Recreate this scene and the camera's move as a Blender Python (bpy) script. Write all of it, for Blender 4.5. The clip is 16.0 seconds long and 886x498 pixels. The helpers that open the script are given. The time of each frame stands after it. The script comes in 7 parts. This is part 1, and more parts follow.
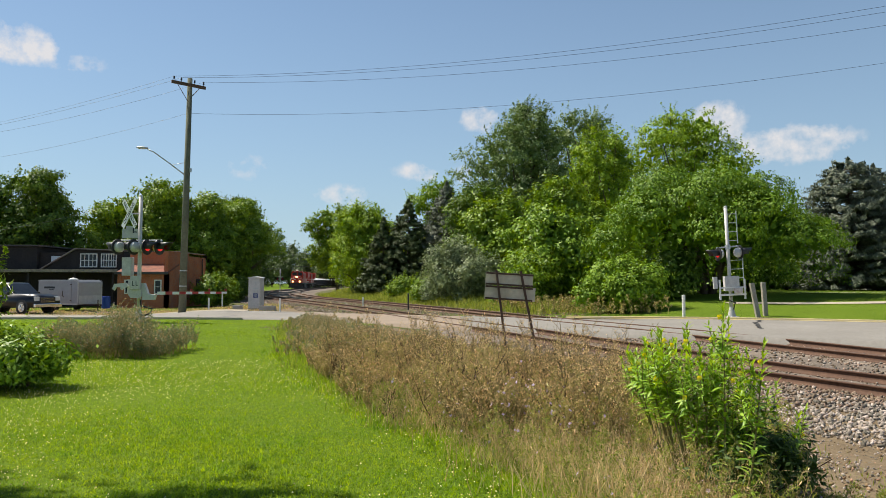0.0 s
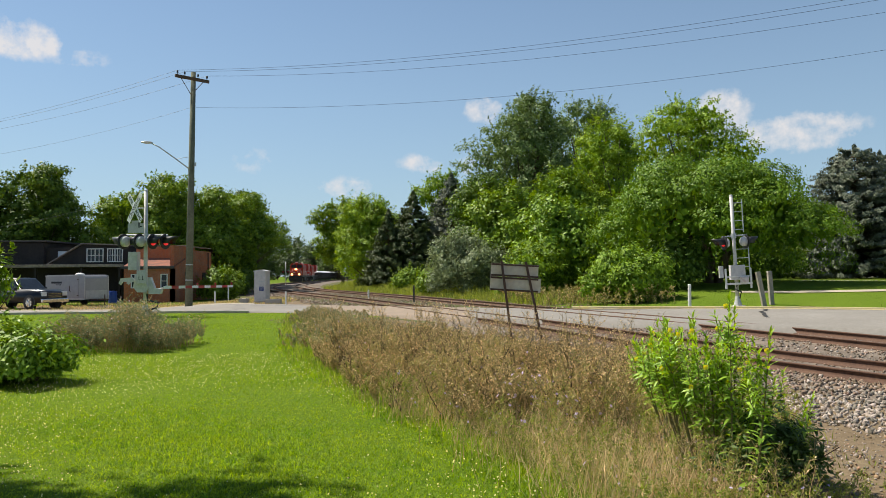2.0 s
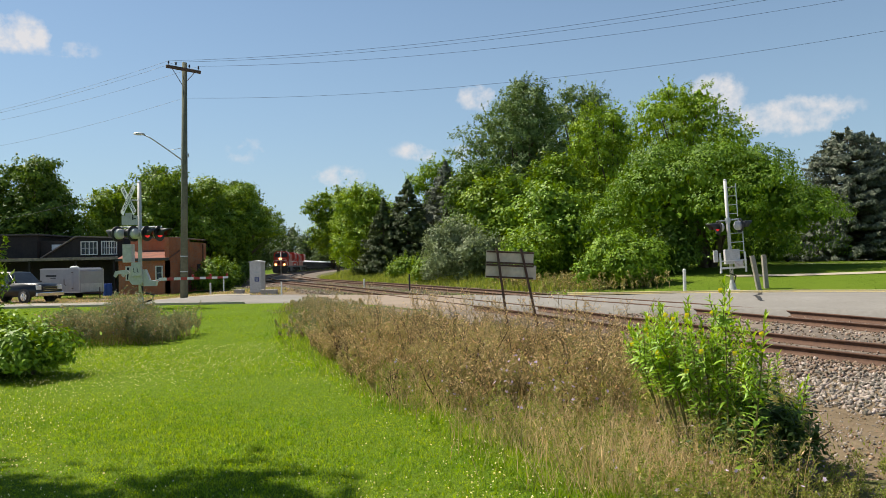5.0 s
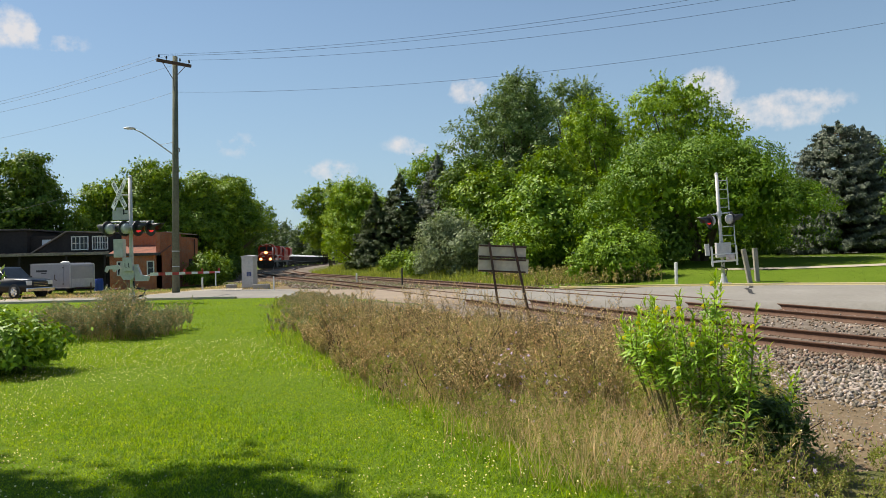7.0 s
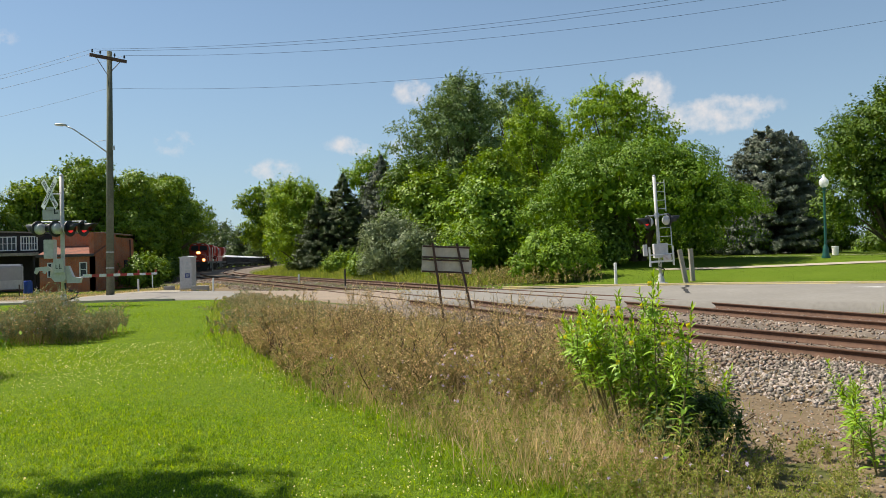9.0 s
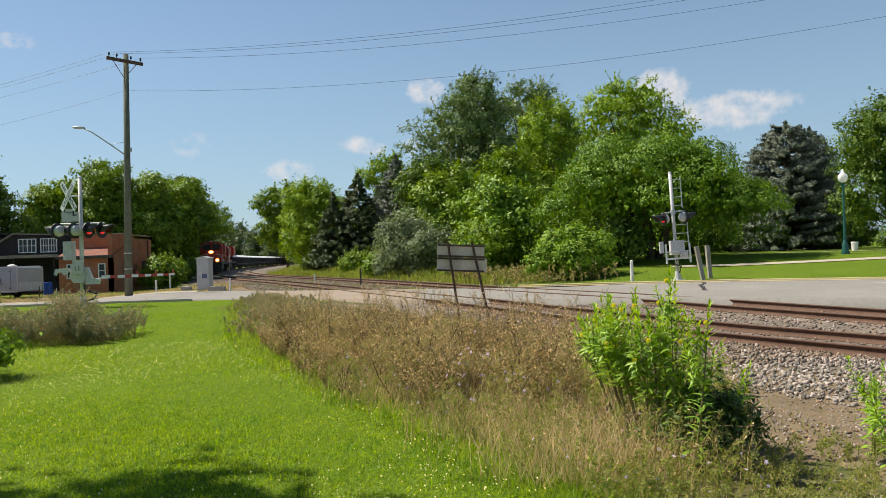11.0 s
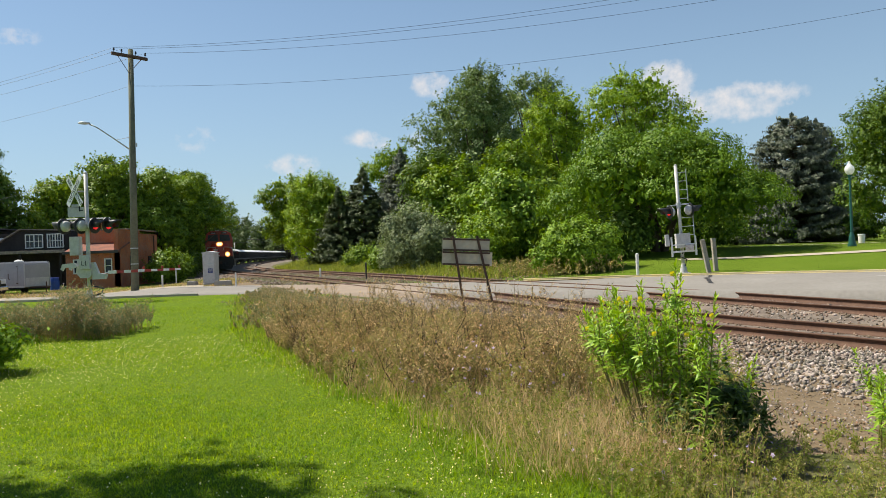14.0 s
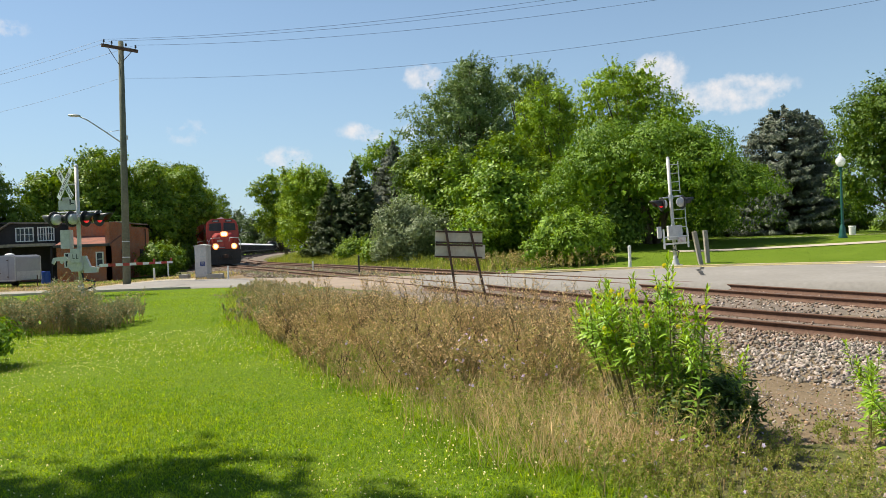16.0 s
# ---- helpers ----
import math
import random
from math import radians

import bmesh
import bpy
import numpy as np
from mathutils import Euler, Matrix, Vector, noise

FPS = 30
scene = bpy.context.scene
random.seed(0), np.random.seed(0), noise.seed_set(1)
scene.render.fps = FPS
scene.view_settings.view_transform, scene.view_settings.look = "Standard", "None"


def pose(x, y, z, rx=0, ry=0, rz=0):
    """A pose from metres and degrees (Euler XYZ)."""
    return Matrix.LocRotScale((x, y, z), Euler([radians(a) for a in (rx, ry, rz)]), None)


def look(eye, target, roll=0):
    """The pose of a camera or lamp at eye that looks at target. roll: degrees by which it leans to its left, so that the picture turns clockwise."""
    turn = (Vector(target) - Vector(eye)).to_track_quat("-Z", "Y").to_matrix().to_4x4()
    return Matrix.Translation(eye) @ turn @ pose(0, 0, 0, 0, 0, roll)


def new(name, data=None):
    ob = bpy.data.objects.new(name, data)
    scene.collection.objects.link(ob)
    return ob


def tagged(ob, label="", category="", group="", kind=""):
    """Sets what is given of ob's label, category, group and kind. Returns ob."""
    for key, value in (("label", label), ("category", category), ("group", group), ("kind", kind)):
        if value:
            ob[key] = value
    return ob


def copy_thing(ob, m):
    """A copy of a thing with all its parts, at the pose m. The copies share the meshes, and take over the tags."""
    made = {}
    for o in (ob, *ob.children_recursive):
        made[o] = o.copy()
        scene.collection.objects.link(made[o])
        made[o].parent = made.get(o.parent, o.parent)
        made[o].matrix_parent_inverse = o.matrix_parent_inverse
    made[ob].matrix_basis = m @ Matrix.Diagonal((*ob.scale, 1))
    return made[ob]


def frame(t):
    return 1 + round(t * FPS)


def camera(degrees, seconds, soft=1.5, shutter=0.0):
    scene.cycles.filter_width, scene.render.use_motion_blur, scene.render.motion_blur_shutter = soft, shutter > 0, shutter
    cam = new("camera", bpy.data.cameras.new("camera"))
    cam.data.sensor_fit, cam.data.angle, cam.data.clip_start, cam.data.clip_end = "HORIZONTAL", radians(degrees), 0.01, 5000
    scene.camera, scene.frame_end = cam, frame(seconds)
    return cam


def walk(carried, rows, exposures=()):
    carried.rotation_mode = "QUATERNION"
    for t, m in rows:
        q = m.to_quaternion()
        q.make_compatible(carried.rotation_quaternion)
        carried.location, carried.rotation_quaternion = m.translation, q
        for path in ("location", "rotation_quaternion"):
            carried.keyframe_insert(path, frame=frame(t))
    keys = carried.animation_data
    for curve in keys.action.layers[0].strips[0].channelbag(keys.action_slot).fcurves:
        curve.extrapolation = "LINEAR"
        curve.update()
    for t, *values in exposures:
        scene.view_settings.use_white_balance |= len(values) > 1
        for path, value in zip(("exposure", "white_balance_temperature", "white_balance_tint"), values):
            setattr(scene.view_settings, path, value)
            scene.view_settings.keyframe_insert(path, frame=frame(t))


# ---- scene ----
EYE = Vector((0.0, 0.0, 1.5))
TURNS = [
    (0, -0.39, 2.63, -0.12), (0.5, -0.15, 2.54, -0.07), (1, -0.06, 2.27, 0.13), (1.5, -0.06, 2.19, 0.22),
    (2, 0.00, 1.99, 0.40), (2.5, 0.05, 1.76, 0.61), (3, -0.01, 1.57, 0.80), (3.5, -0.11, 1.41, 0.97),
    (4, -0.19, 1.28, 1.09), (6.5, -0.71, 0.75, 1.27), (7, -0.93, 0.61, 1.34), (7.5, -1.92, 0.50, 1.37),
    (8, -4.32, 0.50, 1.37), (8.5, -4.80, 0.51, 1.37), (9, -5.26, 0.56, 1.41), (11.5, -3.81, 0.44, 1.94),
    (12, -3.69, 0.29, 1.97), (12.5, -3.69, 0.23, 1.94), (13, -3.68, 0.19, 2.04), (13.5, -3.66, 0.11, 2.05),
    (14, -3.68, 0.04, 2.05), (14.5, -3.74, -0.10, 2.13), (15, -3.83, -0.26, 2.13), (15.5, -3.95, -0.38, 2.13),
    (16, -4.21, -0.55, 2.17)]


def aim(yaw, tilt, lean):
    """Camera pose at the standing place: yaw to the left, tilt upward, lean to the right, in degrees."""
    a, b = radians(yaw), radians(tilt)
    way = Vector((-math.sin(a) * math.cos(b), math.cos(a) * math.cos(b), math.sin(b)))
    return look(EYE, EYE + way, -lean)


cam = camera(61.34, 16.0, soft=0.65)
walk(cam, [(t, aim(y, p, r)) for t, y, p, r in TURNS], exposures=[(0, 0.57), (9, 0.55), (13.5, 0.58), (15, 0.70), (16, 0.74)])

# ---- sky and sun ----
SUN_TO = Vector((-0.90, 0.44, 0)).normalized()
SUN_UP = radians(54)
sun = new("sun", bpy.data.lights.new("sun", "SUN"))
sun.data.energy, sun.data.angle, sun.data.color = 5.0, radians(0.6), (1.0, 0.93, 0.80)
sun_dir = Vector((SUN_TO.x * math.cos(SUN_UP), SUN_TO.y * math.cos(SUN_UP), math.sin(SUN_UP)))
sun.matrix_world = look(sun_dir * 200, (0, 0, 0))


def build_world():
    """A clear summer sky with a few small fair-weather clouds low over the trees."""
    world = bpy.data.worlds.new("sky")
    scene.world = world
    world.use_nodes = True
    nt = world.node_tree
    nt.nodes.clear()
    n, ln = nt.nodes.new, nt.links.new
    out, bg = n("ShaderNodeOutputWorld"), n("ShaderNodeBackground")
    sky = n("ShaderNodeTexSky")
    sky.sky_type, sky.sun_disc = "NISHITA", False
    sky.sun_elevation, sky.sun_rotation = SUN_UP, math.atan2(SUN_TO.x, SUN_TO.y)
    sky.altitude, sky.air_density, sky.dust_density, sky.ozone_density = 200, 1.0, 0.05, 1.2
    bg.inputs["Strength"].default_value = 0.079
    tc = n("ShaderNodeTexCoord")

    def math_node(op, a, b=None, clamp=False):
        m = n("ShaderNodeMath")
        m.operation, m.use_clamp = op, clamp
        for i, v in enumerate((a, b)):
            if v is None:
                continue
            if isinstance(v, (int, float)):
                m.inputs[i].default_value = v
            else:
                ln(v, m.inputs[i])
        return m.outputs[0]

    def noise_tex(scale, detail, rough):
        t = n("ShaderNodeTexNoise")
        t.inputs["Scale"].default_value, t.inputs["Detail"].default_value = scale, detail
        t.inputs["Roughness"].default_value = rough
        ln(tc.outputs["Generated"], t.inputs["Vector"])
        return t.outputs["Fac"]

    sep = n("ShaderNodeSeparateXYZ")
    ln(tc.outputs["Generated"], sep.inputs[0])
    az = math_node("ARCTAN2", sep.outputs["X"], sep.outputs["Y"])
    el = math_node("ARCSINE", sep.outputs["Z"])
    puff = math_node("ADD", math_node("MULTIPLY", noise_tex(22, 6, 0.62), 0.9), math_node("MULTIPLY", noise_tex(70, 4, 0.6), 0.35))
    total = None
    # azimuth, elevation, half width, half height, body
    for a, e, w, h, k in [(-30.0, 15.6, 4.2, 1.5, 0.75), (-26.5, 14.9, 2.6, 0.8, 0.55), (3.2, 12.5, 1.9, 1.3, 0.85), (-14.3, 8.6, 2.4, 1.1, 0.42),
                          (-7.4, 6.6, 2.4, 1.0, 0.6), (-1.4, 8.5, 2.2, 0.9, 0.6), (1.9, 8.4, 1.0, 1.0, 0.6), (20.5, 11.3, 2.4, 2.0, 0.85),
                          (25.6, 9.7, 4.6, 1.5, 0.85), (-10.2, 11.5, 1.2, 0.5, 0.25), (-40.0, 10.0, 4.0, 1.5, 0.7),
                          (52.0, 12.0, 5.0, 2.0, 0.8), (-75.0, 16.0, 6.0, 2.2, 0.8), (110.0, 14.0, 6.0, 2.2, 0.8), (170.0, 18.0, 7.0, 2.5, 0.8)]:
        dx = math_node("DIVIDE", math_node("SUBTRACT", az, radians(a)), radians(w))
        dy = math_node("DIVIDE", math_node("SUBTRACT", el, radians(e)), radians(h))
        d2 = math_node("ADD", math_node("MULTIPLY", dx, dx), math_node("MULTIPLY", dy, dy))
        blob = math_node("MULTIPLY", math_node("SUBTRACT", 1.35, d2, True), k)
        total = blob if total is None else math_node("MAXIMUM", total, blob)
    cover = math_node("MULTIPLY", math_node("SUBTRACT", math_node("ADD", total, math_node("MULTIPLY", puff, 2.6)), 2.0), 1.5, True)
    cover = math_node("MULTIPLY", cover, math_node("MULTIPLY", total, 1.6, True))
    cover = math_node("MULTIPLY", cover, 0.9)
    mix = n("ShaderNodeMix")
    mix.data_type = "RGBA"
    ln(cover, mix.inputs["Factor"])
    # summer haze pales the blue, more so towards the horizon
    haze = n("ShaderNodeMix")
    haze.data_type = "RGBA"
    clear = math_node("SUBTRACT", 1.0, sep.outputs["Z"], True)
    ln(math_node("MULTIPLY", math_node("POWER", clear, 3.0), 0.8, True), haze.inputs["Factor"])
    haze.inputs["B"].default_value = (2.85, 4.28, 5.5, 1)
    ln(sky.outputs[0], haze.inputs["A"])
    ln(haze.outputs["Result"], mix.inputs["A"])
    mix.inputs["B"].default_value = (6.8, 6.6, 6.6, 1)
    ln(mix.outputs["Result"], bg.inputs["Color"])
    ln(bg.outputs[0], out.inputs[0])


build_world()


# ---- materials ----
def material(name, base, rough=0.7, metal=0.0, second=None, size=1.0, fine=12.0, amount=0.5, bump=0.0, bump_size=40.0,
             random_shift=0.0, island=0.0, translucent=0.0, spec=0.5, glow=None, glow_strength=0.0, coat=0.0, transmission=0.0):
    """A surface: a base colour mottled towards a second at two scales, with relief and piece-to-piece variation."""
    m = bpy.data.materials.new(name)
    m.use_nodes = True
    nt = m.node_tree
    n, ln = nt.nodes.new, nt.links.new
    bsdf = nt.nodes["Principled BSDF"]
    bsdf.inputs["Roughness"].default_value, bsdf.inputs["Metallic"].default_value = rough, metal
    bsdf.inputs["Specular IOR Level"].default_value = spec
    bsdf.inputs["Coat Weight"].default_value = coat
    bsdf.inputs["Transmission Weight"].default_value = transmission
    second = second or tuple(c * 0.7 for c in base)
    geo = n("ShaderNodeNewGeometry")
    big, small = n("ShaderNodeTexNoise"), n("ShaderNodeTexNoise")
    coord = n("ShaderNodeTexCoord")
    for tex, scale in ((big, 1.0 / size), (small, fine)):
        tex.inputs["Scale"].default_value, tex.inputs["Detail"].default_value = scale, 4
        tex.inputs["Roughness"].default_value = 0.6
        ln(coord.outputs["Object"], tex.inputs["Vector"])
    add = n("ShaderNodeMath")
    add.operation = "ADD"
    ln(big.outputs["Fac"], add.inputs[0])
    ln(small.outputs["Fac"], add.inputs[1])
    ramp = n("ShaderNodeMapRange")
    ramp.inputs["From Min"].default_value, ramp.inputs["From Max"].default_value = 1.0 - 0.35, 1.0 + 0.35
    ramp.inputs["To Max"].default_value = amount * 1.6
    ln(add.outputs[0], ramp.inputs["Value"])
    mix = n("ShaderNodeMix")
    mix.data_type = "RGBA"
    mix.inputs["A"].default_value, mix.inputs["B"].default_value = (*base, 1), (*second, 1)
    ln(ramp.outputs[0], mix.inputs["Factor"])
    colour = mix.outputs["Result"]
    for amt, src in ((random_shift, "object"), (island, "island")):
        if not amt:
            continue
        hsv = n("ShaderNodeHueSaturation")
        if src == "object":
            info = n("ShaderNodeObjectInfo")
            value = info.outputs["Random"]
        else:
            value = geo.outputs["Random Per Island"]
        mr = n("ShaderNodeMapRange")
        mr.inputs["To Min"].default_value, mr.inputs["To Max"].default_value = 1 - amt, 1 + amt
        ln(value, mr.inputs["Value"])
        ln(mr.outputs[0], hsv.inputs["Value"])
        mh = n("ShaderNodeMapRange")
        mh.inputs["To Min"].default_value, mh.inputs["To Max"].default_value = 0.5 + amt * 0.04, 0.5 - amt * 0.04
        ln(value, mh.inputs["Value"])
        ln(mh.outputs[0], hsv.inputs["Hue"])
        ln(colour, hsv.inputs["Color"])
        colour = hsv.outputs[0]
    ln(colour, bsdf.inputs["Base Color"])
    if bump:
        bt, bn = n("ShaderNodeTexNoise"), n("ShaderNodeBump")
        bt.inputs["Scale"].default_value, bt.inputs["Detail"].default_value = bump_size, 5
        ln(coord.outputs["Object"], bt.inputs["Vector"])
        ln(bt.outputs["Fac"], bn.inputs["Height"])
        bn.inputs["Strength"].default_value, bn.inputs["Distance"].default_value = bump, 0.02
        ln(bn.outputs[0], bsdf.inputs["Normal"])
    if glow:
        bsdf.inputs["Emission Color"].default_value = (*glow, 1)
        bsdf.inputs["Emission Strength"].default_value = glow_strength
    if translucent:
        tr, ms = n("ShaderNodeBsdfTranslucent"), n("ShaderNodeMixShader")
        bright = n("ShaderNodeHueSaturation")
        bright.inputs["Value"].default_value, bright.inputs["Saturation"].default_value = 1.7, 1.15
        bright.inputs["Hue"].default_value = 0.485
        ln(colour, bright.inputs["Color"])
        ln(bright.outputs[0], tr.inputs["Color"])
        ms.inputs[0].default_value = translucent
        ln(bsdf.outputs[0], ms.inputs[1])
        ln(tr.outputs[0], ms.inputs[2])
        ln(ms.outputs[0], nt.nodes["Material Output"].inputs[0])
    return m


def leaf_mat(name, base, second, amount=0.6, size=1.6):
    return material(name, base, 0.5, second=second, size=size, fine=3.0, amount=amount, island=0.34, translucent=0.16, spec=0.22)


M = {
    "lawn": material("lawn", (0.085, 0.142, 0.013), 0.95, second=(0.129, 0.187, 0.021), size=2.5, fine=9, amount=0.7, bump=1.0, bump_size=45, spec=0.02),
    "rough_grass": material("rough_grass", (0.068, 0.087, 0.021), 0.95, second=(0.136, 0.116, 0.056), size=1.5, fine=5, amount=0.7, bump=0.9, bump_size=14, spec=0.1),
    "soil": material("soil", (0.129, 0.093, 0.057), 0.95, second=(0.232, 0.176, 0.109), size=0.8, fine=14, amount=0.7, bump=0.8, bump_size=35, spec=0.1),
    "gravel_bed": material("gravel_bed", (0.27, 0.22, 0.17), 0.95, second=(0.13, 0.105, 0.085), size=0.5, fine=26, amount=0.8, bump=1.0, bump_size=24, spec=0.15),
    "stone": material("stone", (0.387, 0.344, 0.290), 0.9, second=(0.211, 0.172, 0.138), size=0.3, fine=22, amount=0.7, island=0.62, bump=0.5, bump_size=50, spec=0.2),
    "stone_rust": material("stone_rust", (0.279, 0.206, 0.147), 0.92, second=(0.172, 0.122, 0.087), size=0.3, fine=22, amount=0.6, island=0.4, bump=0.5, bump_size=50, spec=0.15),
    "road": material("road", (0.277, 0.259, 0.229), 0.85, second=(0.209, 0.191, 0.166), size=3.0, fine=7, amount=0.7, bump=0.25, bump_size=60, spec=0.25),
    "apron": material("apron", (0.327, 0.255, 0.189), 0.9, second=(0.249, 0.198, 0.149), size=1.5, fine=7, amount=0.7, bump=0.3, bump_size=50, spec=0.2),
    "kerb": material("kerb", (0.46, 0.40, 0.30), 0.85, second=(0.36, 0.31, 0.24), size=1.2, fine=9, amount=0.6, bump=0.3, spec=0.2),
    "paint_line": material("paint_line", (0.66, 0.65, 0.62), 0.8, second=(0.45, 0.43, 0.4), size=0.4, fine=12, amount=0.5),
    "rail": material("rail", (0.075, 0.036, 0.022), 0.85, 0.0, second=(0.15, 0.078, 0.045), size=0.6, fine=14, amount=0.6, bump=0.2),
    "rail_head": material("rail_head", (0.22, 0.155, 0.115), 0.5, 0.4, second=(0.13, 0.085, 0.06), size=0.8, fine=18, amount=0.5),
    "kerb_yellow": material("kerb_yellow", (0.56, 0.44, 0.15), 0.85, second=(0.46, 0.40, 0.27), size=0.8, fine=9, amount=0.8, bump=0.3, spec=0.2),
    "tar": material("tar", (0.02, 0.019, 0.018), 0.7, second=(0.05, 0.045, 0.04), size=0.4, fine=12, amount=0.6),
    "seed_chip": material("seed_chip", (0.34, 0.24, 0.14), 0.95, second=(0.20, 0.13, 0.08), size=0.3, fine=16, amount=0.7, island=0.5, spec=0.1),
    "tie": material("tie", (0.165, 0.125, 0.095), 0.95, second=(0.29, 0.23, 0.17), size=0.5, fine=9, amount=0.7, bump=0.7, bump_size=30, random_shift=0.25, spec=0.15),
    "bark": material("bark", (0.16, 0.125, 0.09), 0.95, second=(0.09, 0.07, 0.05), size=0.5, fine=9, amount=0.7, bump=0.9, bump_size=16, spec=0.1),
    "leaf_dark": leaf_mat("leaf_dark", (0.074, 0.134, 0.017), (0.124, 0.198, 0.024)),
    "leaf_mid": leaf_mat("leaf_mid", (0.127, 0.218, 0.018), (0.213, 0.311, 0.025)),
    "leaf_bright": leaf_mat("leaf_bright", (0.140, 0.248, 0.019), (0.221, 0.335, 0.025)),
    "leaf_yellow": leaf_mat("leaf_yellow", (0.195, 0.312, 0.024), (0.278, 0.389, 0.033)),
    "leaf_maple": leaf_mat("leaf_maple", (0.114, 0.174, 0.052), (0.184, 0.260, 0.081)),
    "leaf_willow": leaf_mat("leaf_willow", (0.094, 0.185, 0.011), (0.160, 0.266, 0.016)),
    "leaf_olive": leaf_mat("leaf_olive", (0.155, 0.203, 0.090), (0.257, 0.297, 0.149)),
    "leaf_far": leaf_mat("leaf_far", (0.074, 0.112, 0.035), (0.109, 0.150, 0.049)),
    "needle_dark": leaf_mat("needle_dark", (0.053, 0.079, 0.025), (0.094, 0.124, 0.038)),
    "needle_blue": leaf_mat("needle_blue", (0.100, 0.125, 0.082), (0.200, 0.218, 0.154)),
}


def link_mesh(name, verts, faces, mats, index=None, smooth=False, parent=None):
    """One mesh object from number arrays; faces all have the same number of corners."""
    verts, faces = np.asarray(verts, np.float32), np.asarray(faces, np.int32)
    me = bpy.data.meshes.new(name)
    k = faces.shape[1]
    me.vertices.add(len(verts))
    me.vertices.foreach_set("co", verts.ravel())
    me.loops.add(faces.size)
    me.loops.foreach_set("vertex_index", faces.ravel())
    me.polygons.add(len(faces))
    me.polygons.foreach_set("loop_start", np.arange(0, faces.size, k, dtype=np.int32))
    if smooth:
        me.polygons.foreach_set("use_smooth", np.ones(len(faces), bool))
    for m in mats if isinstance(mats, (list, tuple)) else [mats]:
        me.materials.append(m)
    if index is not None:
        me.polygons.foreach_set("material_index", np.asarray(index, np.int32))
    me.update(calc_edges=True)
    ob = new(name, me)
    if parent:
        ob.parent = parent
    return ob


def part(name, bm, mat, parent=None, label="", smooth=False):
    """Links a bmesh as one mesh object under a thing or a part."""
    me = bpy.data.meshes.new(name)
    bmesh.ops.recalc_face_normals(bm, faces=bm.faces)
    bm.to_mesh(me)
    bm.free()
    if smooth:
        for p in me.polygons:
            p.use_smooth = True
    for m in mat if isinstance(mat, (list, tuple)) else [mat]:
        me.materials.append(m)
    ob = new(name, me)
    if parent:
        ob.parent = parent
    if label:
        tagged(ob, label)
    return ob


def thing(name, m, label, category, group="", kind=""):
    """An empty at a thing's base, which carries its parts."""
    ob = new(name)
    ob.empty_display_size = 0.2
    ob.matrix_world = m
    return tagged(ob, label, category, group, kind)


def box(bm, centre, size, m=None, bevel=0.0):
    made = bmesh.ops.create_cube(bm, size=1.0, matrix=Matrix.Translation(centre) @ Matrix.Diagonal((*size, 1)))
    vs = made["verts"]
    if bevel:
        es = list({e for v in vs for e in v.link_edges})
        r = bmesh.ops.bevel(bm, geom=es, offset=bevel, segments=2, affect="EDGES", profile=0.6)
        vs = list({v for f in r["faces"] for v in f.verts} | {v for v in vs if v.is_valid})
    if m is not None:
        bmesh.ops.transform(bm, matrix=m, verts=[v for v in vs if v.is_valid])
    return bm


def rod(bm, a, b, r0, r1=None, sides=10, caps=True):
    a, b = Vector(a), Vector(b)
    r1 = r0 if r1 is None else r1
    d = b - a
    m = Matrix.Translation((a + b) / 2) @ d.to_track_quat("Z", "Y").to_matrix().to_4x4()
    bmesh.ops.create_cone(bm, cap_ends=caps, segments=sides, radius1=r0, radius2=r1, depth=d.length, matrix=m)
    return bm


def prism(bm, outline, y0, y1):
    """An outline in x and z, drawn out from y0 to y1."""
    a = [bm.verts.new((x, y0, z)) for x, z in outline]
    b = [bm.verts.new((x, y1, z)) for x, z in outline]
    bm.faces.new(a)
    bm.faces.new(list(reversed(b)))
    for i in range(len(a)):
        j = (i + 1) % len(a)
        bm.faces.new((a[i], b[i], b[j], a[j]))
    return bm


def sweep_rod(bm, points, radius, sides=8):
    """A bent pipe through points."""
    pts = [Vector(p) for p in points]
    rings = []
    for i, p in enumerate(pts):
        d = (pts[min(i + 1, len(pts) - 1)] - pts[max(i - 1, 0)]).normalized()
        q = d.to_track_quat("Z", "Y")
        r = radius[i] if isinstance(radius, (list, tuple)) else radius
        rings.append([bm.verts.new(p + q @ Vector((math.cos(k * 2 * math.pi / sides) * r, math.sin(k * 2 * math.pi / sides) * r, 0))) for k in range(sides)])
    for a, b in zip(rings, rings[1:]):
        for k in range(sides):
            bm.faces.new((a[k], a[(k + 1) % sides], b[(k + 1) % sides], b[k]))
    bm.faces.new(list(reversed(rings[0])))
    bm.faces.new(rings[-1])
    return bm


# ---- ground, road and tracks ----
TRACK_Y = [-60, -20, 0, 8, 13, 20, 30, 40, 48, 57.5, 68, 73.3, 80, 91, 105, 124, 142, 160, 190, 235, 330, 420, 700]
TRACK_X = [40, 22.0, 13.2, 9.6, 7.4, 4.0, 0.35, -2.95, -5.8, -9.3, -13.5, -15.6, -17.8, -21.1, -24.7, -28.4, -31.0, -33.2, -35.9, -39.6, -44, -46, -48]
SPACING = 4.6  # between the two tracks
_ty = np.linspace(-60, 700, 1521)
_tx = np.interp(_ty, TRACK_Y, TRACK_X)
for _ in range(3):
    _tx = np.convolve(np.pad(_tx, 9, mode="reflect", reflect_type="odd"), np.ones(19) / 19, "valid")
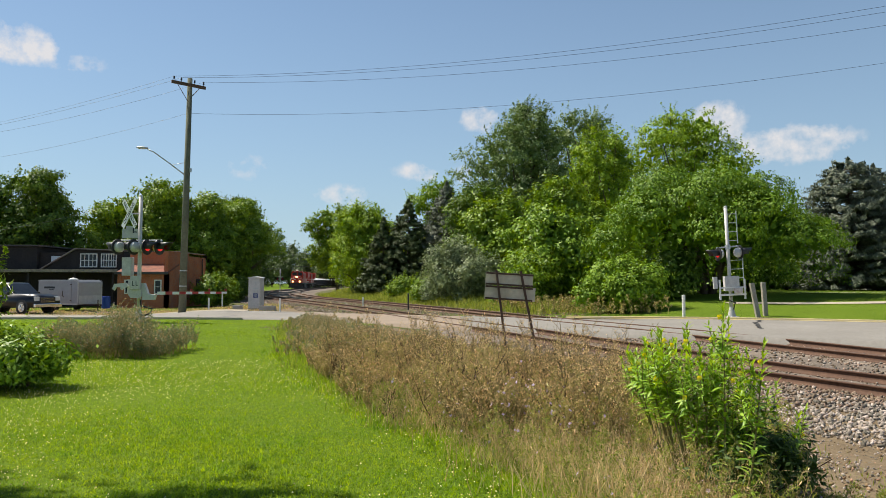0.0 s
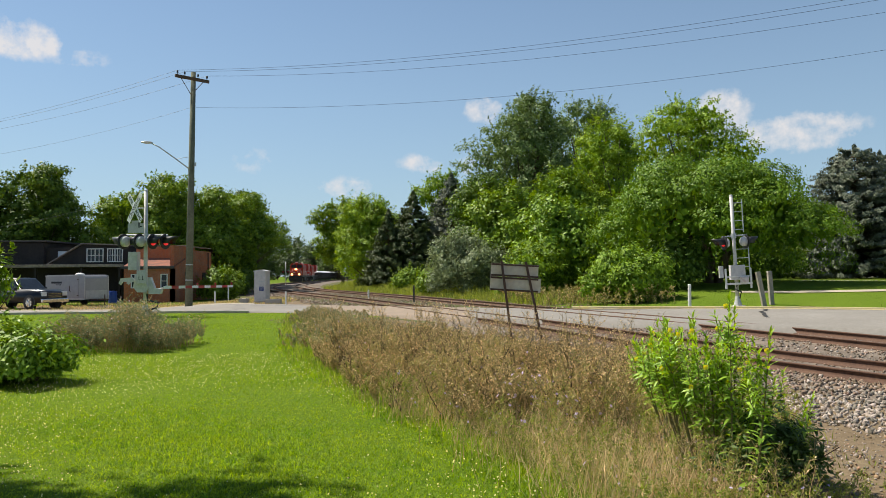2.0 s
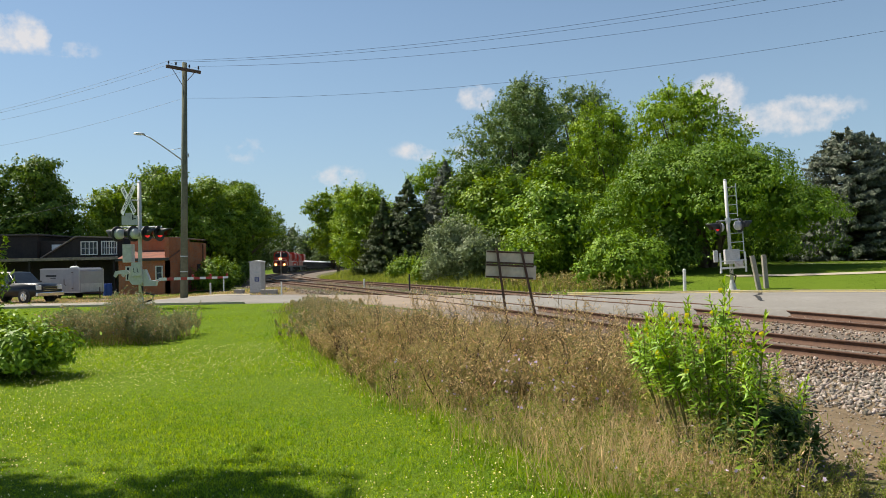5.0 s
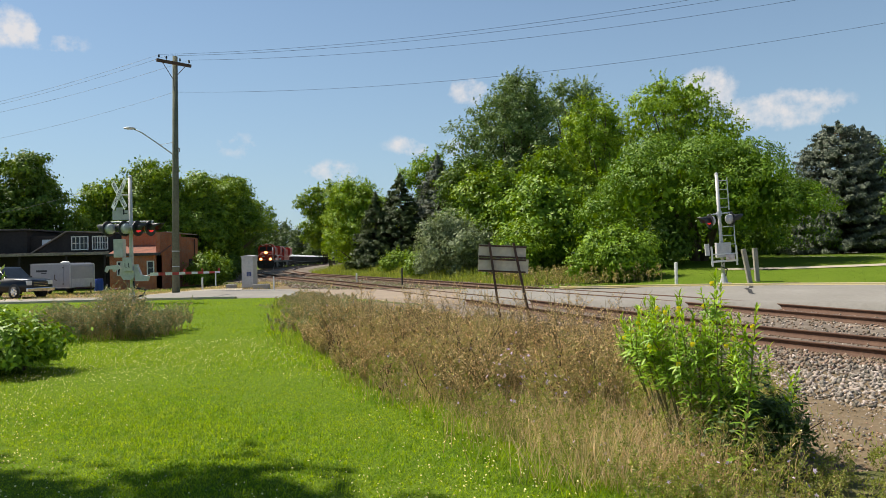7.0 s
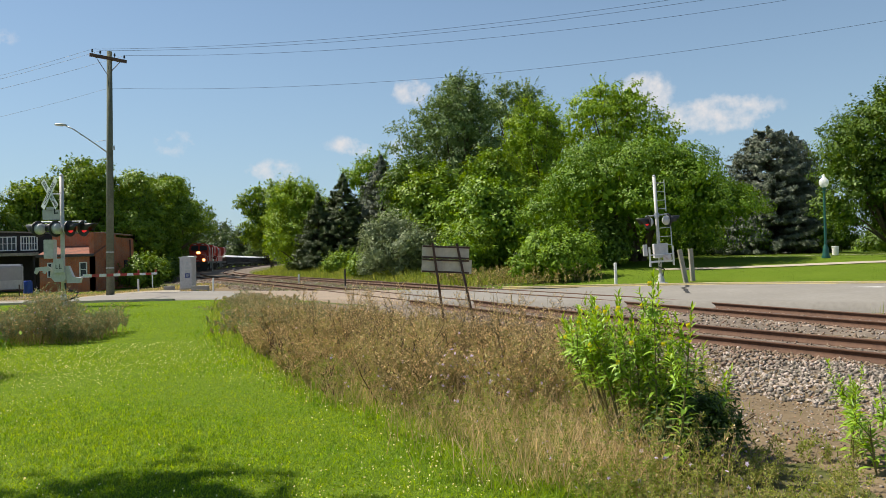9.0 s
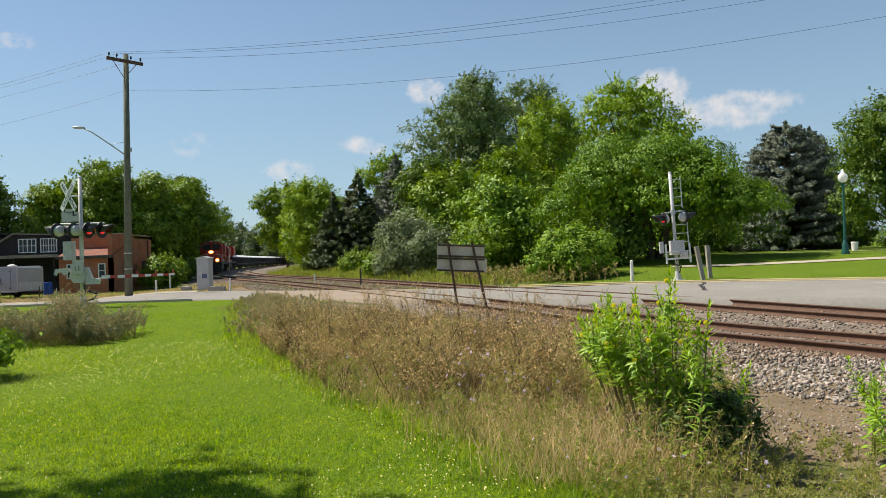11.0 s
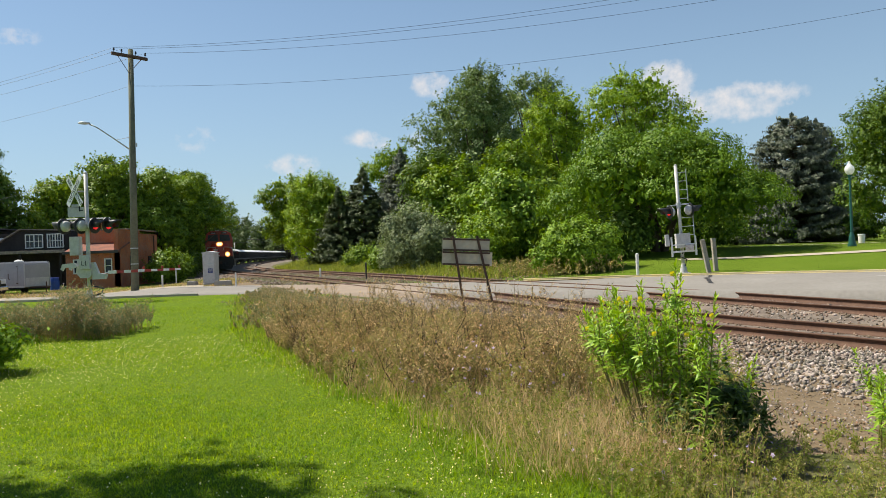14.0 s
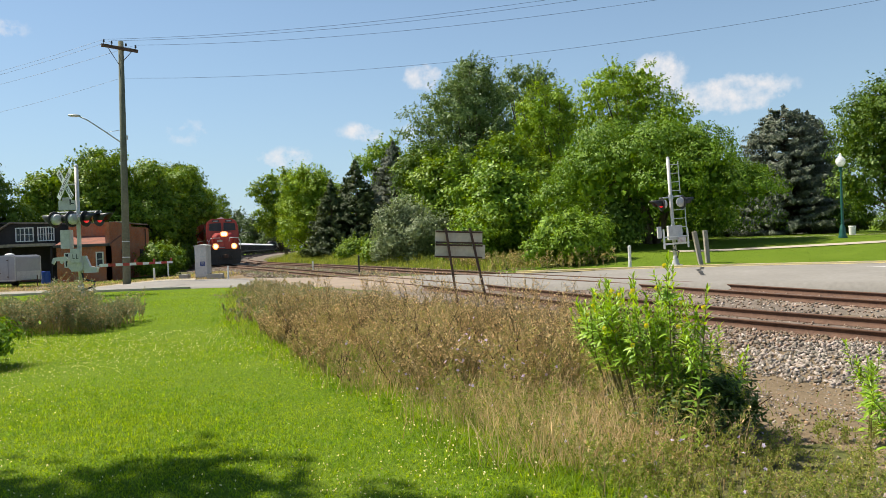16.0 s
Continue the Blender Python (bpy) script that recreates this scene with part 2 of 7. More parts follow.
_ts = np.concatenate([[0], np.cumsum(np.hypot(np.diff(_tx), np.diff(_ty)))])


def rail_z(y):
    return -0.15 * np.clip((24 - np.asarray(y, float)) / 9, 0, 1)


def track_at(s, offset=0.0):
    """Place and heading (away from the camera) at a length s along the near track, moved sideways to its right."""
    x, y = np.interp(s, _ts, _tx), np.interp(s, _ts, _ty)
    dx, dy = np.interp(s + 0.5, _ts, _tx) - np.interp(s - 0.5, _ts, _tx), np.interp(s + 0.5, _ts, _ty) - np.interp(s - 0.5, _ts, _ty)
    k = np.hypot(dx, dy)
    return x + offset * dy / k, y - offset * dx / k, dx / k, dy / k


def side_of_track(x, y):
    x, y = np.asarray(x, float), np.asarray(y, float)
    slope = (np.interp(y + 1, _ty, _tx) - np.interp(y - 1, _ty, _tx)) / 2
    return (x - np.interp(y, _ty, _tx)) / np.sqrt(1 + slope**2)


ROAD_NEAR = [(-400, 34), (-60, 31), (-20, 30.6), (-11, 31), (-6.5, 30.6), (-2, 27.5), (5.5, 23.2), (9.7, 20.8), (14, 18.2), (40, 3), (400, -200)]
ROAD_FAR = [(-400, 46), (-60, 42.6), (-24, 42.0), (-16, 41.4), (-12, 40.4), (-9, 39.2), (-3, 36.5), (6, 31.8), (10, 31.4), (14.5, 30.2), (45, 14), (400, -190)]


def near_edge(x):
    return np.interp(x, *zip(*ROAD_NEAR))


def far_edge(x):
    return np.interp(x, *zip(*ROAD_FAR))


def smooth(v):
    v = np.clip(v, 0, 1)
    return v * v * (3 - 2 * v)


def height(x, y):
    """The lie of the land: flat lawn, a shallow trough along the track, a dip by the workshops, a rising park lawn."""
    x, y = np.asarray(x, float), np.asarray(y, float)
    s = side_of_track(x, y)
    z = -0.30 * smooth((s + 7.0) / 2.2) * smooth((27 - y) / 5) * smooth((10 - s) / 3)
    z = z - 0.12 * smooth((s + 3.5) / 1.2) * smooth((8.5 - s) / 1.5) * smooth((y - 20) / 4)
    z = z - 0.38 * smooth((-x - 11) / 7) * smooth((y - 31) / 8)
    d = y - far_edge(x)
    z = z + (0.16 * smooth(d / 2.0) + np.clip(d - 2, 0, 12) * 0.068) * smooth((x - 7) / 7)
    z = z + 0.35 * smooth((s - 7.5) / 3) * smooth((y - 40) / 12) * (1 - smooth((x - 7) / 7))
    z = z + 0.02 * np.sin(x * 1.3 + 0.4 * y) * smooth((y - 2) / 3) * smooth((28 - y) / 5)
    return z


def ground_z(x, y):
    return float(height(x, y))


def grid_faces(nx, ny):
    i, j = np.meshgrid(np.arange(nx - 1), np.arange(ny - 1), indexing="ij")
    a = (i * ny + j).ravel()
    return np.stack([a, a + ny, a + ny + 1, a + 1], 1)


def build_ground():
    def spread(lo, hi, step, far, count):
        inner = np.arange(lo, hi + step / 2, step)
        out = np.geomspace(1, far, count)
        return np.concatenate([lo - out[::-1], inner, hi + out])
    xs, ys = spread(-42, 46, 0.5, 2500, 26), spread(-8, 96, 0.5, 2500, 26)
    X, Y = np.meshgrid(xs, ys, indexing="ij")
    Z = height(X, Y)
    faces = grid_faces(len(xs), len(ys))
    cx, cy = X.ravel()[faces].mean(1), Y.ravel()[faces].mean(1)
    s = side_of_track(cx, cy)
    wob = 0.5 * np.sin(cy * 1.7) + 0.4 * np.sin(cx * 2.3 + cy)
    kind = np.zeros(len(faces), int)
    verge = (s > -7.2 - 1.2 * smooth((9 - cy) / 4) + 0.4 * wob) & (cy < 27)
    kind[verge] = 1
    kind[(s > -5.6 - 1.9 * smooth((9 - cy) / 4) + 0.35 * wob) & (s < 9) & (cy < 26)] = 2
    kind[(cx > 1.25) & (cy < 7) & (kind == 0)] = 1
    kind[(s > -8) & (s < 11) & (cy >= 38)] = 1
    kind[(s >= 11) & (cx < 9 + wob) & (cy > 36)] = 1
    kind[(cx < -7) & (s < -2.5) & (cy > far_edge(cx)) & (cy < far_edge(cx) + 9 + wob) & (cx > -60)] = 2
    ob = link_mesh("ground", np.stack([X.ravel(), Y.ravel(), Z.ravel()], 1), faces, [M["lawn"], M["rough_grass"], M["soil"]], kind, smooth=True)
    tagged(ob, "mown green lawn and rough verges beside the railway", "ground", kind="structure")


def build_road():
    xs = np.concatenate([np.linspace(-400, -60, 8)[:-1], np.arange(-60, 60, 1.0), np.linspace(60, 400, 8)])
    v = np.linspace(0, 1, 9)
    X = np.repeat(xs[:, None], 9, 1)
    Y = near_edge(X) + (far_edge(X) - near_edge(X)) * v
    Z = np.where(np.abs(X) < 50, height(X, Y), 0) * np.where(side_of_track(X, Y) > -3.5, np.where(side_of_track(X, Y) < 8.5, 0, 1), 1)
    camber = 0.03 + 0.05 * (1 - (2 * v - 1) ** 2)
    Z = np.minimum(Z, 0.02) + np.where((side_of_track(X, Y) > -3.5) & (side_of_track(X, Y) < 8.5), 0.0, camber)
    # sides that go down into the ground
    X = np.concatenate([X[:, :1], X, X[:, -1:]], 1)
    Y = np.concatenate([Y[:, :1] - 0.25, Y, Y[:, -1:] + 0.25], 1)
    Z = np.concatenate([Z[:, :1] - 0.45, Z, Z[:, -1:] - 0.45], 1)
    rf = grid_faces(len(xs), 11)
    rs = side_of_track(X.ravel()[rf].mean(1), Y.ravel()[rf].mean(1)) + 0.6 * np.sin(np.arange(len(rf)) * 1.7)
    crossing = ((rs > -4.6) & (rs < 9.0) & (X.ravel()[rf].mean(1) < 1.5)).astype(int)
    ob = link_mesh("road", np.stack([X.ravel(), Y.ravel(), Z.ravel()], 1), grid_faces(len(xs), 11), [M["road"], M["apron"]], crossing)
    tagged(ob, "pale worn concrete road over a level crossing", "road", kind="structure")
    # raised concrete kerb along the park
    pts = [(x, float(far_edge(x))) for x in np.arange(5.5, 60, 1.0)]
    bm = bmesh.new()
    rows = []
    for x, y in pts:
        z = 0.02
        rows.append([bm.verts.new((x, y + o, z + h)) for o, h in ((-0.2, 0.02), (-0.05, 0.03), (-0.03, 0.09), (0.10, 0.10), (0.12, -0.1))])
    for a, b in zip(rows, rows[1:]):
        for k in range(4):
            bm.faces.new((a[k], b[k], b[k + 1], a[k + 1]))
    tagged(part("kerb", bm, M["kerb_yellow"]), "faded yellow painted kerb along the park lawn", "kerb", kind="structure")
    # dark tar sealing over a crack in the road
    bm = bmesh.new()
    rows = []
    for i in range(25):
        f = i / 24
        x, y = 12.95 - 2.6 * f + 0.10 * math.sin(9 * f) + 0.05 * math.sin(23 * f), 30.3 - 6.2 * f
        w = 0.13 + 0.05 * math.sin(i * 1.9)
        v = (y - float(near_edge(x))) / (float(far_edge(x)) - float(near_edge(x)))
        z = min(ground_z(x, y), 0.02) + 0.042 + 0.05 * (1 - (2 * v - 1) ** 2)
        rows.append([bm.verts.new((x + o * w, y, z)) for o in (-0.5, 0.5)])
    for a, b in zip(rows, rows[1:]):
        bm.faces.new((a[0], b[0], b[1], a[1]))
    tagged(part("tar_seam", bm, M["tar"]), "black tar sealing a crack in the concrete road", "road marking", kind="structure")
    # kerb along the near lawn and gutter by the workshops
    for name, f, side, lo, hi in (("kerb", near_edge, 1, -60, -7.0), ("kerb", far_edge, -1, -60, -9.5)):
        bm = bmesh.new()
        rows = []
        for x in np.arange(lo, hi, 1.0):
            y = float(f(x))
            rows.append([bm.verts.new((x, y + side * o, ground_z(x, y) + h)) for o, h in ((0.30, 0.035), (0.04, 0.04), (0.0, 0.08), (-0.14, 0.085), (-0.16, -0.08))])
        for a, b in zip(rows, rows[1:]):
            for k in range(4):
                bm.faces.new((a[k], b[k], b[k + 1], a[k + 1]))
        tagged(part(name, bm, M["kerb"]), "low pale concrete kerb beside the road", "kerb", kind="structure")
    # white stop bar on the far lane
    bm = bmesh.new()
    for x0 in (16.4,):
        c = [(x0, far_edge(x0) - 4.6), (x0 + 3.6, far_edge(x0 + 3.6) - 3.2), (x0 + 4.1, far_edge(x0 + 4.1) - 3.6), (x0 + 0.5, far_edge(x0 + 0.5) - 5.0)]
        bm.faces.new([bm.verts.new((x, y, 0.085)) for x, y in c])
    tagged(part("road_marking", bm, M["paint_line"]), "worn white stop line painted on the road", "road marking", kind="structure")


RAIL_OUTLINE = [(-0.075, -0.172), (0.075, -0.172), (0.075, -0.160), (0.012, -0.135), (0.010, -0.045), (0.036, -0.034),
                (0.036, -0.006), (0.030, 0.0), (-0.030, 0.0), (-0.036, -0.006), (-0.036, -0.034), (-0.010, -0.045), (-0.012, -0.135), (-0.075, -0.160)]


def build_rail(offset):
    ss = np.concatenate([np.arange(18, 110, 1.0), np.arange(110, 480, 3.0)])
    x, y, dx, dy = track_at(ss, offset)
    z = rail_z(y) + 0.035
    k = len(RAIL_OUTLINE)
    o = np.array(RAIL_OUTLINE)
    V = np.stack([x[:, None] + o[:, 0] * dy[:, None], y[:, None] - o[:, 0] * dx[:, None], z[:, None] + o[:, 1] + 0 * x[:, None]], 2)
    i, j = np.meshgrid(np.arange(len(ss) - 1), np.arange(k), indexing="ij")
    a, b = (i * k + j).ravel(), (i * k + (j + 1) % k).ravel()
    faces = np.stack([a, b, b + k, a + k], 1)
    mi = np.where(np.isin(j.ravel(), (7,)), 1, 0)
    ob = link_mesh("rail", V.reshape(-1, 3), faces, [M["rail"], M["rail_head"]], mi)
    tagged(ob, "rusty steel rail with a worn bright head", "rail", group="rails of the double track", kind="structure")


def build_ballast():
    ss = np.concatenate([np.arange(15, 110, 1.0), np.arange(110, 480, 3.0)])
    prof = [(-4.6, -0.75), (-3.7, -0.42), (-2.2, -0.19), (-1.7, -0.165), (0, -0.175), (1.7, -0.165), (2.3, -0.22), (2.9, -0.165), (4.6, -0.175), (6.3, -0.165), (6.8, -0.19), (8.2, -0.5), (9.0, -0.8)]
    V = []
    for off, h in prof:
        x, y, dx, dy = track_at(ss, off)
        base = rail_z(y) + 0.035 + h
        V.append(np.stack([x, y, base], 1))
    V = np.stack(V, 1)
    ob = link_mesh("track_bed", V.reshape(-1, 3), grid_faces(len(ss), len(prof)), [M["gravel_bed"]], smooth=True)
    tagged(ob, "grey crushed stone ballast bed of the double track", "ballast", kind="structure")


def stone_shapes(count, rng):
    """Angular broken stones: hulls of a few scattered points."""
    shapes = []
    for _ in range(count):
        bm = bmesh.new()
        d = rng.normal(size=(11, 3))
        d /= np.linalg.norm(d, axis=1, keepdims=True)
        for q in d * rng.uniform(0.75, 1.15, (11, 1)) * rng.uniform(0.6, 1.2, 3) * np.array([1, 1, 0.85]):
            bm.verts.new(q)
        bmesh.ops.convex_hull(bm, input=bm.verts)
        bmesh.ops.delete(bm, geom=[q for q in bm.verts if not q.link_faces], context="VERTS")
        bmesh.ops.triangulate(bm, faces=bm.faces)
        bm.verts.index_update()
        shapes.append((np.array([q.co for q in bm.verts]), np.array([[q.index for q in f.verts] for f in bm.faces])))
        bm.free()
    return shapes


def turns(rng, n):
    q = rng.normal(size=(n, 4))
    q /= np.linalg.norm(q, axis=1, keepdims=True)
    w, x, y, z = q.T
    return np.stack([np.stack([1 - 2 * (y * y + z * z), 2 * (x * y - z * w), 2 * (x * z + y * w)], 1),
                     np.stack([2 * (x * y + z * w), 1 - 2 * (x * x + z * z), 2 * (y * z - x * w)], 1),
                     np.stack([2 * (x * z - y * w), 2 * (y * z + x * w), 1 - 2 * (x * x + y * y)], 1)], 1)


def scatter(name, centres, sizes, shapes, rng, mats, label, category, pick=None):
    """Many small solids joined into one object of loose stuff."""
    V, F, I, base = [], [], [], 0
    which = rng.integers(0, len(shapes), len(centres))
    R = turns(rng, len(centres))
    for k, (v, f) in enumerate(shapes):
        m = which == k
        if not m.any():
            continue
        p = np.einsum("nij,kj->nki", R[m], v) * sizes[m][:, None, None] + centres[m][:, None, :]
        n = int(m.sum())
        V.append(p.reshape(-1, 3))
        F.append((f[None] + base + (np.arange(n) * len(v))[:, None, None]).reshape(-1, 3))
        I.append(np.repeat((pick[m] if pick is not None else np.zeros(n, int)), len(f)))
        base += n * len(v)
    ob = link_mesh(name, np.concatenate(V), np.concatenate(F), mats, np.concatenate(I))
    return tagged(ob, label, category, kind="stuff")


def bed_height(off):
    prof = np.array([(-4.6, -0.75), (-3.7, -0.42), (-2.2, -0.19), (-1.7, -0.165), (0, -0.175), (1.7, -0.165), (2.3, -0.22), (2.9, -0.165), (4.6, -0.175), (6.3, -0.165), (6.8, -0.19), (8.2, -0.5), (9.0, -0.8)])
    return np.interp(off, prof[:, 0], prof[:, 1])


def build_stones():
    rng = np.random.default_rng(5)
    shapes = stone_shapes(10, rng)
    for s0, s1, n, lo, hi in ((60, 76, 36000, 0.021, 0.043), (76, 90, 15000, 0.029, 0.053), (100, 150, 6000, 0.045, 0.08)):
        s, off = rng.uniform(s0, s1, n), rng.uniform(-4.1, 8.2, n)
        if s0 < 100:
            off = np.where(rng.random(n) < 0.5, rng.uniform(-4.3, -0.9, n), off)
        x, y, dx, dy = track_at(s, off)
        keep = ~((y > near_edge(x) - 0.2) & (y < far_edge(x) + 0.2))
        x, y, off = x[keep], y[keep], off[keep]
        z = np.maximum(rail_z(y) + 0.035 + bed_height(off), height(x, y))
        size = rng.uniform(lo, hi, len(x)) * np.where(off < -3.6, 0.9, 1)
        between = (np.abs(off) < 0.8) | (np.abs(off - SPACING) < 0.8)
        size = np.where(between, size * 0.75, size)
        rust = ((np.abs(off) < 1.25) | (np.abs(off - SPACING) < 1.3)) & (rng.random(len(x)) < 0.75)
        rust |= (y > 11) & (rng.random(len(x)) < 0.6)
        scatter("ballast_stones", np.stack([x, y, z + size * 0.25], 1), size, shapes, rng, [M["stone"], M["stone_rust"]],
                "grey and rust-stained crushed ballast stones beside the rails", "ballast", rust.astype(int))


def build_litter():
    """Small stones and chips strewn over the bare soil by the ballast."""
    rng = np.random.default_rng(6)
    y = rng.uniform(3.8, 14, 9000)
    x = np.interp(y, _ty, _tx) - rng.uniform(3.6, 8.2, len(y)) / 0.93
    size = rng.uniform(0.006, 0.02, len(y)) * rng.uniform(0.8, 1.5, len(y))
    scatter("soil_litter", np.stack([x, y, height(x, y) + size * 0.2], 1), size, stone_shapes(6, rng), rng, [M["stone"], M["seed_chip"]],
            "small stones and bark chips on bare soil", "litter", (rng.random(len(y)) < 0.4).astype(int))


def build_ties():
    bm = bmesh.new()
    box(bm, (0, 0, 0), (2.6, 0.22, 0.17), bevel=0.015)
    me = bpy.data.meshes.new("tie")
    bm.to_mesh(me)
    bm.free()
    me.materials.append(M["tie"])
    rng = random.Random(4)
    for offset in (0, SPACING):
        t = tagged(new("track"), "row of weathered timber sleepers in ballast", "railway track", group="tracks", kind="structure")
        s = 60.0
        while s < 165:
            x, y, dx, dy = (float(v) for v in track_at(s, offset))
            if not near_edge(x) - 0.2 < y < far_edge(x) + 0.2:
                ob = new("tie", me)
                ob.parent = t
                ob.matrix_local = pose(x, y, float(rail_z(y)) + 0.035 - 0.172 - 0.088, rng.uniform(-1, 1), 0, math.degrees(math.atan2(-dx, dy)) + rng.uniform(-1.5, 1.5))
            s += 0.56


build_ground()
build_road()
build_ballast()
for _o in (-0.7525, 0.7525, SPACING - 0.7525, SPACING + 0.7525):
    build_rail(_o)


# ---- trees ----
def leaf_cards(rng, centres, outward, length, width, droop=0.25):
    """Small folded leaves: a base, two raised sides and a tip, as two triangles each."""
    n = len(centres)
    face = outward / (np.linalg.norm(outward, axis=1, keepdims=True) + 1e-9) + rng.normal(size=(n, 3)) * 0.36 + np.array([0, 0, 0.32])
    d = rng.normal(size=(n, 3)) + outward * 0.4
    d[:, 2] -= droop * 2
    d -= face * (np.sum(d * face, 1) / np.sum(face * face, 1))[:, None]
    d /= np.linalg.norm(d, axis=1, keepdims=True) + 1e-9
    side = np.cross(d, face)
    side /= np.linalg.norm(side, axis=1, keepdims=True) + 1e-9
    nor = np.cross(side, d)
    L = (length * rng.uniform(0.65, 1.3, n))[:, None]
    W = (width * rng.uniform(0.7, 1.25, n))[:, None]
    base = centres - d * L * 0.5
    tip = centres + d * L * 0.5
    a = centres + side * W * 0.5 + nor * W * 0.18
    b = centres - side * W * 0.5 + nor * W * 0.18
    V = np.stack([base, a, tip, b], 1).reshape(-1, 3)
    F = np.arange(n * 4).reshape(n, 4)
    return V, F


def lobes_of(rng, h, r, low, count, top_wide):
    """Lumps that make up a crown: centres and radii, in tree space."""
    out = []
    count = int(count * 2.2)
    for i in range(count):
        u = (i + 0.5) / count
        z = low + (h - low) * (0.12 + 0.80 * u)
        f = (z - low) / (h - low)
        span = r * max(0.18, (math.sin(math.pi * min(1, max(0, f * 0.86 + 0.12))) ** 0.75) * (1 + top_wide * (f - 0.5)))
        ang = i * 2.39996 + rng.uniform(-0.4, 0.4)
        d = span * rng.uniform(0.55, 0.84) if i % 3 else span * rng.uniform(0.1, 0.45)
        rad = span * rng.uniform(0.26, 0.42) + 0.07 * r
        out.append((d * math.cos(ang), d * math.sin(ang), z, rad, rad * rng.uniform(0.7, 0.95)))
    out.append((0, 0, low + (h - low) * 0.52, r * 0.42, (h - low) * 0.36))
    return out


def crown_points(rng, lobes, clumps, leaves, clump_r, upper=False):
    """Leaf places and outward ways, in clumps over the skin of the lumps; upper: over their upper halves alone."""
    area = np.array([l[3] * l[3] for l in lobes])
    which = rng.choice(len(lobes), clumps, p=area / area.sum())
    L = np.array(lobes)[which]
    d = rng.normal(size=(clumps, 3))
    d /= np.linalg.norm(d, axis=1, keepdims=True)
    if upper:
        d[:, 2] = np.abs(d[:, 2]) - 0.25
    shell = (np.where(rng.random(clumps) < 0.22, rng.uniform(0.2, 0.75, clumps), rng.uniform(0.7, 1.0, clumps) ** 0.5) + rng.normal(size=clumps) * 0.04)[:, None]
    c = L[:, :3] + d * np.stack([L[:, 3], L[:, 3], L[:, 4]], 1) * shell
    n = clumps * leaves
    g = rng.normal(size=(n, 3)) * clump_r * np.array([0.62, 0.62, 0.42])
    p = np.repeat(c, leaves, 0) + g
    o = np.repeat(d, leaves, 0) * 0.7 + g / clump_r * 0.5
    return p, o


def core_points(rng, lobes, per=110):
    """Sparse large inner leaves, which keep the middle of a crown dark and closed."""
    L = np.repeat(np.array(lobes), per, 0)
    d = rng.normal(size=(len(L), 3))
    d *= (rng.uniform(0, 1, len(L)) ** 0.4 * 0.60 / np.linalg.norm(d, axis=1))[:, None]
    return L[:, :3] + d * np.stack([L[:, 3], L[:, 3], L[:, 4]], 1), rng.normal(size=(len(L), 3)), np.minimum(L[:, 3] * 0.30, 0.46)


def spray_points(rng, lobes, count, leaves, length, rise):
    """Leafy shoots that stand out of the crown and break its outline."""
    L = np.array(lobes)[rng.integers(0, len(lobes), count)]
    d = rng.normal(size=(count, 3)) + np.array([0, 0, rise])
    d /= np.linalg.norm(d, axis=1, keepdims=True)
    c = L[:, :3] + d * np.stack([L[:, 3], L[:, 3], L[:, 4]], 1) * 0.85
    d = d + np.array([0, 0, rise * 0.5]) + rng.normal(size=(count, 3)) * 0.25
    u = rng.uniform(0, 1, (count, leaves))
    ln = length * rng.uniform(0.5, 1.2, count)
    p = c[:, None] + d[:, None] * (u * ln[:, None])[..., None] + rng.normal(size=(count, leaves, 3)) * (length * 0.13 * (1.15 - u))[..., None]
    return p.reshape(-1, 3), np.repeat(d, leaves, 0)


def limb_mesh(bm, rng, lobes, r0, fork):
    """A tapered trunk that divides into limbs, one towards each lump of the crown."""
    top = Vector((rng.uniform(-0.2, 0.2), rng.uniform(-0.2, 0.2), fork))
    sweep_rod(bm, [(0, 0, -0.3), (0, 0, 0.15), top * 0.5, top], [r0 * 1.45, r0 * 1.1, r0 * 0.85, r0 * 0.7], 10)
    for x, y, z, rad, _ in lobes[:-1]:
        e = Vector((x, y, z))
        mid = top.lerp(e, 0.5) + Vector((rng.uniform(-.3, .3), rng.uniform(-.3, .3), 0.08 * (z - fork)))
        sweep_rod(bm, [top - Vector((0, 0, 0.3)), mid, e], [r0 * 0.42, r0 * 0.24, r0 * 0.08], 6)


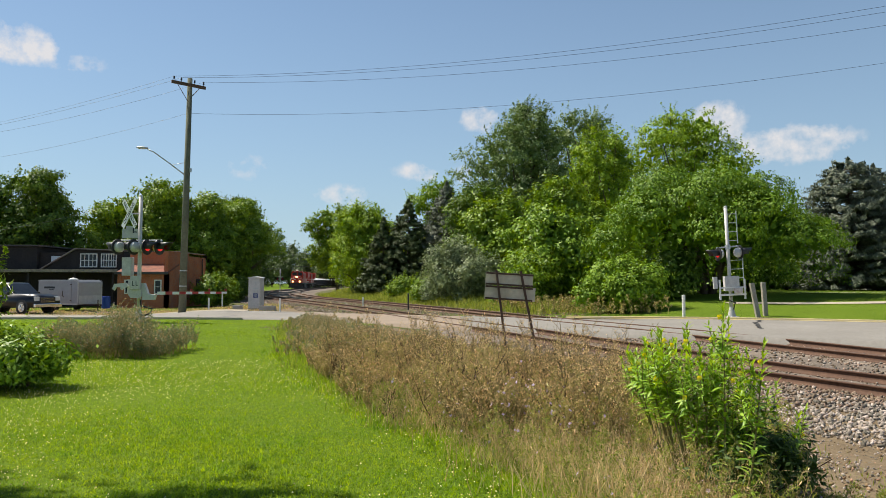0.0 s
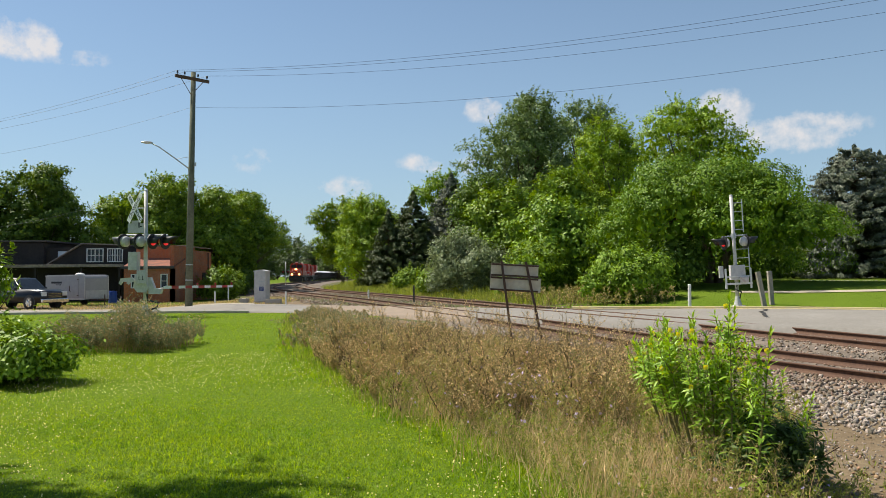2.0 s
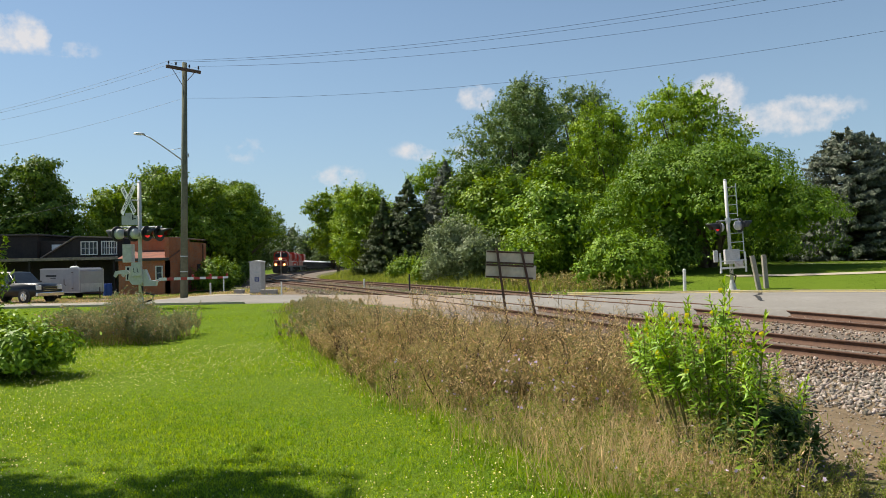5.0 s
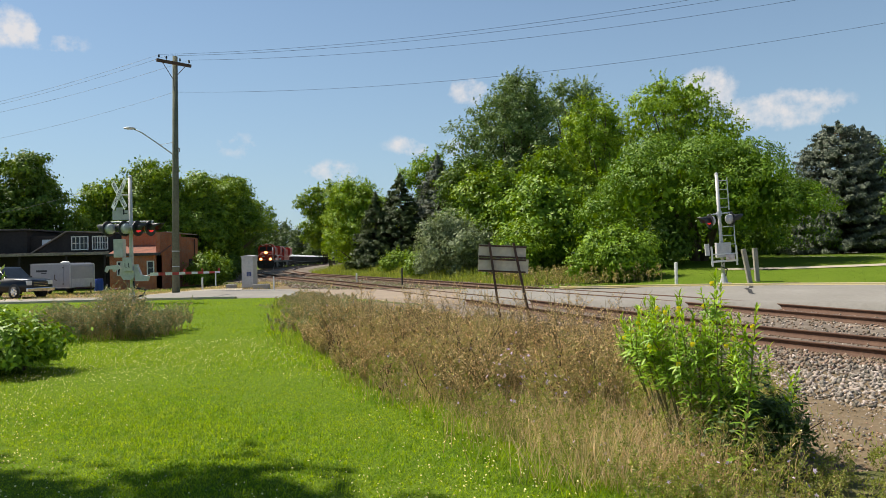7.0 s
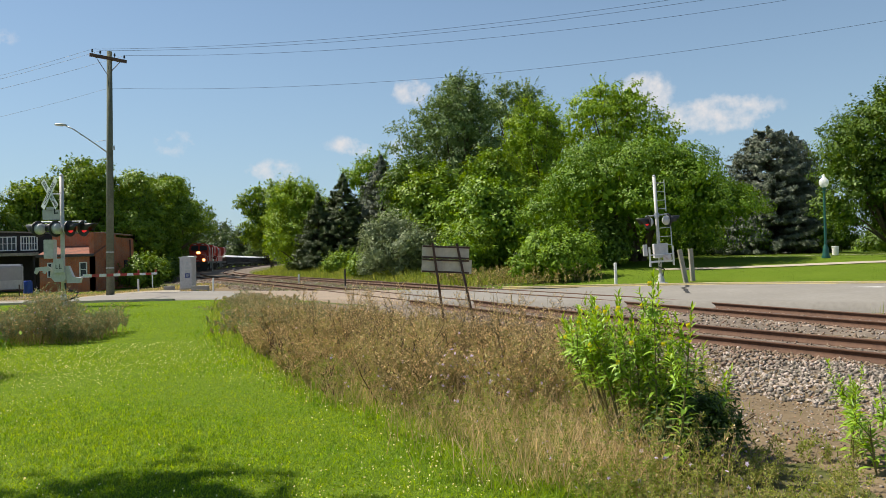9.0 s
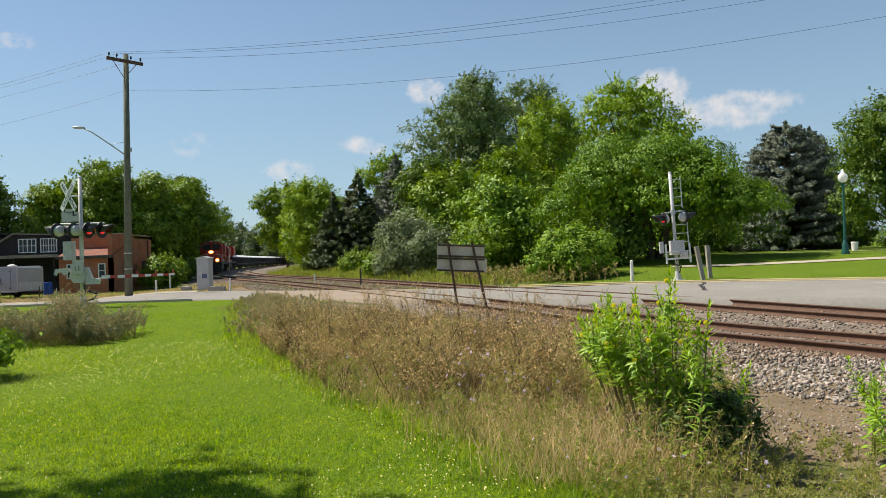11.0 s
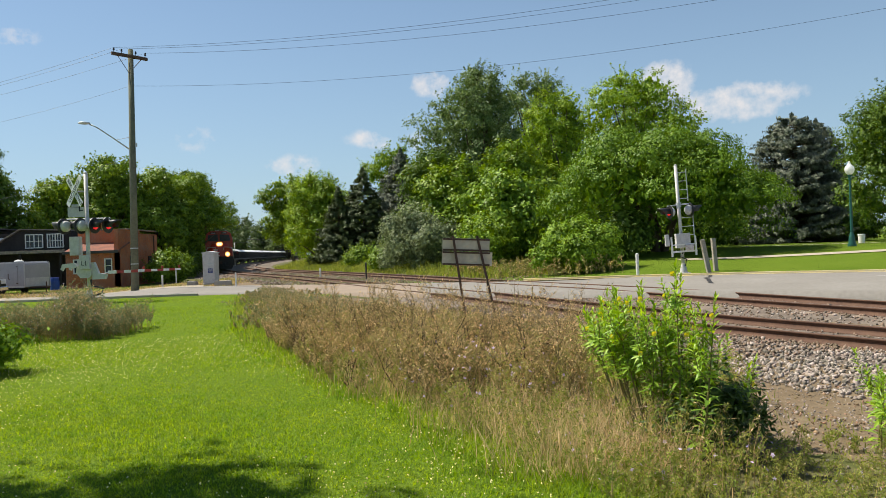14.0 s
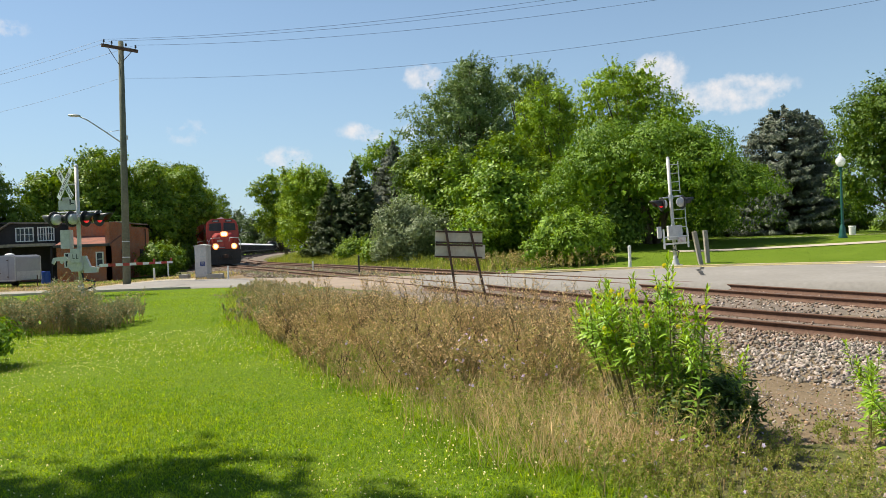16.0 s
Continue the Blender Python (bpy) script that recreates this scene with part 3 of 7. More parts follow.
def tree(name, x, y, h, r, leaf, label, seed, low=0.18, count=11, clumps=520, leaves=36, size=(0.34, 0.2), clump_r=0.55, top_wide=0.0,
         category="tree", trunk=0.02, stretch=(1, 1), group="", sprays=0.22, rise=0.7):
    rng = np.random.default_rng(seed)
    t = thing(name, pose(x, y, ground_z(x, y), 0, 0, 0), label, category, group)
    lob = [(a * stretch[0], b * stretch[1], c, d, e) for a, b, c, d, e in lobes_of(rng, h * 0.93, r, h * low, count, top_wide)]
    bm = bmesh.new()
    limb_mesh(bm, rng, lob, max(0.012, h * trunk), max(0.3, h * low * 1.15))
    part("trunk", bm, M["bark"], t, smooth=True)
    p, o = crown_points(rng, lob, clumps, leaves, clump_r)
    q, w = spray_points(rng, lob, int(clumps * sprays), 16, clump_r * 1.7, rise)
    p, o = np.concatenate([p, q]), np.concatenate([o, w])
    # nothing hangs into the way of the trains
    keep = (p[:, 2] > 0.12) & ~((side_of_track(p[:, 0] + x, p[:, 1] + y) > -2.2) & (side_of_track(p[:, 0] + x, p[:, 1] + y) < 6.6) & (p[:, 2] < 5.4) & (y > 20))
    V, F = leaf_cards(rng, p[keep], o[keep], *size)
    q, w, big = core_points(rng, lob)
    keep = (q[:, 2] > 0.2) & ~((side_of_track(q[:, 0] + x, q[:, 1] + y) > -3.0) & (side_of_track(q[:, 0] + x, q[:, 1] + y) < 7) & (y > 20))
    V2, F2 = leaf_cards(rng, q[keep], w[keep], big[keep], big[keep] * 0.7)
    link_mesh("crown", np.concatenate([V, V2]), np.concatenate([F, F2 + len(V)]), [leaf], parent=t)
    return t


def conifer(name, x, y, h, r, leaf, label, seed, layers=26, per=15, blunt=0.9):
    """A spruce: whorls of drooping boughs round a straight stem, each clothed in needles."""
    rng = np.random.default_rng(seed)
    t = thing(name, pose(x, y, ground_z(x, y)), label, "spruce tree")
    bm = bmesh.new()
    rod(bm, (0, 0, -0.2), (0, 0, h * 0.97), h * 0.018, 0.02, 8)
    P, O = [], []
    for i in range(layers):
        f = i / (layers - 1)
        z = h * (0.05 + 0.92 * f)
        reach = r * (1 - f) ** blunt + 0.12
        for k in range(max(4, int(per * (1 - 0.62 * f)))):
            a = rng.uniform(0, 2 * math.pi)
            ln = reach * rng.uniform(0.72, 1.1)
            zz = z + rng.uniform(-0.5, 0.5) * h / layers
            n = int(25 + 85 * ln / max(r, 1))
            u = rng.uniform(0.25, 1.0, n) ** 0.8
            droop = -0.16 * ln * u + 0.14 * ln * u * u
            side = rng.normal(size=n) * 0.20 * (0.25 + ln * 0.2) * (1.25 - u)
            px_ = np.cos(a) * ln * u - np.sin(a) * side
            py_ = np.sin(a) * ln * u + np.cos(a) * side
            P.append(np.stack([px_, py_, zz + droop + rng.normal(size=n) * 0.07], 1))
            O.append(np.tile([np.cos(a), np.sin(a), 0.15], (n, 1)))
            if k % 3 == 0:
                rod(bm, (0, 0, zz), (math.cos(a) * ln * 0.8, math.sin(a) * ln * 0.8, zz - 0.05 * ln), 0.03, 0.01, 4, False)
    part("trunk", bm, M["bark"], t)
    p, o = np.concatenate(P), np.concatenate(O)
    p[:, 2] = np.maximum(p[:, 2], 0.1)
    V, F = leaf_cards(rng, p, o * 1.3, 0.38, 0.12, 0.1)
    link_mesh("crown", V, F, [leaf], parent=t)


def weeping_tree(x, y, h, r, seed):
    """A broad dome of drooping vine-like foliage: tiers of arching boughs with hanging strands."""
    rng = np.random.default_rng(seed)
    t = thing("weeping_tree", pose(x, y, ground_z(x, y)), "broad dome-shaped weeping tree with hanging green foliage", "tree")
    bm = bmesh.new()
    lob = []
    for k in range(19):
        a, f = k * 2.39996, math.sqrt((k + 0.4) / 19)
        zc = h * (0.88 - 0.42 * f ** 2.3) - 0.9 + rng.uniform(-0.3, 0.3)
        lob.append((f * r * 0.82 * math.cos(a), f * r * 0.82 * math.sin(a) * 0.85, zc, r * rng.uniform(0.27, 0.35), h * rng.uniform(0.19, 0.25)))
    for k in range(5):
        a = k * 1.3
        rod(bm, (0.25 * math.cos(a), 0.25 * math.sin(a), -0.2), (math.cos(a) * r * 0.3, math.sin(a) * r * 0.3, h * 0.62), 0.2, 0.09, 8)
    for l in lob:
        sweep_rod(bm, [(l[0] * 0.3, l[1] * 0.3, h * 0.5), (l[0] * 0.7, l[1] * 0.7, l[2] - 0.1), (l[0], l[1], l[2])], [0.09, 0.06, 0.02], 5)
    part("trunk", bm, M["bark"], t, smooth=True)
    p, o = crown_points(rng, lob, 1900, 32, 0.30, True)
    # hanging strands from the outer boughs
    n = 340
    L = np.array(lob)[rng.integers(4, len(lob), n)]
    a = rng.uniform(0, 2 * math.pi, n)
    sx, sy = L[:, 0] + L[:, 3] * np.cos(a) * rng.uniform(0.5, 1, n), L[:, 1] + L[:, 3] * np.sin(a) * rng.uniform(0.5, 1, n)
    rad = np.hypot(sx, sy / 0.85) / r
    ln = rng.uniform(0.6, 1.0, n) * np.clip((rad - 0.45) * 1.9, 0.1, 1) * (h * 0.5)
    m = 26
    u = rng.uniform(0, 1, (n, m))
    q = np.stack([sx[:, None] * (1 + 0.05 * u) + rng.normal(size=(n, m)) * 0.13, sy[:, None] * (1 + 0.05 * u) + rng.normal(size=(n, m)) * 0.13, L[:, 2][:, None] - u * ln[:, None]], 2).reshape(-1, 3)
    oo = np.repeat(np.stack([np.cos(a), np.sin(a), -0.9 + 0 * a], 1), m, 0)
    p, o = np.concatenate([p, q]), np.concatenate([o, oo])
    keep = p[:, 2] > 0.5
    V, F = leaf_cards(rng, p[keep], o[keep], 0.19, 0.085, 0.5)
    q, w, big = core_points(rng, [(a, b, c - 0.35, d, e) for a, b, c, d, e in lob], 60)
    q3, w3, big3 = core_points(rng, [(0, 0, h * 0.40, r * 1.25, h * 0.42)], 1500)
    q, w, big = np.concatenate([q, q3]), np.concatenate([w, w3]), np.concatenate([big, big3])
    V2, F2 = leaf_cards(rng, q[q[:, 2] > 0.4], w[q[:, 2] > 0.4], big[q[:, 2] > 0.4], big[q[:, 2] > 0.4] * 0.7)
    link_mesh("crown", np.concatenate([V, V2]), np.concatenate([F, F2 + len(V)]), [M["leaf_willow"]], parent=t)


def build_trees():
    for i, (x, y, h, r, kw) in enumerate([
            (-36.4, 68.0, 13.8, 4.6, {}), (-43.5, 67, 13.0, 5.6, {}), (-31.4, 74.0, 11.3, 4.1, {}), (-28.0, 75.5, 13.7, 4.6, {}),
            (-24.2, 77.0, 12.2, 4.3, {}), (-36.2, 136.0, 19.0, 6.2, {"low": 0.12}), (-32.6, 115, 16.6, 5.8, {}), (-24.2, 89, 12.8, 5.3, {}), (-58, 70, 13.0, 6.5, {}), (-21.2, 80.5, 12.2, 3.9, {}), (-28.8, 101, 14.6, 5.6, {}), (-40.6, 160, 20.0, 6.8, {}), (-34.6, 126, 17.5, 5.2, {}), (-31.0, 108, 15.4, 4.6, {})]):
        tree("deciduous_tree", x, y, h, r, M["leaf_mid" if i in (2, 3, 4, 7, 9) else "leaf_dark"], "tall dark green broadleaf tree behind the brick workshop", 11 + i,
             low=kw.get("low", 0.1), count=13, clumps=860, leaves=36, size=(0.27, 0.17), clump_r=0.42, sprays=0.09, rise=0.4, group="trees behind the workshop")
    for i, (x, y, h, r) in enumerate([(-59.5, 300, 19, 8.5), (-47.5, 285, 15, 8), (-82, 370, 17, 12), (-58, 350, 15, 10), (-100, 360, 18, 12), (-72, 300, 13, 8), (-30, 290, 17, 9), (-38, 270, 17, 8), (-49, 345, 14, 9), (-66, 240, 15, 8)]):
        tree("distant_tree", x, y, h, r, M["leaf_far"], "hazy broadleaf tree far down the line", 31 + i, low=0.05, count=10, clumps=340, leaves=18, size=(0.72, 0.46), clump_r=1.1, group="distant trees")
    tree("deciduous_tree", -17.0, 127, 15.6, 5.6, M["leaf_mid"], "dark green broadleaf tree beside the line", 51, clumps=480, size=(0.42, 0.26))
    tree("deciduous_tree", -12.0, 132, 14.5, 5.6, M["leaf_dark"], "dark green broadleaf tree beside the line", 52, clumps=480, size=(0.42, 0.26), low=0.06)
    tree("deciduous_tree", -7.9, 86, 11.3, 5.4, M["leaf_yellow"], "yellow-green bushy broadleaf tree by the curve", 53, low=0.03, count=12, clumps=900, size=(0.25, 0.15), clump_r=0.45, top_wide=-0.4, sprays=0.3)
    conifer("spruce_tree", -3.1, 78, 10.0, 5.4, M["needle_dark"], "slender dark green spruce beside the line", 54, layers=30, per=22)
    conifer("spruce_tree", 0.9, 80, 12.2, 6.2, M["needle_blue"], "tall blue-green spruce beside the line", 55, layers=32, per=24)
    conifer("spruce_tree", -5.6, 77, 8.0, 3.4, M["needle_dark"], "small dark green spruce beside the line", 56)
    tree("deciduous_tree", 0.7, 100, 16.6, 4.8, M["leaf_bright"], "bright green broadleaf tree behind the spruces", 57, clumps=480)
    tree("maple_tree", 10.2, 87.4, 24.6, 7.2, M["leaf_maple"], "very tall grey-green maple rising over the grove", 58, low=0.2, count=17, clumps=1000, leaves=36, size=(0.32, 0.17), clump_r=0.5, top_wide=-0.9, sprays=0.6, rise=1.4)
    tree("maple_tree", 18.8, 94, 24.6, 7.0, M["leaf_maple"], "tall grey-green maple at the back of the grove", 59, low=0.2, count=12, clumps=620, size=(0.32, 0.17), sprays=0.5, rise=1.2)
    tree("locust_tree", 16.4, 70.5, 17.0, 4.4, M["leaf_yellow"], "tall yellow-green locust with feathery leaves", 60, low=0.12, count=12, clumps=560, size=(0.26, 0.14), clump_r=0.42, sprays=0.6, rise=1.2)
    tree("locust_tree", 24.1, 72.1, 18.9, 6.4, M["leaf_yellow"], "spreading yellow-green locust with an open crown", 61, low=0.22, count=12, clumps=640, leaves=36, size=(0.28, 0.15), clump_r=0.42, top_wide=0.2, sprays=0.7, rise=1.0)
    tree("deciduous_tree", 11.4, 69.1, 11.8, 4.6, M["leaf_mid"], "mid-green broadleaf tree within the grove", 62, low=0.05)
    tree("deciduous_tree", 4.6, 74, 12.0, 4.6, M["leaf_dark"], "dark green broadleaf tree within the grove", 63, low=0.05)
    tree("deciduous_tree", 5.6, 110, 16.0, 6.5, M["leaf_dark"], "dark green broadleaf tree at the back of the grove", 64, low=0.05)
    tree("deciduous_tree", 38.0, 88, 10.5, 5.8, M["leaf_dark"], "dark green broadleaf tree beyond the park", 65, low=0.05)
    tree("deciduous_tree", 28.0, 80, 9.5, 5.2, M["leaf_dark"], "dark green broadleaf tree beyond the park", 66, low=0.04)
    weeping_tree(15.6, 43.2, 8.0, 6.8, 67)
    tree("olive_shrub", 1.6, 54, 4.4, 3.3, M["leaf_olive"], "silvery grey-green shrub beside the track", 68, low=0.02, count=10, clumps=560, leaves=34, size=(0.2, 0.1), clump_r=0.42, category="shrub", trunk=0.014)
    tree("vine_thicket", 8.2, 53.6, 7.2, 3.6, M["leaf_bright"], "bright green thicket overgrown with vines", 69, low=0.03, count=11, clumps=620, size=(0.26, 0.2), clump_r=0.5, category="thicket", trunk=0.012)
    tree("vine_thicket", 4.9, 58.6, 8.6, 3.4, M["leaf_mid"], "tall green thicket overgrown with vines", 70, low=0.03, count=11, clumps=560, size=(0.28, 0.2), clump_r=0.55, category="thicket", trunk=0.012)
    tree("bush", 9.2, 37.4, 2.75, 2.15, M["leaf_bright"], "rounded bright green bush at the edge of the grove", 71, low=0.02, count=9, clumps=560, leaves=34, size=(0.17, 0.09), clump_r=0.3, category="bush", trunk=0.014)
    conifer("spruce_tree", 34.8, 62.8, 11.3, 5.9, M["needle_blue"], "broad blue spruce at the edge of the park", 72, layers=30, per=36, blunt=0.42)
    conifer("spruce_tree", 39.4, 67, 11.4, 5.0, M["needle_blue"], "broad blue spruce at the edge of the park", 73, layers=28, per=30, blunt=0.5)
    tree("park_tree", 36.0, 48.6, 12.6, 5.2, M["leaf_dark"], "green park tree with upswept feathery branches", 74, low=0.05, count=14, clumps=1000, size=(0.26, 0.12), clump_r=0.45, top_wide=-0.3, sprays=0.7, rise=1.3)
    tree("park_tree", 42.5, 46, 13.0, 5.2, M["leaf_dark"], "green park tree with upswept feathery branches", 75, low=0.05, count=12, clumps=900, size=(0.3, 0.15))
    tree("shrub", -17.8, 59.6, 2.6, 1.7, M["leaf_mid"], "small green shrub beside the brick workshop", 76, low=0.02, count=7, clumps=200, size=(0.24, 0.14), clump_r=0.35, category="shrub", trunk=0.014)
    for i, (x, y, h, r, mt) in enumerate([(12.6, 41.5, 3.0, 2.0, "leaf_dark"), (6.2, 50, 3.2, 2.2, "leaf_mid"), (-0.6, 58, 1.8, 1.5, "leaf_mid"), (12.5, 50.5, 4.0, 2.6, "leaf_dark"), (21.0, 51, 4.0, 3.0, "leaf_dark"),
                                          (5.0, 47.0, 2.2, 1.6, "leaf_bright"), (16.0, 53.0, 5.0, 3.0, "leaf_dark"), (-3.2, 68.0, 1.5, 1.6, "leaf_mid"), (26, 60, 3.6, 3.2, "leaf_dark"), (31, 66, 3.0, 3.2, "leaf_dark"), (44, 58, 3.4, 3.2, "leaf_dark"), (40.5, 55, 2.6, 2.6, "leaf_dark"), (37.5, 60, 2.4, 2.6, "leaf_dark"), (-23.5, 83, 3.2, 2.2, "leaf_dark"), (-27.6, 96, 4.2, 2.8, "leaf_dark"), (-31.0, 110, 4.6, 2.8, "leaf_dark"), (-34.0, 121, 5.0, 3.0, "leaf_dark"), (-20.8, 76, 2.6, 1.8, "leaf_dark")]):
        tree("undergrowth_bush", x, y, h, r, M[mt], "leafy undergrowth bush at the foot of the grove", 80 + i, low=0.02, count=8, clumps=260, leaves=30, size=(0.24, 0.13), clump_r=0.4, category="bush", trunk=0.014, group="undergrowth")
    # a tree behind the camera, whose crown shades the lawn in front
    tree("shade_tree", -8.8, 2.95, 13.5, 4.6, M["leaf_mid"], "large broadleaf tree whose crown shades the lawn", 99, low=0.56, count=22, clumps=2300, leaves=34, size=(0.34, 0.24), clump_r=0.55)


build_trees()


# ---- roadside and railway things ----
def brick_material():
    m = material("brick", (0.60, 0.185, 0.07), 0.9, second=(0.30, 0.085, 0.04), size=0.9, fine=6, amount=0.7, bump=0.3, spec=0.15)
    nt = m.node_tree
    n, ln = nt.nodes.new, nt.links.new
    bsdf = nt.nodes["Principled BSDF"]
    old = bsdf.inputs["Base Color"].links[0].from_socket
    tc, mp, br = n("ShaderNodeTexCoord"), n("ShaderNodeSeparateXYZ"), n("ShaderNodeTexBrick")
    comb, add = n("ShaderNodeCombineXYZ"), n("ShaderNodeMath")
    ln(tc.outputs["Object"], mp.inputs[0])
    ln(mp.outputs["X"], add.inputs[0])
    ln(mp.outputs["Y"], add.inputs[1])
    ln(add.outputs[0], comb.inputs["X"])
    ln(mp.outputs["Z"], comb.inputs["Y"])
    ln(comb.outputs[0], br.inputs["Vector"])
    br.inputs["Scale"].default_value = 1.0
    br.inputs["Brick Width"].default_value, br.inputs["Row Height"].default_value = 0.21, 0.075
    br.inputs["Mortar Size"].default_value = 0.008
    br.inputs["Mortar"].default_value = (0.30, 0.22, 0.17, 1)
    ln(old, br.inputs["Color1"])
    ln(old, br.inputs["Color2"])
    ln(br.outputs["Color"], bsdf.inputs["Base Color"])
    return m


M.update({
    "galv": material("galv", (0.52, 0.54, 0.54), 0.5, 0.55, second=(0.40, 0.42, 0.42), size=0.4, fine=16, amount=0.6),
    "silver_paint": material("silver_paint", (0.610, 0.590, 0.570), 0.55, 0.0, second=(0.403, 0.389, 0.382), size=0.3, fine=14, amount=0.6),
    "white_paint": material("white_paint", (0.78, 0.77, 0.73), 0.6, second=(0.60, 0.58, 0.53), size=0.3, fine=12, amount=0.5),
    "sign_white": material("sign_white", (0.80, 0.80, 0.78), 0.55, second=(0.66, 0.66, 0.63), size=0.3, fine=12, amount=0.4),
    "black_paint": material("black_paint", (0.018, 0.018, 0.02), 0.5, second=(0.035, 0.033, 0.03), size=0.3, fine=12, amount=0.5),
    "letter": material("letter", (0.02, 0.022, 0.03), 0.6),
    "red_lens": material("red_lens", (0.45, 0.01, 0.015), 0.25, glow=(1.0, 0.03, 0.04), glow_strength=0.38),
    "red_stripe": material("red_stripe", (0.42, 0.035, 0.03), 0.5, second=(0.33, 0.03, 0.03), size=0.3, fine=12, amount=0.4),
    "faded_red": material("faded_red", (0.45, 0.30, 0.28), 0.7, second=(0.6, 0.55, 0.52), size=0.15, fine=10, amount=0.9),
    "cable": material("cable", (0.03, 0.03, 0.033), 0.6),
    "pole_wood": material("pole_wood", (0.195, 0.198, 0.144), 0.95, second=(0.112, 0.114, 0.083), size=0.6, fine=10, amount=0.7, bump=0.8, bump_size=22, spec=0.1),
    "post_wood": material("post_wood", (0.42, 0.38, 0.32), 0.95, second=(0.28, 0.25, 0.2), size=0.4, fine=12, amount=0.7, bump=0.6, spec=0.1),
    "old_steel": material("old_steel", (0.075, 0.05, 0.042), 0.8, 0.2, second=(0.14, 0.08, 0.055), size=0.3, fine=16, amount=0.7, bump=0.4),
    "sign_back": material("sign_back", (0.744, 0.675, 0.528), 0.8, 0.0, second=(0.576, 0.500, 0.383), size=0.4, fine=9, amount=0.7, bump=0.2),
    "concrete": material("concrete", (0.44, 0.41, 0.36), 0.9, second=(0.32, 0.29, 0.25), size=0.5, fine=14, amount=0.6, bump=0.4),
    "blue_label": material("blue_label", (0.03, 0.05, 0.20), 0.5),
    "label_bar": material("label_bar", (0.42, 0.43, 0.44), 0.6),
    "brick": brick_material(),
    # dark timber boards, colour lowered further for the shade on the workshop
    "dark_board": material("dark_board", (0.016, 0.014, 0.014), 0.9, second=(0.032, 0.027, 0.025), size=0.8, fine=6, amount=0.7, bump=0.4, bump_size=18),
    "roofing": material("roofing", (0.05, 0.047, 0.045), 0.95, second=(0.09, 0.08, 0.072), size=1.2, fine=8, amount=0.7, bump=0.5),
    "roof_edge": material("roof_edge", (0.36, 0.31, 0.25), 0.9, second=(0.17, 0.14, 0.12), size=0.8, fine=6, amount=0.8, bump=0.4),
    "roof_tile": material("roof_tile", (0.32, 0.115, 0.065), 0.95, second=(0.16, 0.07, 0.05), size=0.6, fine=9, amount=0.8, bump=0.6, bump_size=18),
    "pale_panel": material("pale_panel", (0.42, 0.50, 0.58), 0.5, second=(0.33, 0.40, 0.48), size=0.6, fine=6, amount=0.5),
    "pane": material("pane", (0.022, 0.028, 0.034), 0.2, second=(0.045, 0.055, 0.065), size=0.8, fine=3, amount=0.6, spec=0.4),
    "truck_paint": material("truck_paint", (0.006, 0.009, 0.013), 0.28, 0.0, second=(0.010, 0.013, 0.018), size=1.0, fine=4, amount=0.5, coat=0.25, spec=0.4),
    "chrome": material("chrome", (0.72, 0.72, 0.72), 0.15, 1.0, second=(0.6, 0.6, 0.6), size=0.4, fine=8, amount=0.4),
    "tyre": material("tyre", (0.022, 0.021, 0.02), 0.85, second=(0.04, 0.037, 0.034), size=0.2, fine=20, amount=0.6),
    "lamp_glass": material("lamp_glass", (0.75, 0.75, 0.72), 0.15, second=(0.6, 0.6, 0.58), size=0.1, fine=12, amount=0.4, coat=0.5),
    "amber": material("amber", (0.55, 0.20, 0.03), 0.3),
    "trailer_skin": material("trailer_skin", (0.40, 0.39, 0.40), 0.5, 0.0, second=(0.31, 0.30, 0.31), size=1.0, fine=5, amount=0.5),
    "blue_plastic": material("blue_plastic", (0.02, 0.07, 0.42), 0.45, second=(0.015, 0.05, 0.3), size=0.3, fine=8, amount=0.5),
    "lamp_green": material("lamp_green", (0.015, 0.10, 0.08), 0.45, second=(0.012, 0.09, 0.07), size=0.3, fine=10, amount=0.5),
    "globe": material("globe", (0.82, 0.82, 0.80), 0.25, second=(0.74, 0.74, 0.72), size=0.2, fine=6, amount=0.3, translucent=0.3),
})


def at_ground(x, y, rz=0.0, sink=0.0):
    return pose(x, y, ground_z(x, y) - sink, 0, 0, rz)


def words(text, size, parent, m, mat):
    """Lettering cut from the built-in font, as a thin plate."""
    cu = bpy.data.curves.new("lettering", "FONT")
    cu.body, cu.size, cu.align_x, cu.align_y, cu.extrude = text, size, "CENTER", "CENTER", 0.003
    tmp = bpy.data.objects.new("lettering", cu)
    scene.collection.objects.link(tmp)
    me = bpy.data.meshes.new_from_object(tmp)
    bpy.data.objects.remove(tmp)
    bpy.data.curves.remove(cu)
    me.name = "lettering"
    me.materials.clear()
    me.materials.append(mat)
    ob = new("lettering", me)
    ob.parent = parent
    ob.matrix_local = m
    return ob


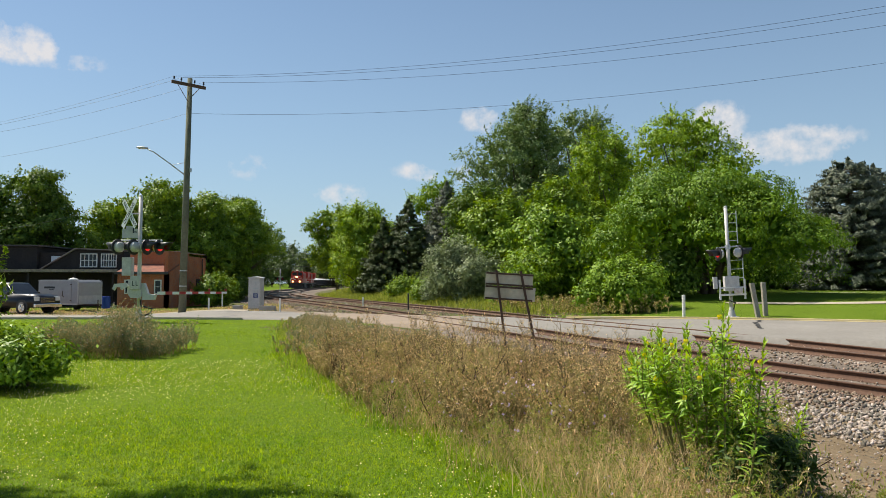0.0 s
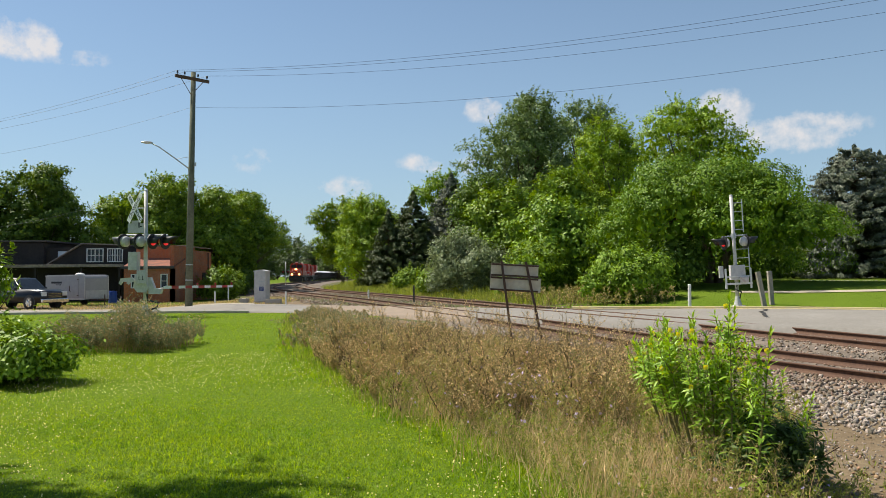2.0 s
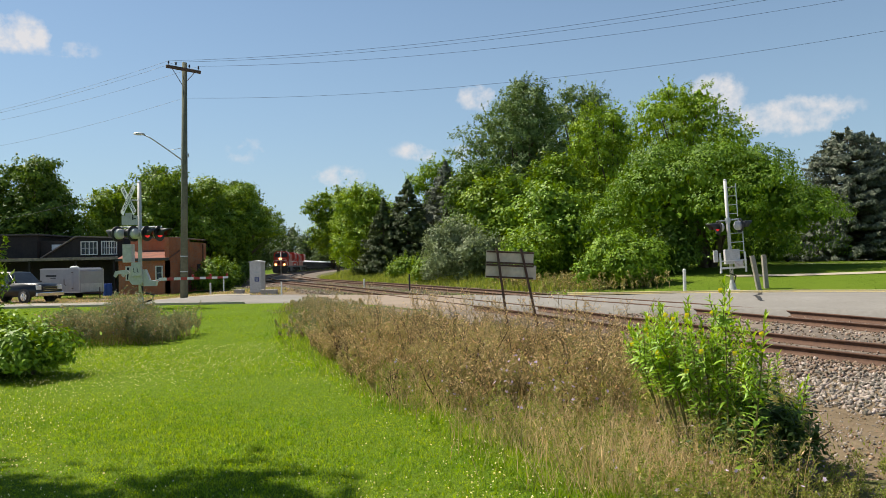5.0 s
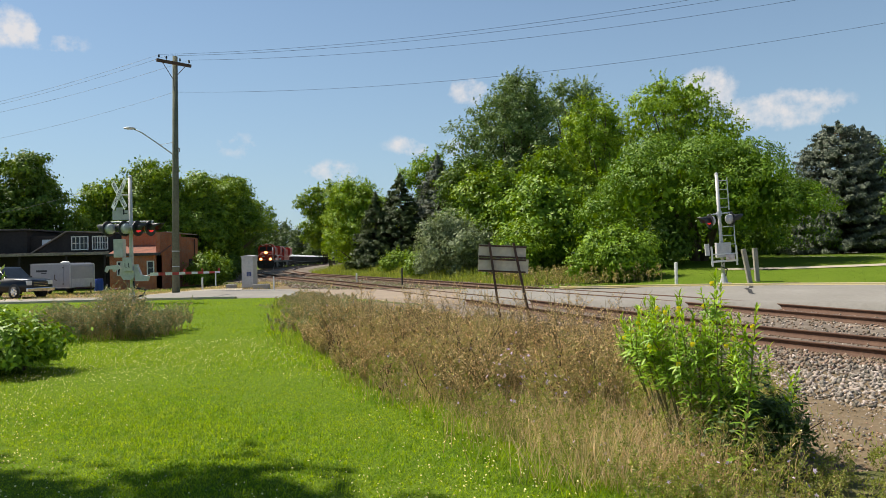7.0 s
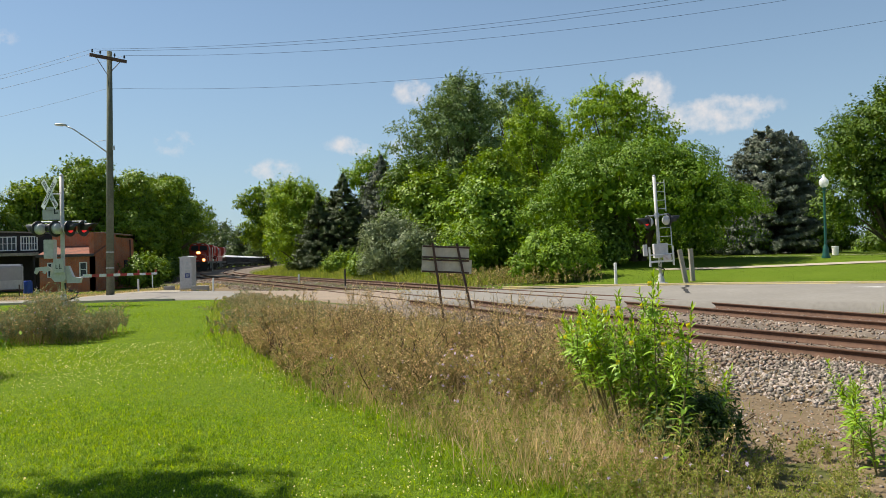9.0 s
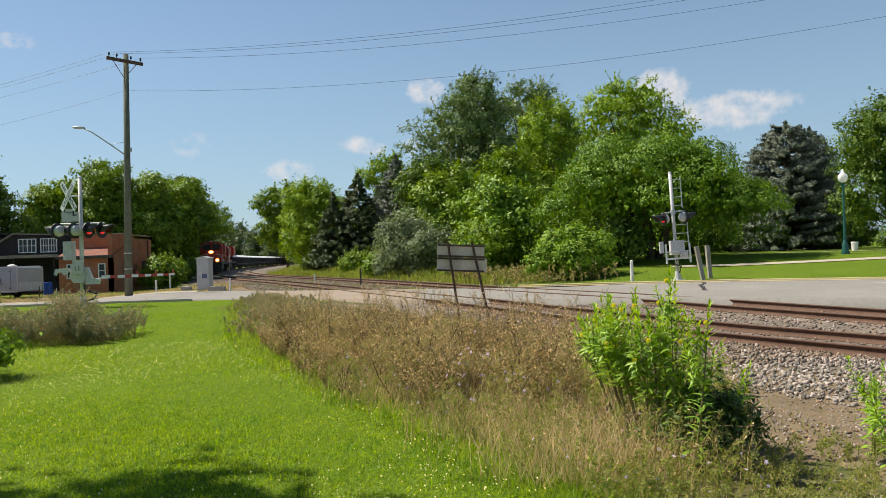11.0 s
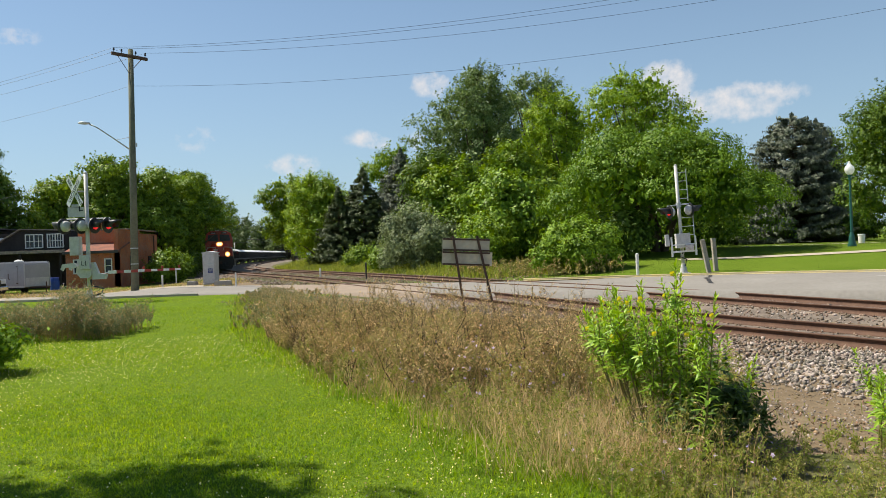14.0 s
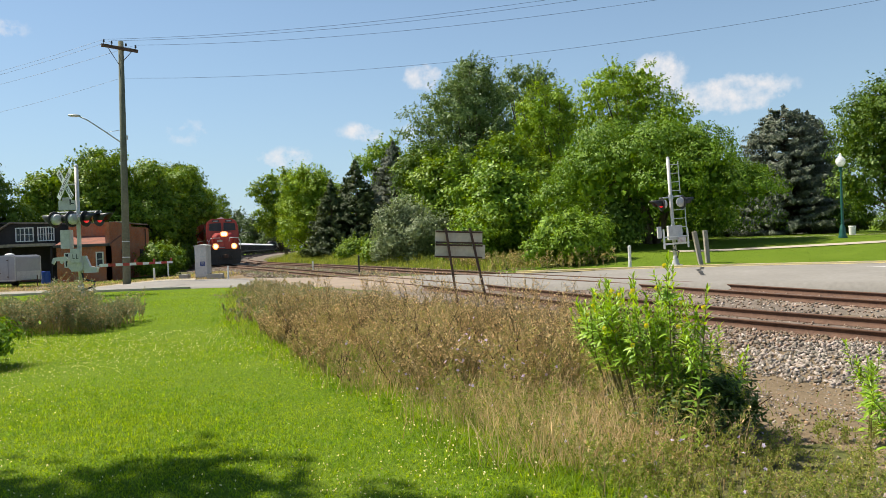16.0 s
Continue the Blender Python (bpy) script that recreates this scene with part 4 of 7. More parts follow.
def signal_head(parent, m, lit=True):
    """A flasher: black round shield, lens, hood and housing; it shines along its local -y."""
    bm = bmesh.new()
    rod(bm, (0, 0.0, 0), (0, 0.03, 0), 0.30, 0.30, 24)
    shield = part("shield", bm, M["black_paint"], parent, "round black shield")
    shield.matrix_local = m
    bm = bmesh.new()
    bmesh.ops.create_uvsphere(bm, u_segments=16, v_segments=8, radius=0.155, matrix=Matrix.Translation((0, -0.01, 0)) @ Matrix.Diagonal((1, 0.4, 1, 1)))
    part("lens", bm, M["red_lens" if lit else "red_stripe"], shield, "red signal lens" if lit else "unlit red signal lens", True)
    bm = bmesh.new()
    n, ln = 14, 0.56
    ring = []
    for i in range(n + 1):
        a = radians(-25 + 230 * i / n)
        c, s = math.cos(a), math.sin(a)
        depth = ln * (0.55 + 0.45 * max(0, s))
        ring.append([bm.verts.new((c * r, y, s * r)) for r, y in ((0.19, 0), (0.19, -depth), (0.178, -depth), (0.178, 0))])
    for a, b in zip(ring, ring[1:]):
        for k in range(4):
            bm.faces.new((a[k], b[k], b[(k + 1) % 4], a[(k + 1) % 4]))
    part("hood", bm, M["black_paint"], shield, "", True)
    bm = bmesh.new()
    bmesh.ops.create_uvsphere(bm, u_segments=18, v_segments=10, radius=0.20, matrix=Matrix.Translation((0, 0.14, 0)) @ Matrix.Diagonal((1, 0.55, 1, 1)))
    rod(bm, (0, 0.03, 0), (0, 0.14, 0), 0.205, 0.20, 18)
    part("housing", bm, M["silver_paint"], shield, "silver rear housing", True)
    return shield


def signal_mast(name, m, h, label):
    t = thing(name, m, label, "crossing signal", group="crossing signals")
    bm = bmesh.new()
    rod(bm, (0, 0, 0.1), (0, 0, h), 0.075, 0.07, 16)
    bmesh.ops.create_uvsphere(bm, u_segments=12, v_segments=6, radius=0.075, matrix=Matrix.Translation((0, 0, h)))
    part("mast", bm, M["silver_paint"], t, smooth=True)
    bm = bmesh.new()
    box(bm, (0, 0, 0.02), (0.46, 0.46, 0.06), bevel=0.01)
    bmesh.ops.create_cone(bm, cap_ends=True, segments=14, radius1=0.17, radius2=0.09, depth=0.4, matrix=Matrix.Translation((0, 0, 0.24)))
    part("base", bm, M["silver_paint"], t, "cast mast base")
    return t


def build_left_signal():
    t = signal_mast("crossing_signal", at_ground(-11.45, 28.75), 4.82, "silver crossing signal mast with white crossbuck and lowered gate")
    # crossbuck
    cx, cz = -0.36, 4.15
    for ang, word, y in ((-50, "RAIL ROAD", -0.16), (50, "CROSSING", -0.19)):
        bm = bmesh.new()
        box(bm, (0, 0, 0), (1.34, 0.012, 0.23), bevel=0.004)
        board = part("crossbuck_board", bm, M["sign_white"], t, "white crossbuck board with black letters")
        board.matrix_local = pose(cx, y, cz, 0, 0, -36) @ pose(0, 0, 0, 0, -ang, 0)
        if word == "RAIL ROAD":
            words("RAIL", 0.19, board, pose(-0.40, -0.009, 0, 90, 0, 0), M["letter"])
            words("ROAD", 0.19, board, pose(0.40, -0.009, 0, 90, 0, 0), M["letter"])
        else:
            words(word, 0.21, board, pose(0.0, -0.009, 0, 90, 0, 0), M["letter"])
    bm = bmesh.new()
    rod(bm, (cx, -0.1, cz), (0, 0, cz), 0.025, 0.025, 8)
    part("bracket", bm, M["galv"], t)
    bm = bmesh.new()
    rod(bm, (cx + 0.15, -0.1, 3.45), (0, 0, 3.45), 0.02, 0.02, 8)
    part("bracket", bm, M["galv"], t)
    # plate under the crossbuck
    bm = bmesh.new()
    box(bm, (-0.34, -0.1, 3.38), (0.62, 0.012, 0.36), bevel=0.004)
    box(bm, (-0.34, -0.1, 3.60), (0.34, 0.012, 0.14), bevel=0.004)
    plate = part("plate", bm, M["silver_paint"], t, "grey-white sign plate")
    bm = bmesh.new()
    box(bm, (-0.22, -0.109, 3.5), (0.05, 0.004, 0.2))
    box(bm, (-0.16, -0.109, 3.44), (0.14, 0.004, 0.04))
    part("marking", bm, M["letter"], plate)
    # flashers: two turned away, two turned this way
    bm = bmesh.new()
    rod(bm, (-0.85, 0, 3.12), (0.85, 0, 3.12), 0.03, 0.03, 10)
    for x in (-0.80, -0.26, 0.26, 0.80):
        rod(bm, (x, 0, 3.12), (x, 0, 2.95), 0.03, 0.03, 8)
    part("crossarm", bm, M["galv"], t)
    for x, y, rz in ((-0.80, -0.12, -118), (-0.20, -0.12, -118), (0.32, -0.1, 72), (0.78, -0.05, 72)):
        signal_head(t, pose(x, y, 2.86, 0, 0, rz))
    # equipment box beside the mast
    bm = bmesh.new()
    box(bm, (-0.46, 0.05, 2.12), (0.36, 0.3, 0.70), bevel=0.02)
    b = part("bell_box", bm, M["silver_paint"], t, "grey-white equipment box")
    bm = bmesh.new()
    box(bm, (-0.46, -0.105, 2.12), (0.29, 0.012, 0.62), bevel=0.004)
    part("door", bm, M["silver_paint"], b)
    # gate mechanism with counterweights
    bm = bmesh.new()
    prism(bm, [(-0.35, 1.122), (-0.196, 0.917), (0.14, 0.917), (0.21, 1.04), (0.182, 1.327), (0.07, 1.622), (-0.294, 1.622), (-0.322, 1.327)], -0.30, -0.18)
    part("gate_mechanism", bm, M["silver_paint"], t, "grey gate mechanism casing")
    bm = bmesh.new()
    box(bm, (0.0, -0.36, 1.5), (0.36, 0.12, 0.52), bevel=0.02)
    cover = part("mechanism_cover", bm, M["silver_paint"], t)
    bm = bmesh.new()
    for x in (-0.08, 0.05):
        box(bm, (x, -0.425, 1.47), (0.022, 0.006, 0.17))
        box(bm, (x + 0.03, -0.425, 1.395), (0.07, 0.006, 0.022))
    part("marking", bm, M["letter"], cover)
    for y in (-0.42, 0.28):
        bm = bmesh.new()
        prism(bm, [(-0.854, 1.261), (-0.784, 1.45), (-0.35, 1.491), (-0.245, 1.368), (-0.35, 1.311), (-0.7, 1.327), (-0.77, 1.204)], y, y + 0.07)
        part("counterweight_arm", bm, M["silver_paint"], t)
    bm = bmesh.new()
    prism(bm, [(0.21, 0.851), (0.665, 0.851), (0.714, 1.04), (0.434, 1.081), (0.28, 1.491), (0.175, 1.491)], -0.25, -0.05)
    part("arm_bracket", bm, M["silver_paint"], t)
    bm = bmesh.new()
    sweep_rod(bm, [(0.1, -0.1, 0.85), (0.15, -0.15, 0.62), (0.62, -0.22, 0.5), (0.5, -0.22, 0.32), (0.05, -0.15, 0.2), (-0.1, -0.1, 0.02)], 0.035, 8)
    part("cable", bm, M["cable"], t, "black looped cable", True)
    # the lowered arm, striped red and white
    a, b = Vector((0.75, -0.1, 1.10)), Vector((1.95, 4.95, 1.06))
    d = b - a
    n = 11
    arm = None
    for i in range(n):
        bm = bmesh.new()
        p, q = a + d * (i / n), a + d * ((i + 1) / n)
        m = Matrix.Translation((p + q) / 2) @ d.to_track_quat("X", "Z").to_matrix().to_4x4()
        w = 0.12 - 0.035 * i / n
        box(bm, (0, 0, 0), (d.length / n, 0.045, w), m)
        if arm is None:
            arm = part("gate_arm", bm, M["sign_white"], t, "long gate arm striped red and white")
        else:
            part("stripe", bm, M["red_stripe" if i % 2 else "sign_white"], arm)
    for f in (0.45, 0.72, 0.985):
        bm = bmesh.new()
        p = a + d * f + Vector((0, 0, 0.12))
        rod(bm, p - Vector((0, 0, 0.06)), p + Vector((0, 0, 0.05)), 0.035, 0.035, 10)
        part("arm_lamp", bm, M["red_stripe"], arm, "small red gate lamp")
    bm = bmesh.new()
    tip = a + d * 0.93
    rod(bm, (tip.x, tip.y, tip.z - 0.05), (tip.x, tip.y, tip.z - 0.6), 0.025, 0.025, 6)
    part("hanger", bm, M["white_paint"], arm)


def build_right_signal():
    t = signal_mast("crossing_signal", at_ground(12.5, 31.75) @ pose(0, 0, 0, 0, -2.6, 0), 4.7, "silver crossing signal mast with a ladder beside the park")
    for z0, z1, x in ((3.15, 4.55, 0.46), (1.55, 2.55, 0.62)):
        bm = bmesh.new()
        rod(bm, (x, 0.05, z0), (x, 0.05, z1), 0.022, 0.022, 6)
        ladder = part("ladder_rail", bm, M["galv"], t)
        z = z0 + 0.12
        while z < z1:
            bm = bmesh.new()
            rod(bm, (0, 0.03, z), (x, 0.05, z), 0.014, 0.014, 6)
            part("rung", bm, M["galv"], ladder)
            z += 0.38
    bm = bmesh.new()
    rod(bm, (-0.5, 0, 2.98), (0.55, 0, 3.03), 0.03, 0.03, 8)
    for x in (-0.42, 0.45):
        rod(bm, (x, 0, 3.0), (x, 0, 2.72), 0.03, 0.03, 8)
    rod(bm, (0, 0, 2.9), (0, 0, 3.1), 0.11, 0.11, 12)
    part("crossarm", bm, M["galv"], t)
    signal_head(t, pose(-0.45, -0.02, 2.72, 0, 0, -82))
    signal_head(t, pose(0.50, -0.02, 2.75, 0, 0, 100), False)
    bm = bmesh.new()
    box(bm, (-0.02, -0.2, 1.45), (0.62, 0.22, 0.62), bevel=0.02)
    part("gate_mechanism", bm, M["silver_paint"], t, "grey gate mechanism casing")
    bm = bmesh.new()
    for x in (-0.55, 0.5):
        box(bm, (x, -0.3, 1.2), (0.07, 0.07, 0.85), bevel=0.01)
    box(bm, (0, -0.3, 0.98), (1.1, 0.06, 0.08), bevel=0.01)
    box(bm, (0, -0.3, 1.28), (1.1, 0.05, 0.05), bevel=0.01)
    part("guard_frame", bm, M["white_paint"], t, "white guard frame")
    bm = bmesh.new()
    box(bm, (0.2, -0.36, 1.14), (0.36, 0.1, 0.24), bevel=0.03)
    part("motor_cover", bm, M["faded_red"], t, "faded red and white cover")
    bm = bmesh.new()
    box(bm, (-0.72, -0.25, 1.5), (0.18, 0.1, 0.5), bevel=0.02)
    part("counterweight", bm, M["silver_paint"], t)
    bm = bmesh.new()
    sweep_rod(bm, [(0, -0.1, 0.95), (-0.15, -0.16, 0.75), (0.12, -0.16, 0.62), (0.05, -0.1, 0.35)], 0.035, 8)
    part("cable", bm, M["cable"], t, "black cable", True)


def wood_pole(name, m, h, label, lean=0.0):
    t = thing(name, m @ pose(0, 0, 0, 0, lean, 0), label, "utility pole")
    bm = bmesh.new()
    rod(bm, (0, 0, -0.3), (0, 0, h), 0.20, 0.125, 16)
    part("pole", bm, M["pole_wood"], t, smooth=True)
    return t


PIN_X = (-0.78, -0.40, 0.30, 0.78)


def build_pole_and_wires():
    base = at_ground(-13.31, 39.1)
    t = wood_pole("utility_pole", base, 12.38, "weathered wooden utility pole with crossarm and street lamp", 0.9)
    arm_turn = pose(0.0, -0.16, 12.0, 0, 0, 38)
    bm = bmesh.new()
    box(bm, (0, 0, 0), (1.8, 0.11, 0.16), bevel=0.01)
    arm = part("crossarm", bm, M["old_steel"], t, "dark timber crossarm")
    arm.matrix_local = arm_turn @ pose(0, 0, 0, 0, 1.5, 0)
    bm = bmesh.new()
    rod(bm, (-0.6, 0.0, -0.05), (0, 0.05, -0.85), 0.018, 0.018, 6)
    rod(bm, (0.6, 0.0, -0.05), (0, 0.05, -0.85), 0.018, 0.018, 6)
    part("brace", bm, M["old_steel"], arm)
    for x in PIN_X:
        bm = bmesh.new()
        rod(bm, (x, 0, 0.06), (x, 0, 0.2), 0.015, 0.015, 6)
        rod(bm, (x, 0, 0.17), (x, 0, 0.30), 0.05, 0.035, 10)
        part("insulator", bm, M["black_paint"], arm)
    # street lamp on a long bracket
    bm = bmesh.new()
    sweep_rod(bm, [(-0.1, 0, 7.25), (-0.9, -0.2, 7.85), (-1.6, -0.35, 8.35), (-1.95, -0.45, 8.52)], 0.032, 8)
    rod(bm, (-0.75, -0.17, 7.75), (-0.1, -0.02, 7.9), 0.012, 0.012, 6)
    b = part("lamp_bracket", bm, M["galv"], t, "galvanised lamp bracket", True)
    bm = bmesh.new()
    bmesh.ops.create_uvsphere(bm, u_segments=14, v_segments=8, radius=1.0, matrix=Matrix.Translation((-2.18, -0.5, 8.56)) @ Matrix.Rotation(radians(13), 4, "Z") @ Matrix.Diagonal((0.30, 0.13, 0.075, 1)))
    part("lamp_head", bm, M["galv"], b, "grey cobra-head street lamp", True)
    bm = bmesh.new()
    rod(bm, (0.2, -0.05, 7.4), (0.2, -0.05, 7.6), 0.06, 0.06, 10)
    rod(bm, (0.05, -0.05, 7.5), (0.2, -0.05, 7.5), 0.02, 0.02, 6)
    part("photocell", bm, M["galv"], t)
    for z in (1.4, 2.2):
        bm = bmesh.new()
        rod(bm, (0, 0, z), (0, 0, z + 0.05), 0.192, 0.192, 16)
        part("band", bm, M["galv"], t)
    # neighbouring poles, which carry the far ends of the wires
    right = wood_pole("utility_pole", at_ground(27.0, 22.6), 12.6, "weathered wooden utility pole beside the road")
    left = wood_pole("utility_pole", at_ground(-52.0, 58.0), 12.0, "weathered wooden utility pole beside the workshops")
    for p in (right, left):
        bm = bmesh.new()
        box(bm, (0, 0, 11.8), (2.45, 0.1, 0.13), Matrix.Rotation(radians(-55), 4, "Z"), bevel=0.01)
        part("crossarm", bm, M["old_steel"], p)
    bpy.context.view_layer.update()
    w = arm.matrix_world

    def wire(a, b, sag, r=0.0065):
        a, b = Vector(a), Vector(b)
        bm = bmesh.new()
        pts = [a.lerp(b, k / 28) - Vector((0, 0, sag * 4 * (k / 28) * (1 - k / 28))) for k in range(29)]
        sweep_rod(bm, pts, r, 5)
        tagged(part("overhead_wire", bm, M["cable"]), "thin black overhead wire strung between poles", "wire", group="overhead wires")

    for i, x in enumerate((-0.78, -0.40, 0.78)):
        p = w @ Vector((x, 0, 0.3))
        q = Vector((27.0, 22.6, 12.3)) + Vector((0.57, 0.82, 0)) * (x * 0.8) + Vector((0, 0, (0.15, 0.0, -0.25)[i]))
        wire(p, q, 1.15)
        wire(p, Vector((-52 + x * 0.57, 58 + x * 0.82, 12.0)), 1.2)
    n = base.translation + Vector((0.16, -0.1, 10.5))
    wire(n, (27.0, 22.4, 10.6), 1.25, 0.006)
    wire(n, (-52.0, 58.0, 10.3), 1.3, 0.006)
    wire(base.translation + Vector((0.05, 0, 7.0)), (-43.0, 63.0, 5.6), 0.9, 0.008)
    # lines crossing the railway far off
    for z, y in ((11.3, 200), (5.9, 200), (6.6, 200)):
        wire((-60.0, y, z), (-8.0, y, z - 0.4), 0.5, 0.035)
    for x in (-60.0, -8.0):
        far = wood_pole("utility_pole", at_ground(x, 200), 12.0, "far wooden utility pole beside the line")


def build_cabinet():
    t = thing("signal_cabinet", at_ground(-10.15, 41.9, -16), "weathered silver-grey signal equipment cabinet with a blue label", "cabinet")
    bm = bmesh.new()
    box(bm, (0, 0, 0.93), (0.70, 0.50, 1.66), bevel=0.015)
    body = part("body", bm, M["silver_paint"], t)
    bm = bmesh.new()
    prism(bm, [(-0.39, 1.76), (0.39, 1.76), (0.39, 1.80), (0.0, 1.86), (-0.39, 1.80)], -0.29, 0.29)
    part("roof", bm, M["silver_paint"], t)
    for s in (-1,):
        bm = bmesh.new()
        box(bm, (-0.355, 0.0, 0.95), (0.014, 0.42, 1.5), bevel=0.005)
        d = part("door", bm, M["silver_paint"], t)
        bm = bmesh.new()
        rod(bm, (-0.375, -0.15, 0.85), (-0.375, -0.15, 1.05), 0.015, 0.015, 8)
        part("handle", bm, M["galv"], d)
    bm = bmesh.new()
    box(bm, (0.1, -0.256, 0.80), (0.28, 0.008, 0.24))
    lab = part("label", bm, M["blue_label"], t, "dark blue label with pale writing")
    bm = bmesh.new()
    for z, w in ((0.86, 0.18), (0.80, 0.2), (0.74, 0.14)):
        box(bm, (0.1, -0.262, z), (w, 0.004, 0.025))
    part("writing", bm, M["label_bar"], lab)
    bm = bmesh.new()
    box(bm, (0.1, -0.253, 1.2), (0.3, 0.004, 0.06))
    part("stencil", bm, M["galv"], t)
    bm = bmesh.new()
    rod(bm, (0.1, -0.25, 1.5), (0.1, -0.258, 1.5), 0.05, 0.05, 10)
    part("stencil", bm, M["galv"], t)
    bm = bmesh.new()
    box(bm, (0, 0, 0.05), (0.78, 0.58, 0.12), bevel=0.01)
    part("plinth", bm, M["concrete"], t)
    for x, y, w, r in ((-11.0, 41.3, 0.5, -10), (-9.15, 40.3, 0.86, -6)):
        b = thing("concrete_block", at_ground(x, y, r), "grey concrete block on the ground by the cabinet", "block", group="concrete blocks")
        bm = bmesh.new()
        box(bm, (0, 0, 0.13), (w, 0.32, 0.28), bevel=0.02)
        part("block", bm, M["concrete"], b)
        for s in (-1, 1):
            bm = bmesh.new()
            rod(bm, (s * w * 0.28, 0, 0.26), (s * w * 0.28, 0, 0.31), 0.03, 0.03, 8)
            part("lifting_eye", bm, M["old_steel"], b)


def post(name, x, y, h, r, mat, label, lean=(0, 0), cap=None, square=False):
    t = thing(name, at_ground(x, y) @ pose(0, 0, 0, lean[0], lean[1], 0), label, "post")
    bm = bmesh.new()
    if square:
        box(bm, (0, 0, h / 2 - 0.1), (r * 2, r * 2, h + 0.2), bevel=0.012)
    else:
        rod(bm, (0, 0, -0.2), (0, 0, h), r, r, 12)
    part("shaft", bm, mat, t)
    bm = bmesh.new()
    if square:
        box(bm, (0, 0, h + 0.004), (r * 1.9, r * 1.9, 0.016), bevel=0.004)
    else:
        bmesh.ops.create_uvsphere(bm, u_segments=12, v_segments=6, radius=r, matrix=Matrix.Translation((0, 0, h)) @ Matrix.Diagonal((1, 1, 0.4, 1)))
    part("top", bm, cap or mat, t)


def build_posts():
    post("bollard", 10.45, 31.75, 1.0, 0.07, M["white_paint"], "plain white bollard on the park verge")
    post("timber_post", 13.55, 31.6, 1.45, 0.085, M["post_wood"], "pale weathered timber post leaning by the signal", (0, -10), square=True)
    post("timber_post", 14.0, 31.9, 1.42, 0.085, M["post_wood"], "pale weathered timber post standing by the signal", (0, -3.5), square=True)
    post("marker_post", -5.15, 51.5, 0.62, 0.06, M["white_paint"], "short white marker post between the tracks")
    post("marker_post", -1.75, 44.5, 1.0, 0.05, M["black_paint"], "thin dark marker post beside the track")
    post("marker_post", -8.0, 38.0, 0.7, 0.04, M["white_paint"], "slim pale marker post by the crossing")
    post("marker_post", -10.9, 44.0, 0.75, 0.06, M["white_paint"], "short pale post behind the cabinet")
    post("marker_post", -13.0, 42.6, 0.7, 0.05, M["white_paint"], "thin pale stake by the pole")
    # far signal at the next crossing
    t = signal_mast("crossing_signal", at_ground(-29.5, 140), 4.6, "small grey crossing signal far along the line")
    for x in (-0.45, 0.45):
        signal_head(t, pose(x, -0.05, 2.8, 0, 0, 15), False)
    bm = bmesh.new()
    rod(bm, (-0.6, 0, 3.1), (0.6, 0, 3.1), 0.03, 0.03, 6)
    part("crossarm", bm, M["galv"], t)


def build_sign():
    """A road sign seen from behind on two leaning steel posts."""
    x, y = 1.62, 14.55
    t = thing("road_sign", at_ground(x, y), "back of a tan metal sign on two leaning rusty posts", "sign")
    z0 = -ground_z(x, y)
    panel = None
    m = pose(-0.21, 0, 1.44 + z0, 0, 0, -6) @ pose(0, 0, 0, 0, 3.5, 0)
    for k, (z, hh) in enumerate(((0.135, 0.25), (-0.135, 0.27))):
        bm = bmesh.new()
        c = [(-0.49, z - hh / 2), (0.46 - z * 0.22, z - hh / 2), (0.46 - z * 0.22, z + hh / 2), (-0.49, z + hh / 2)]
        prism(bm, c, -0.008, 0.008)
        p = part("panel", bm, M["sign_back"], t, "tan weathered sign panel")
        p.matrix_local = m
        bm = bmesh.new()
        for dz in (-hh / 2 + 0.02, hh / 2 - 0.02):
            box(bm, (-0.02, -0.016, z + dz), (0.92, 0.014, 0.034), bevel=0.003)
        r = part("rib", bm, M["old_steel"], p)
    for top, foot in (((-0.50, -0.04, 1.76 + z0), (-0.22, -0.05, -0.3)), ((-0.03, -0.04, 1.74 + z0), (0.42, -0.05, -0.3))):
        a, b = Vector(foot), Vector(top)
        d = b - a
        mm = Matrix.Translation((a + b) / 2) @ d.to_track_quat("Z", "Y").to_matrix().to_4x4()
        bm = bmesh.new()
        box(bm, (0, 0, 0), (0.075, 0.012, d.length), mm)
        box(bm, (-0.036, 0.018, 0), (0.012, 0.04, d.length), mm)
        box(bm, (0.036, 0.018, 0), (0.012, 0.04, d.length), mm)
        p = part("post", bm, M["old_steel"], t, "rusty steel channel post")
        bm = bmesh.new()
        for f in (0.76, 0.86, 0.95):
            c = a + d * f
            rod(bm, c + Vector((0, -0.03, 0)), c + Vector((0, -0.008, 0)), 0.014, 0.014, 6)
        part("bolt", bm, M["galv"], p)


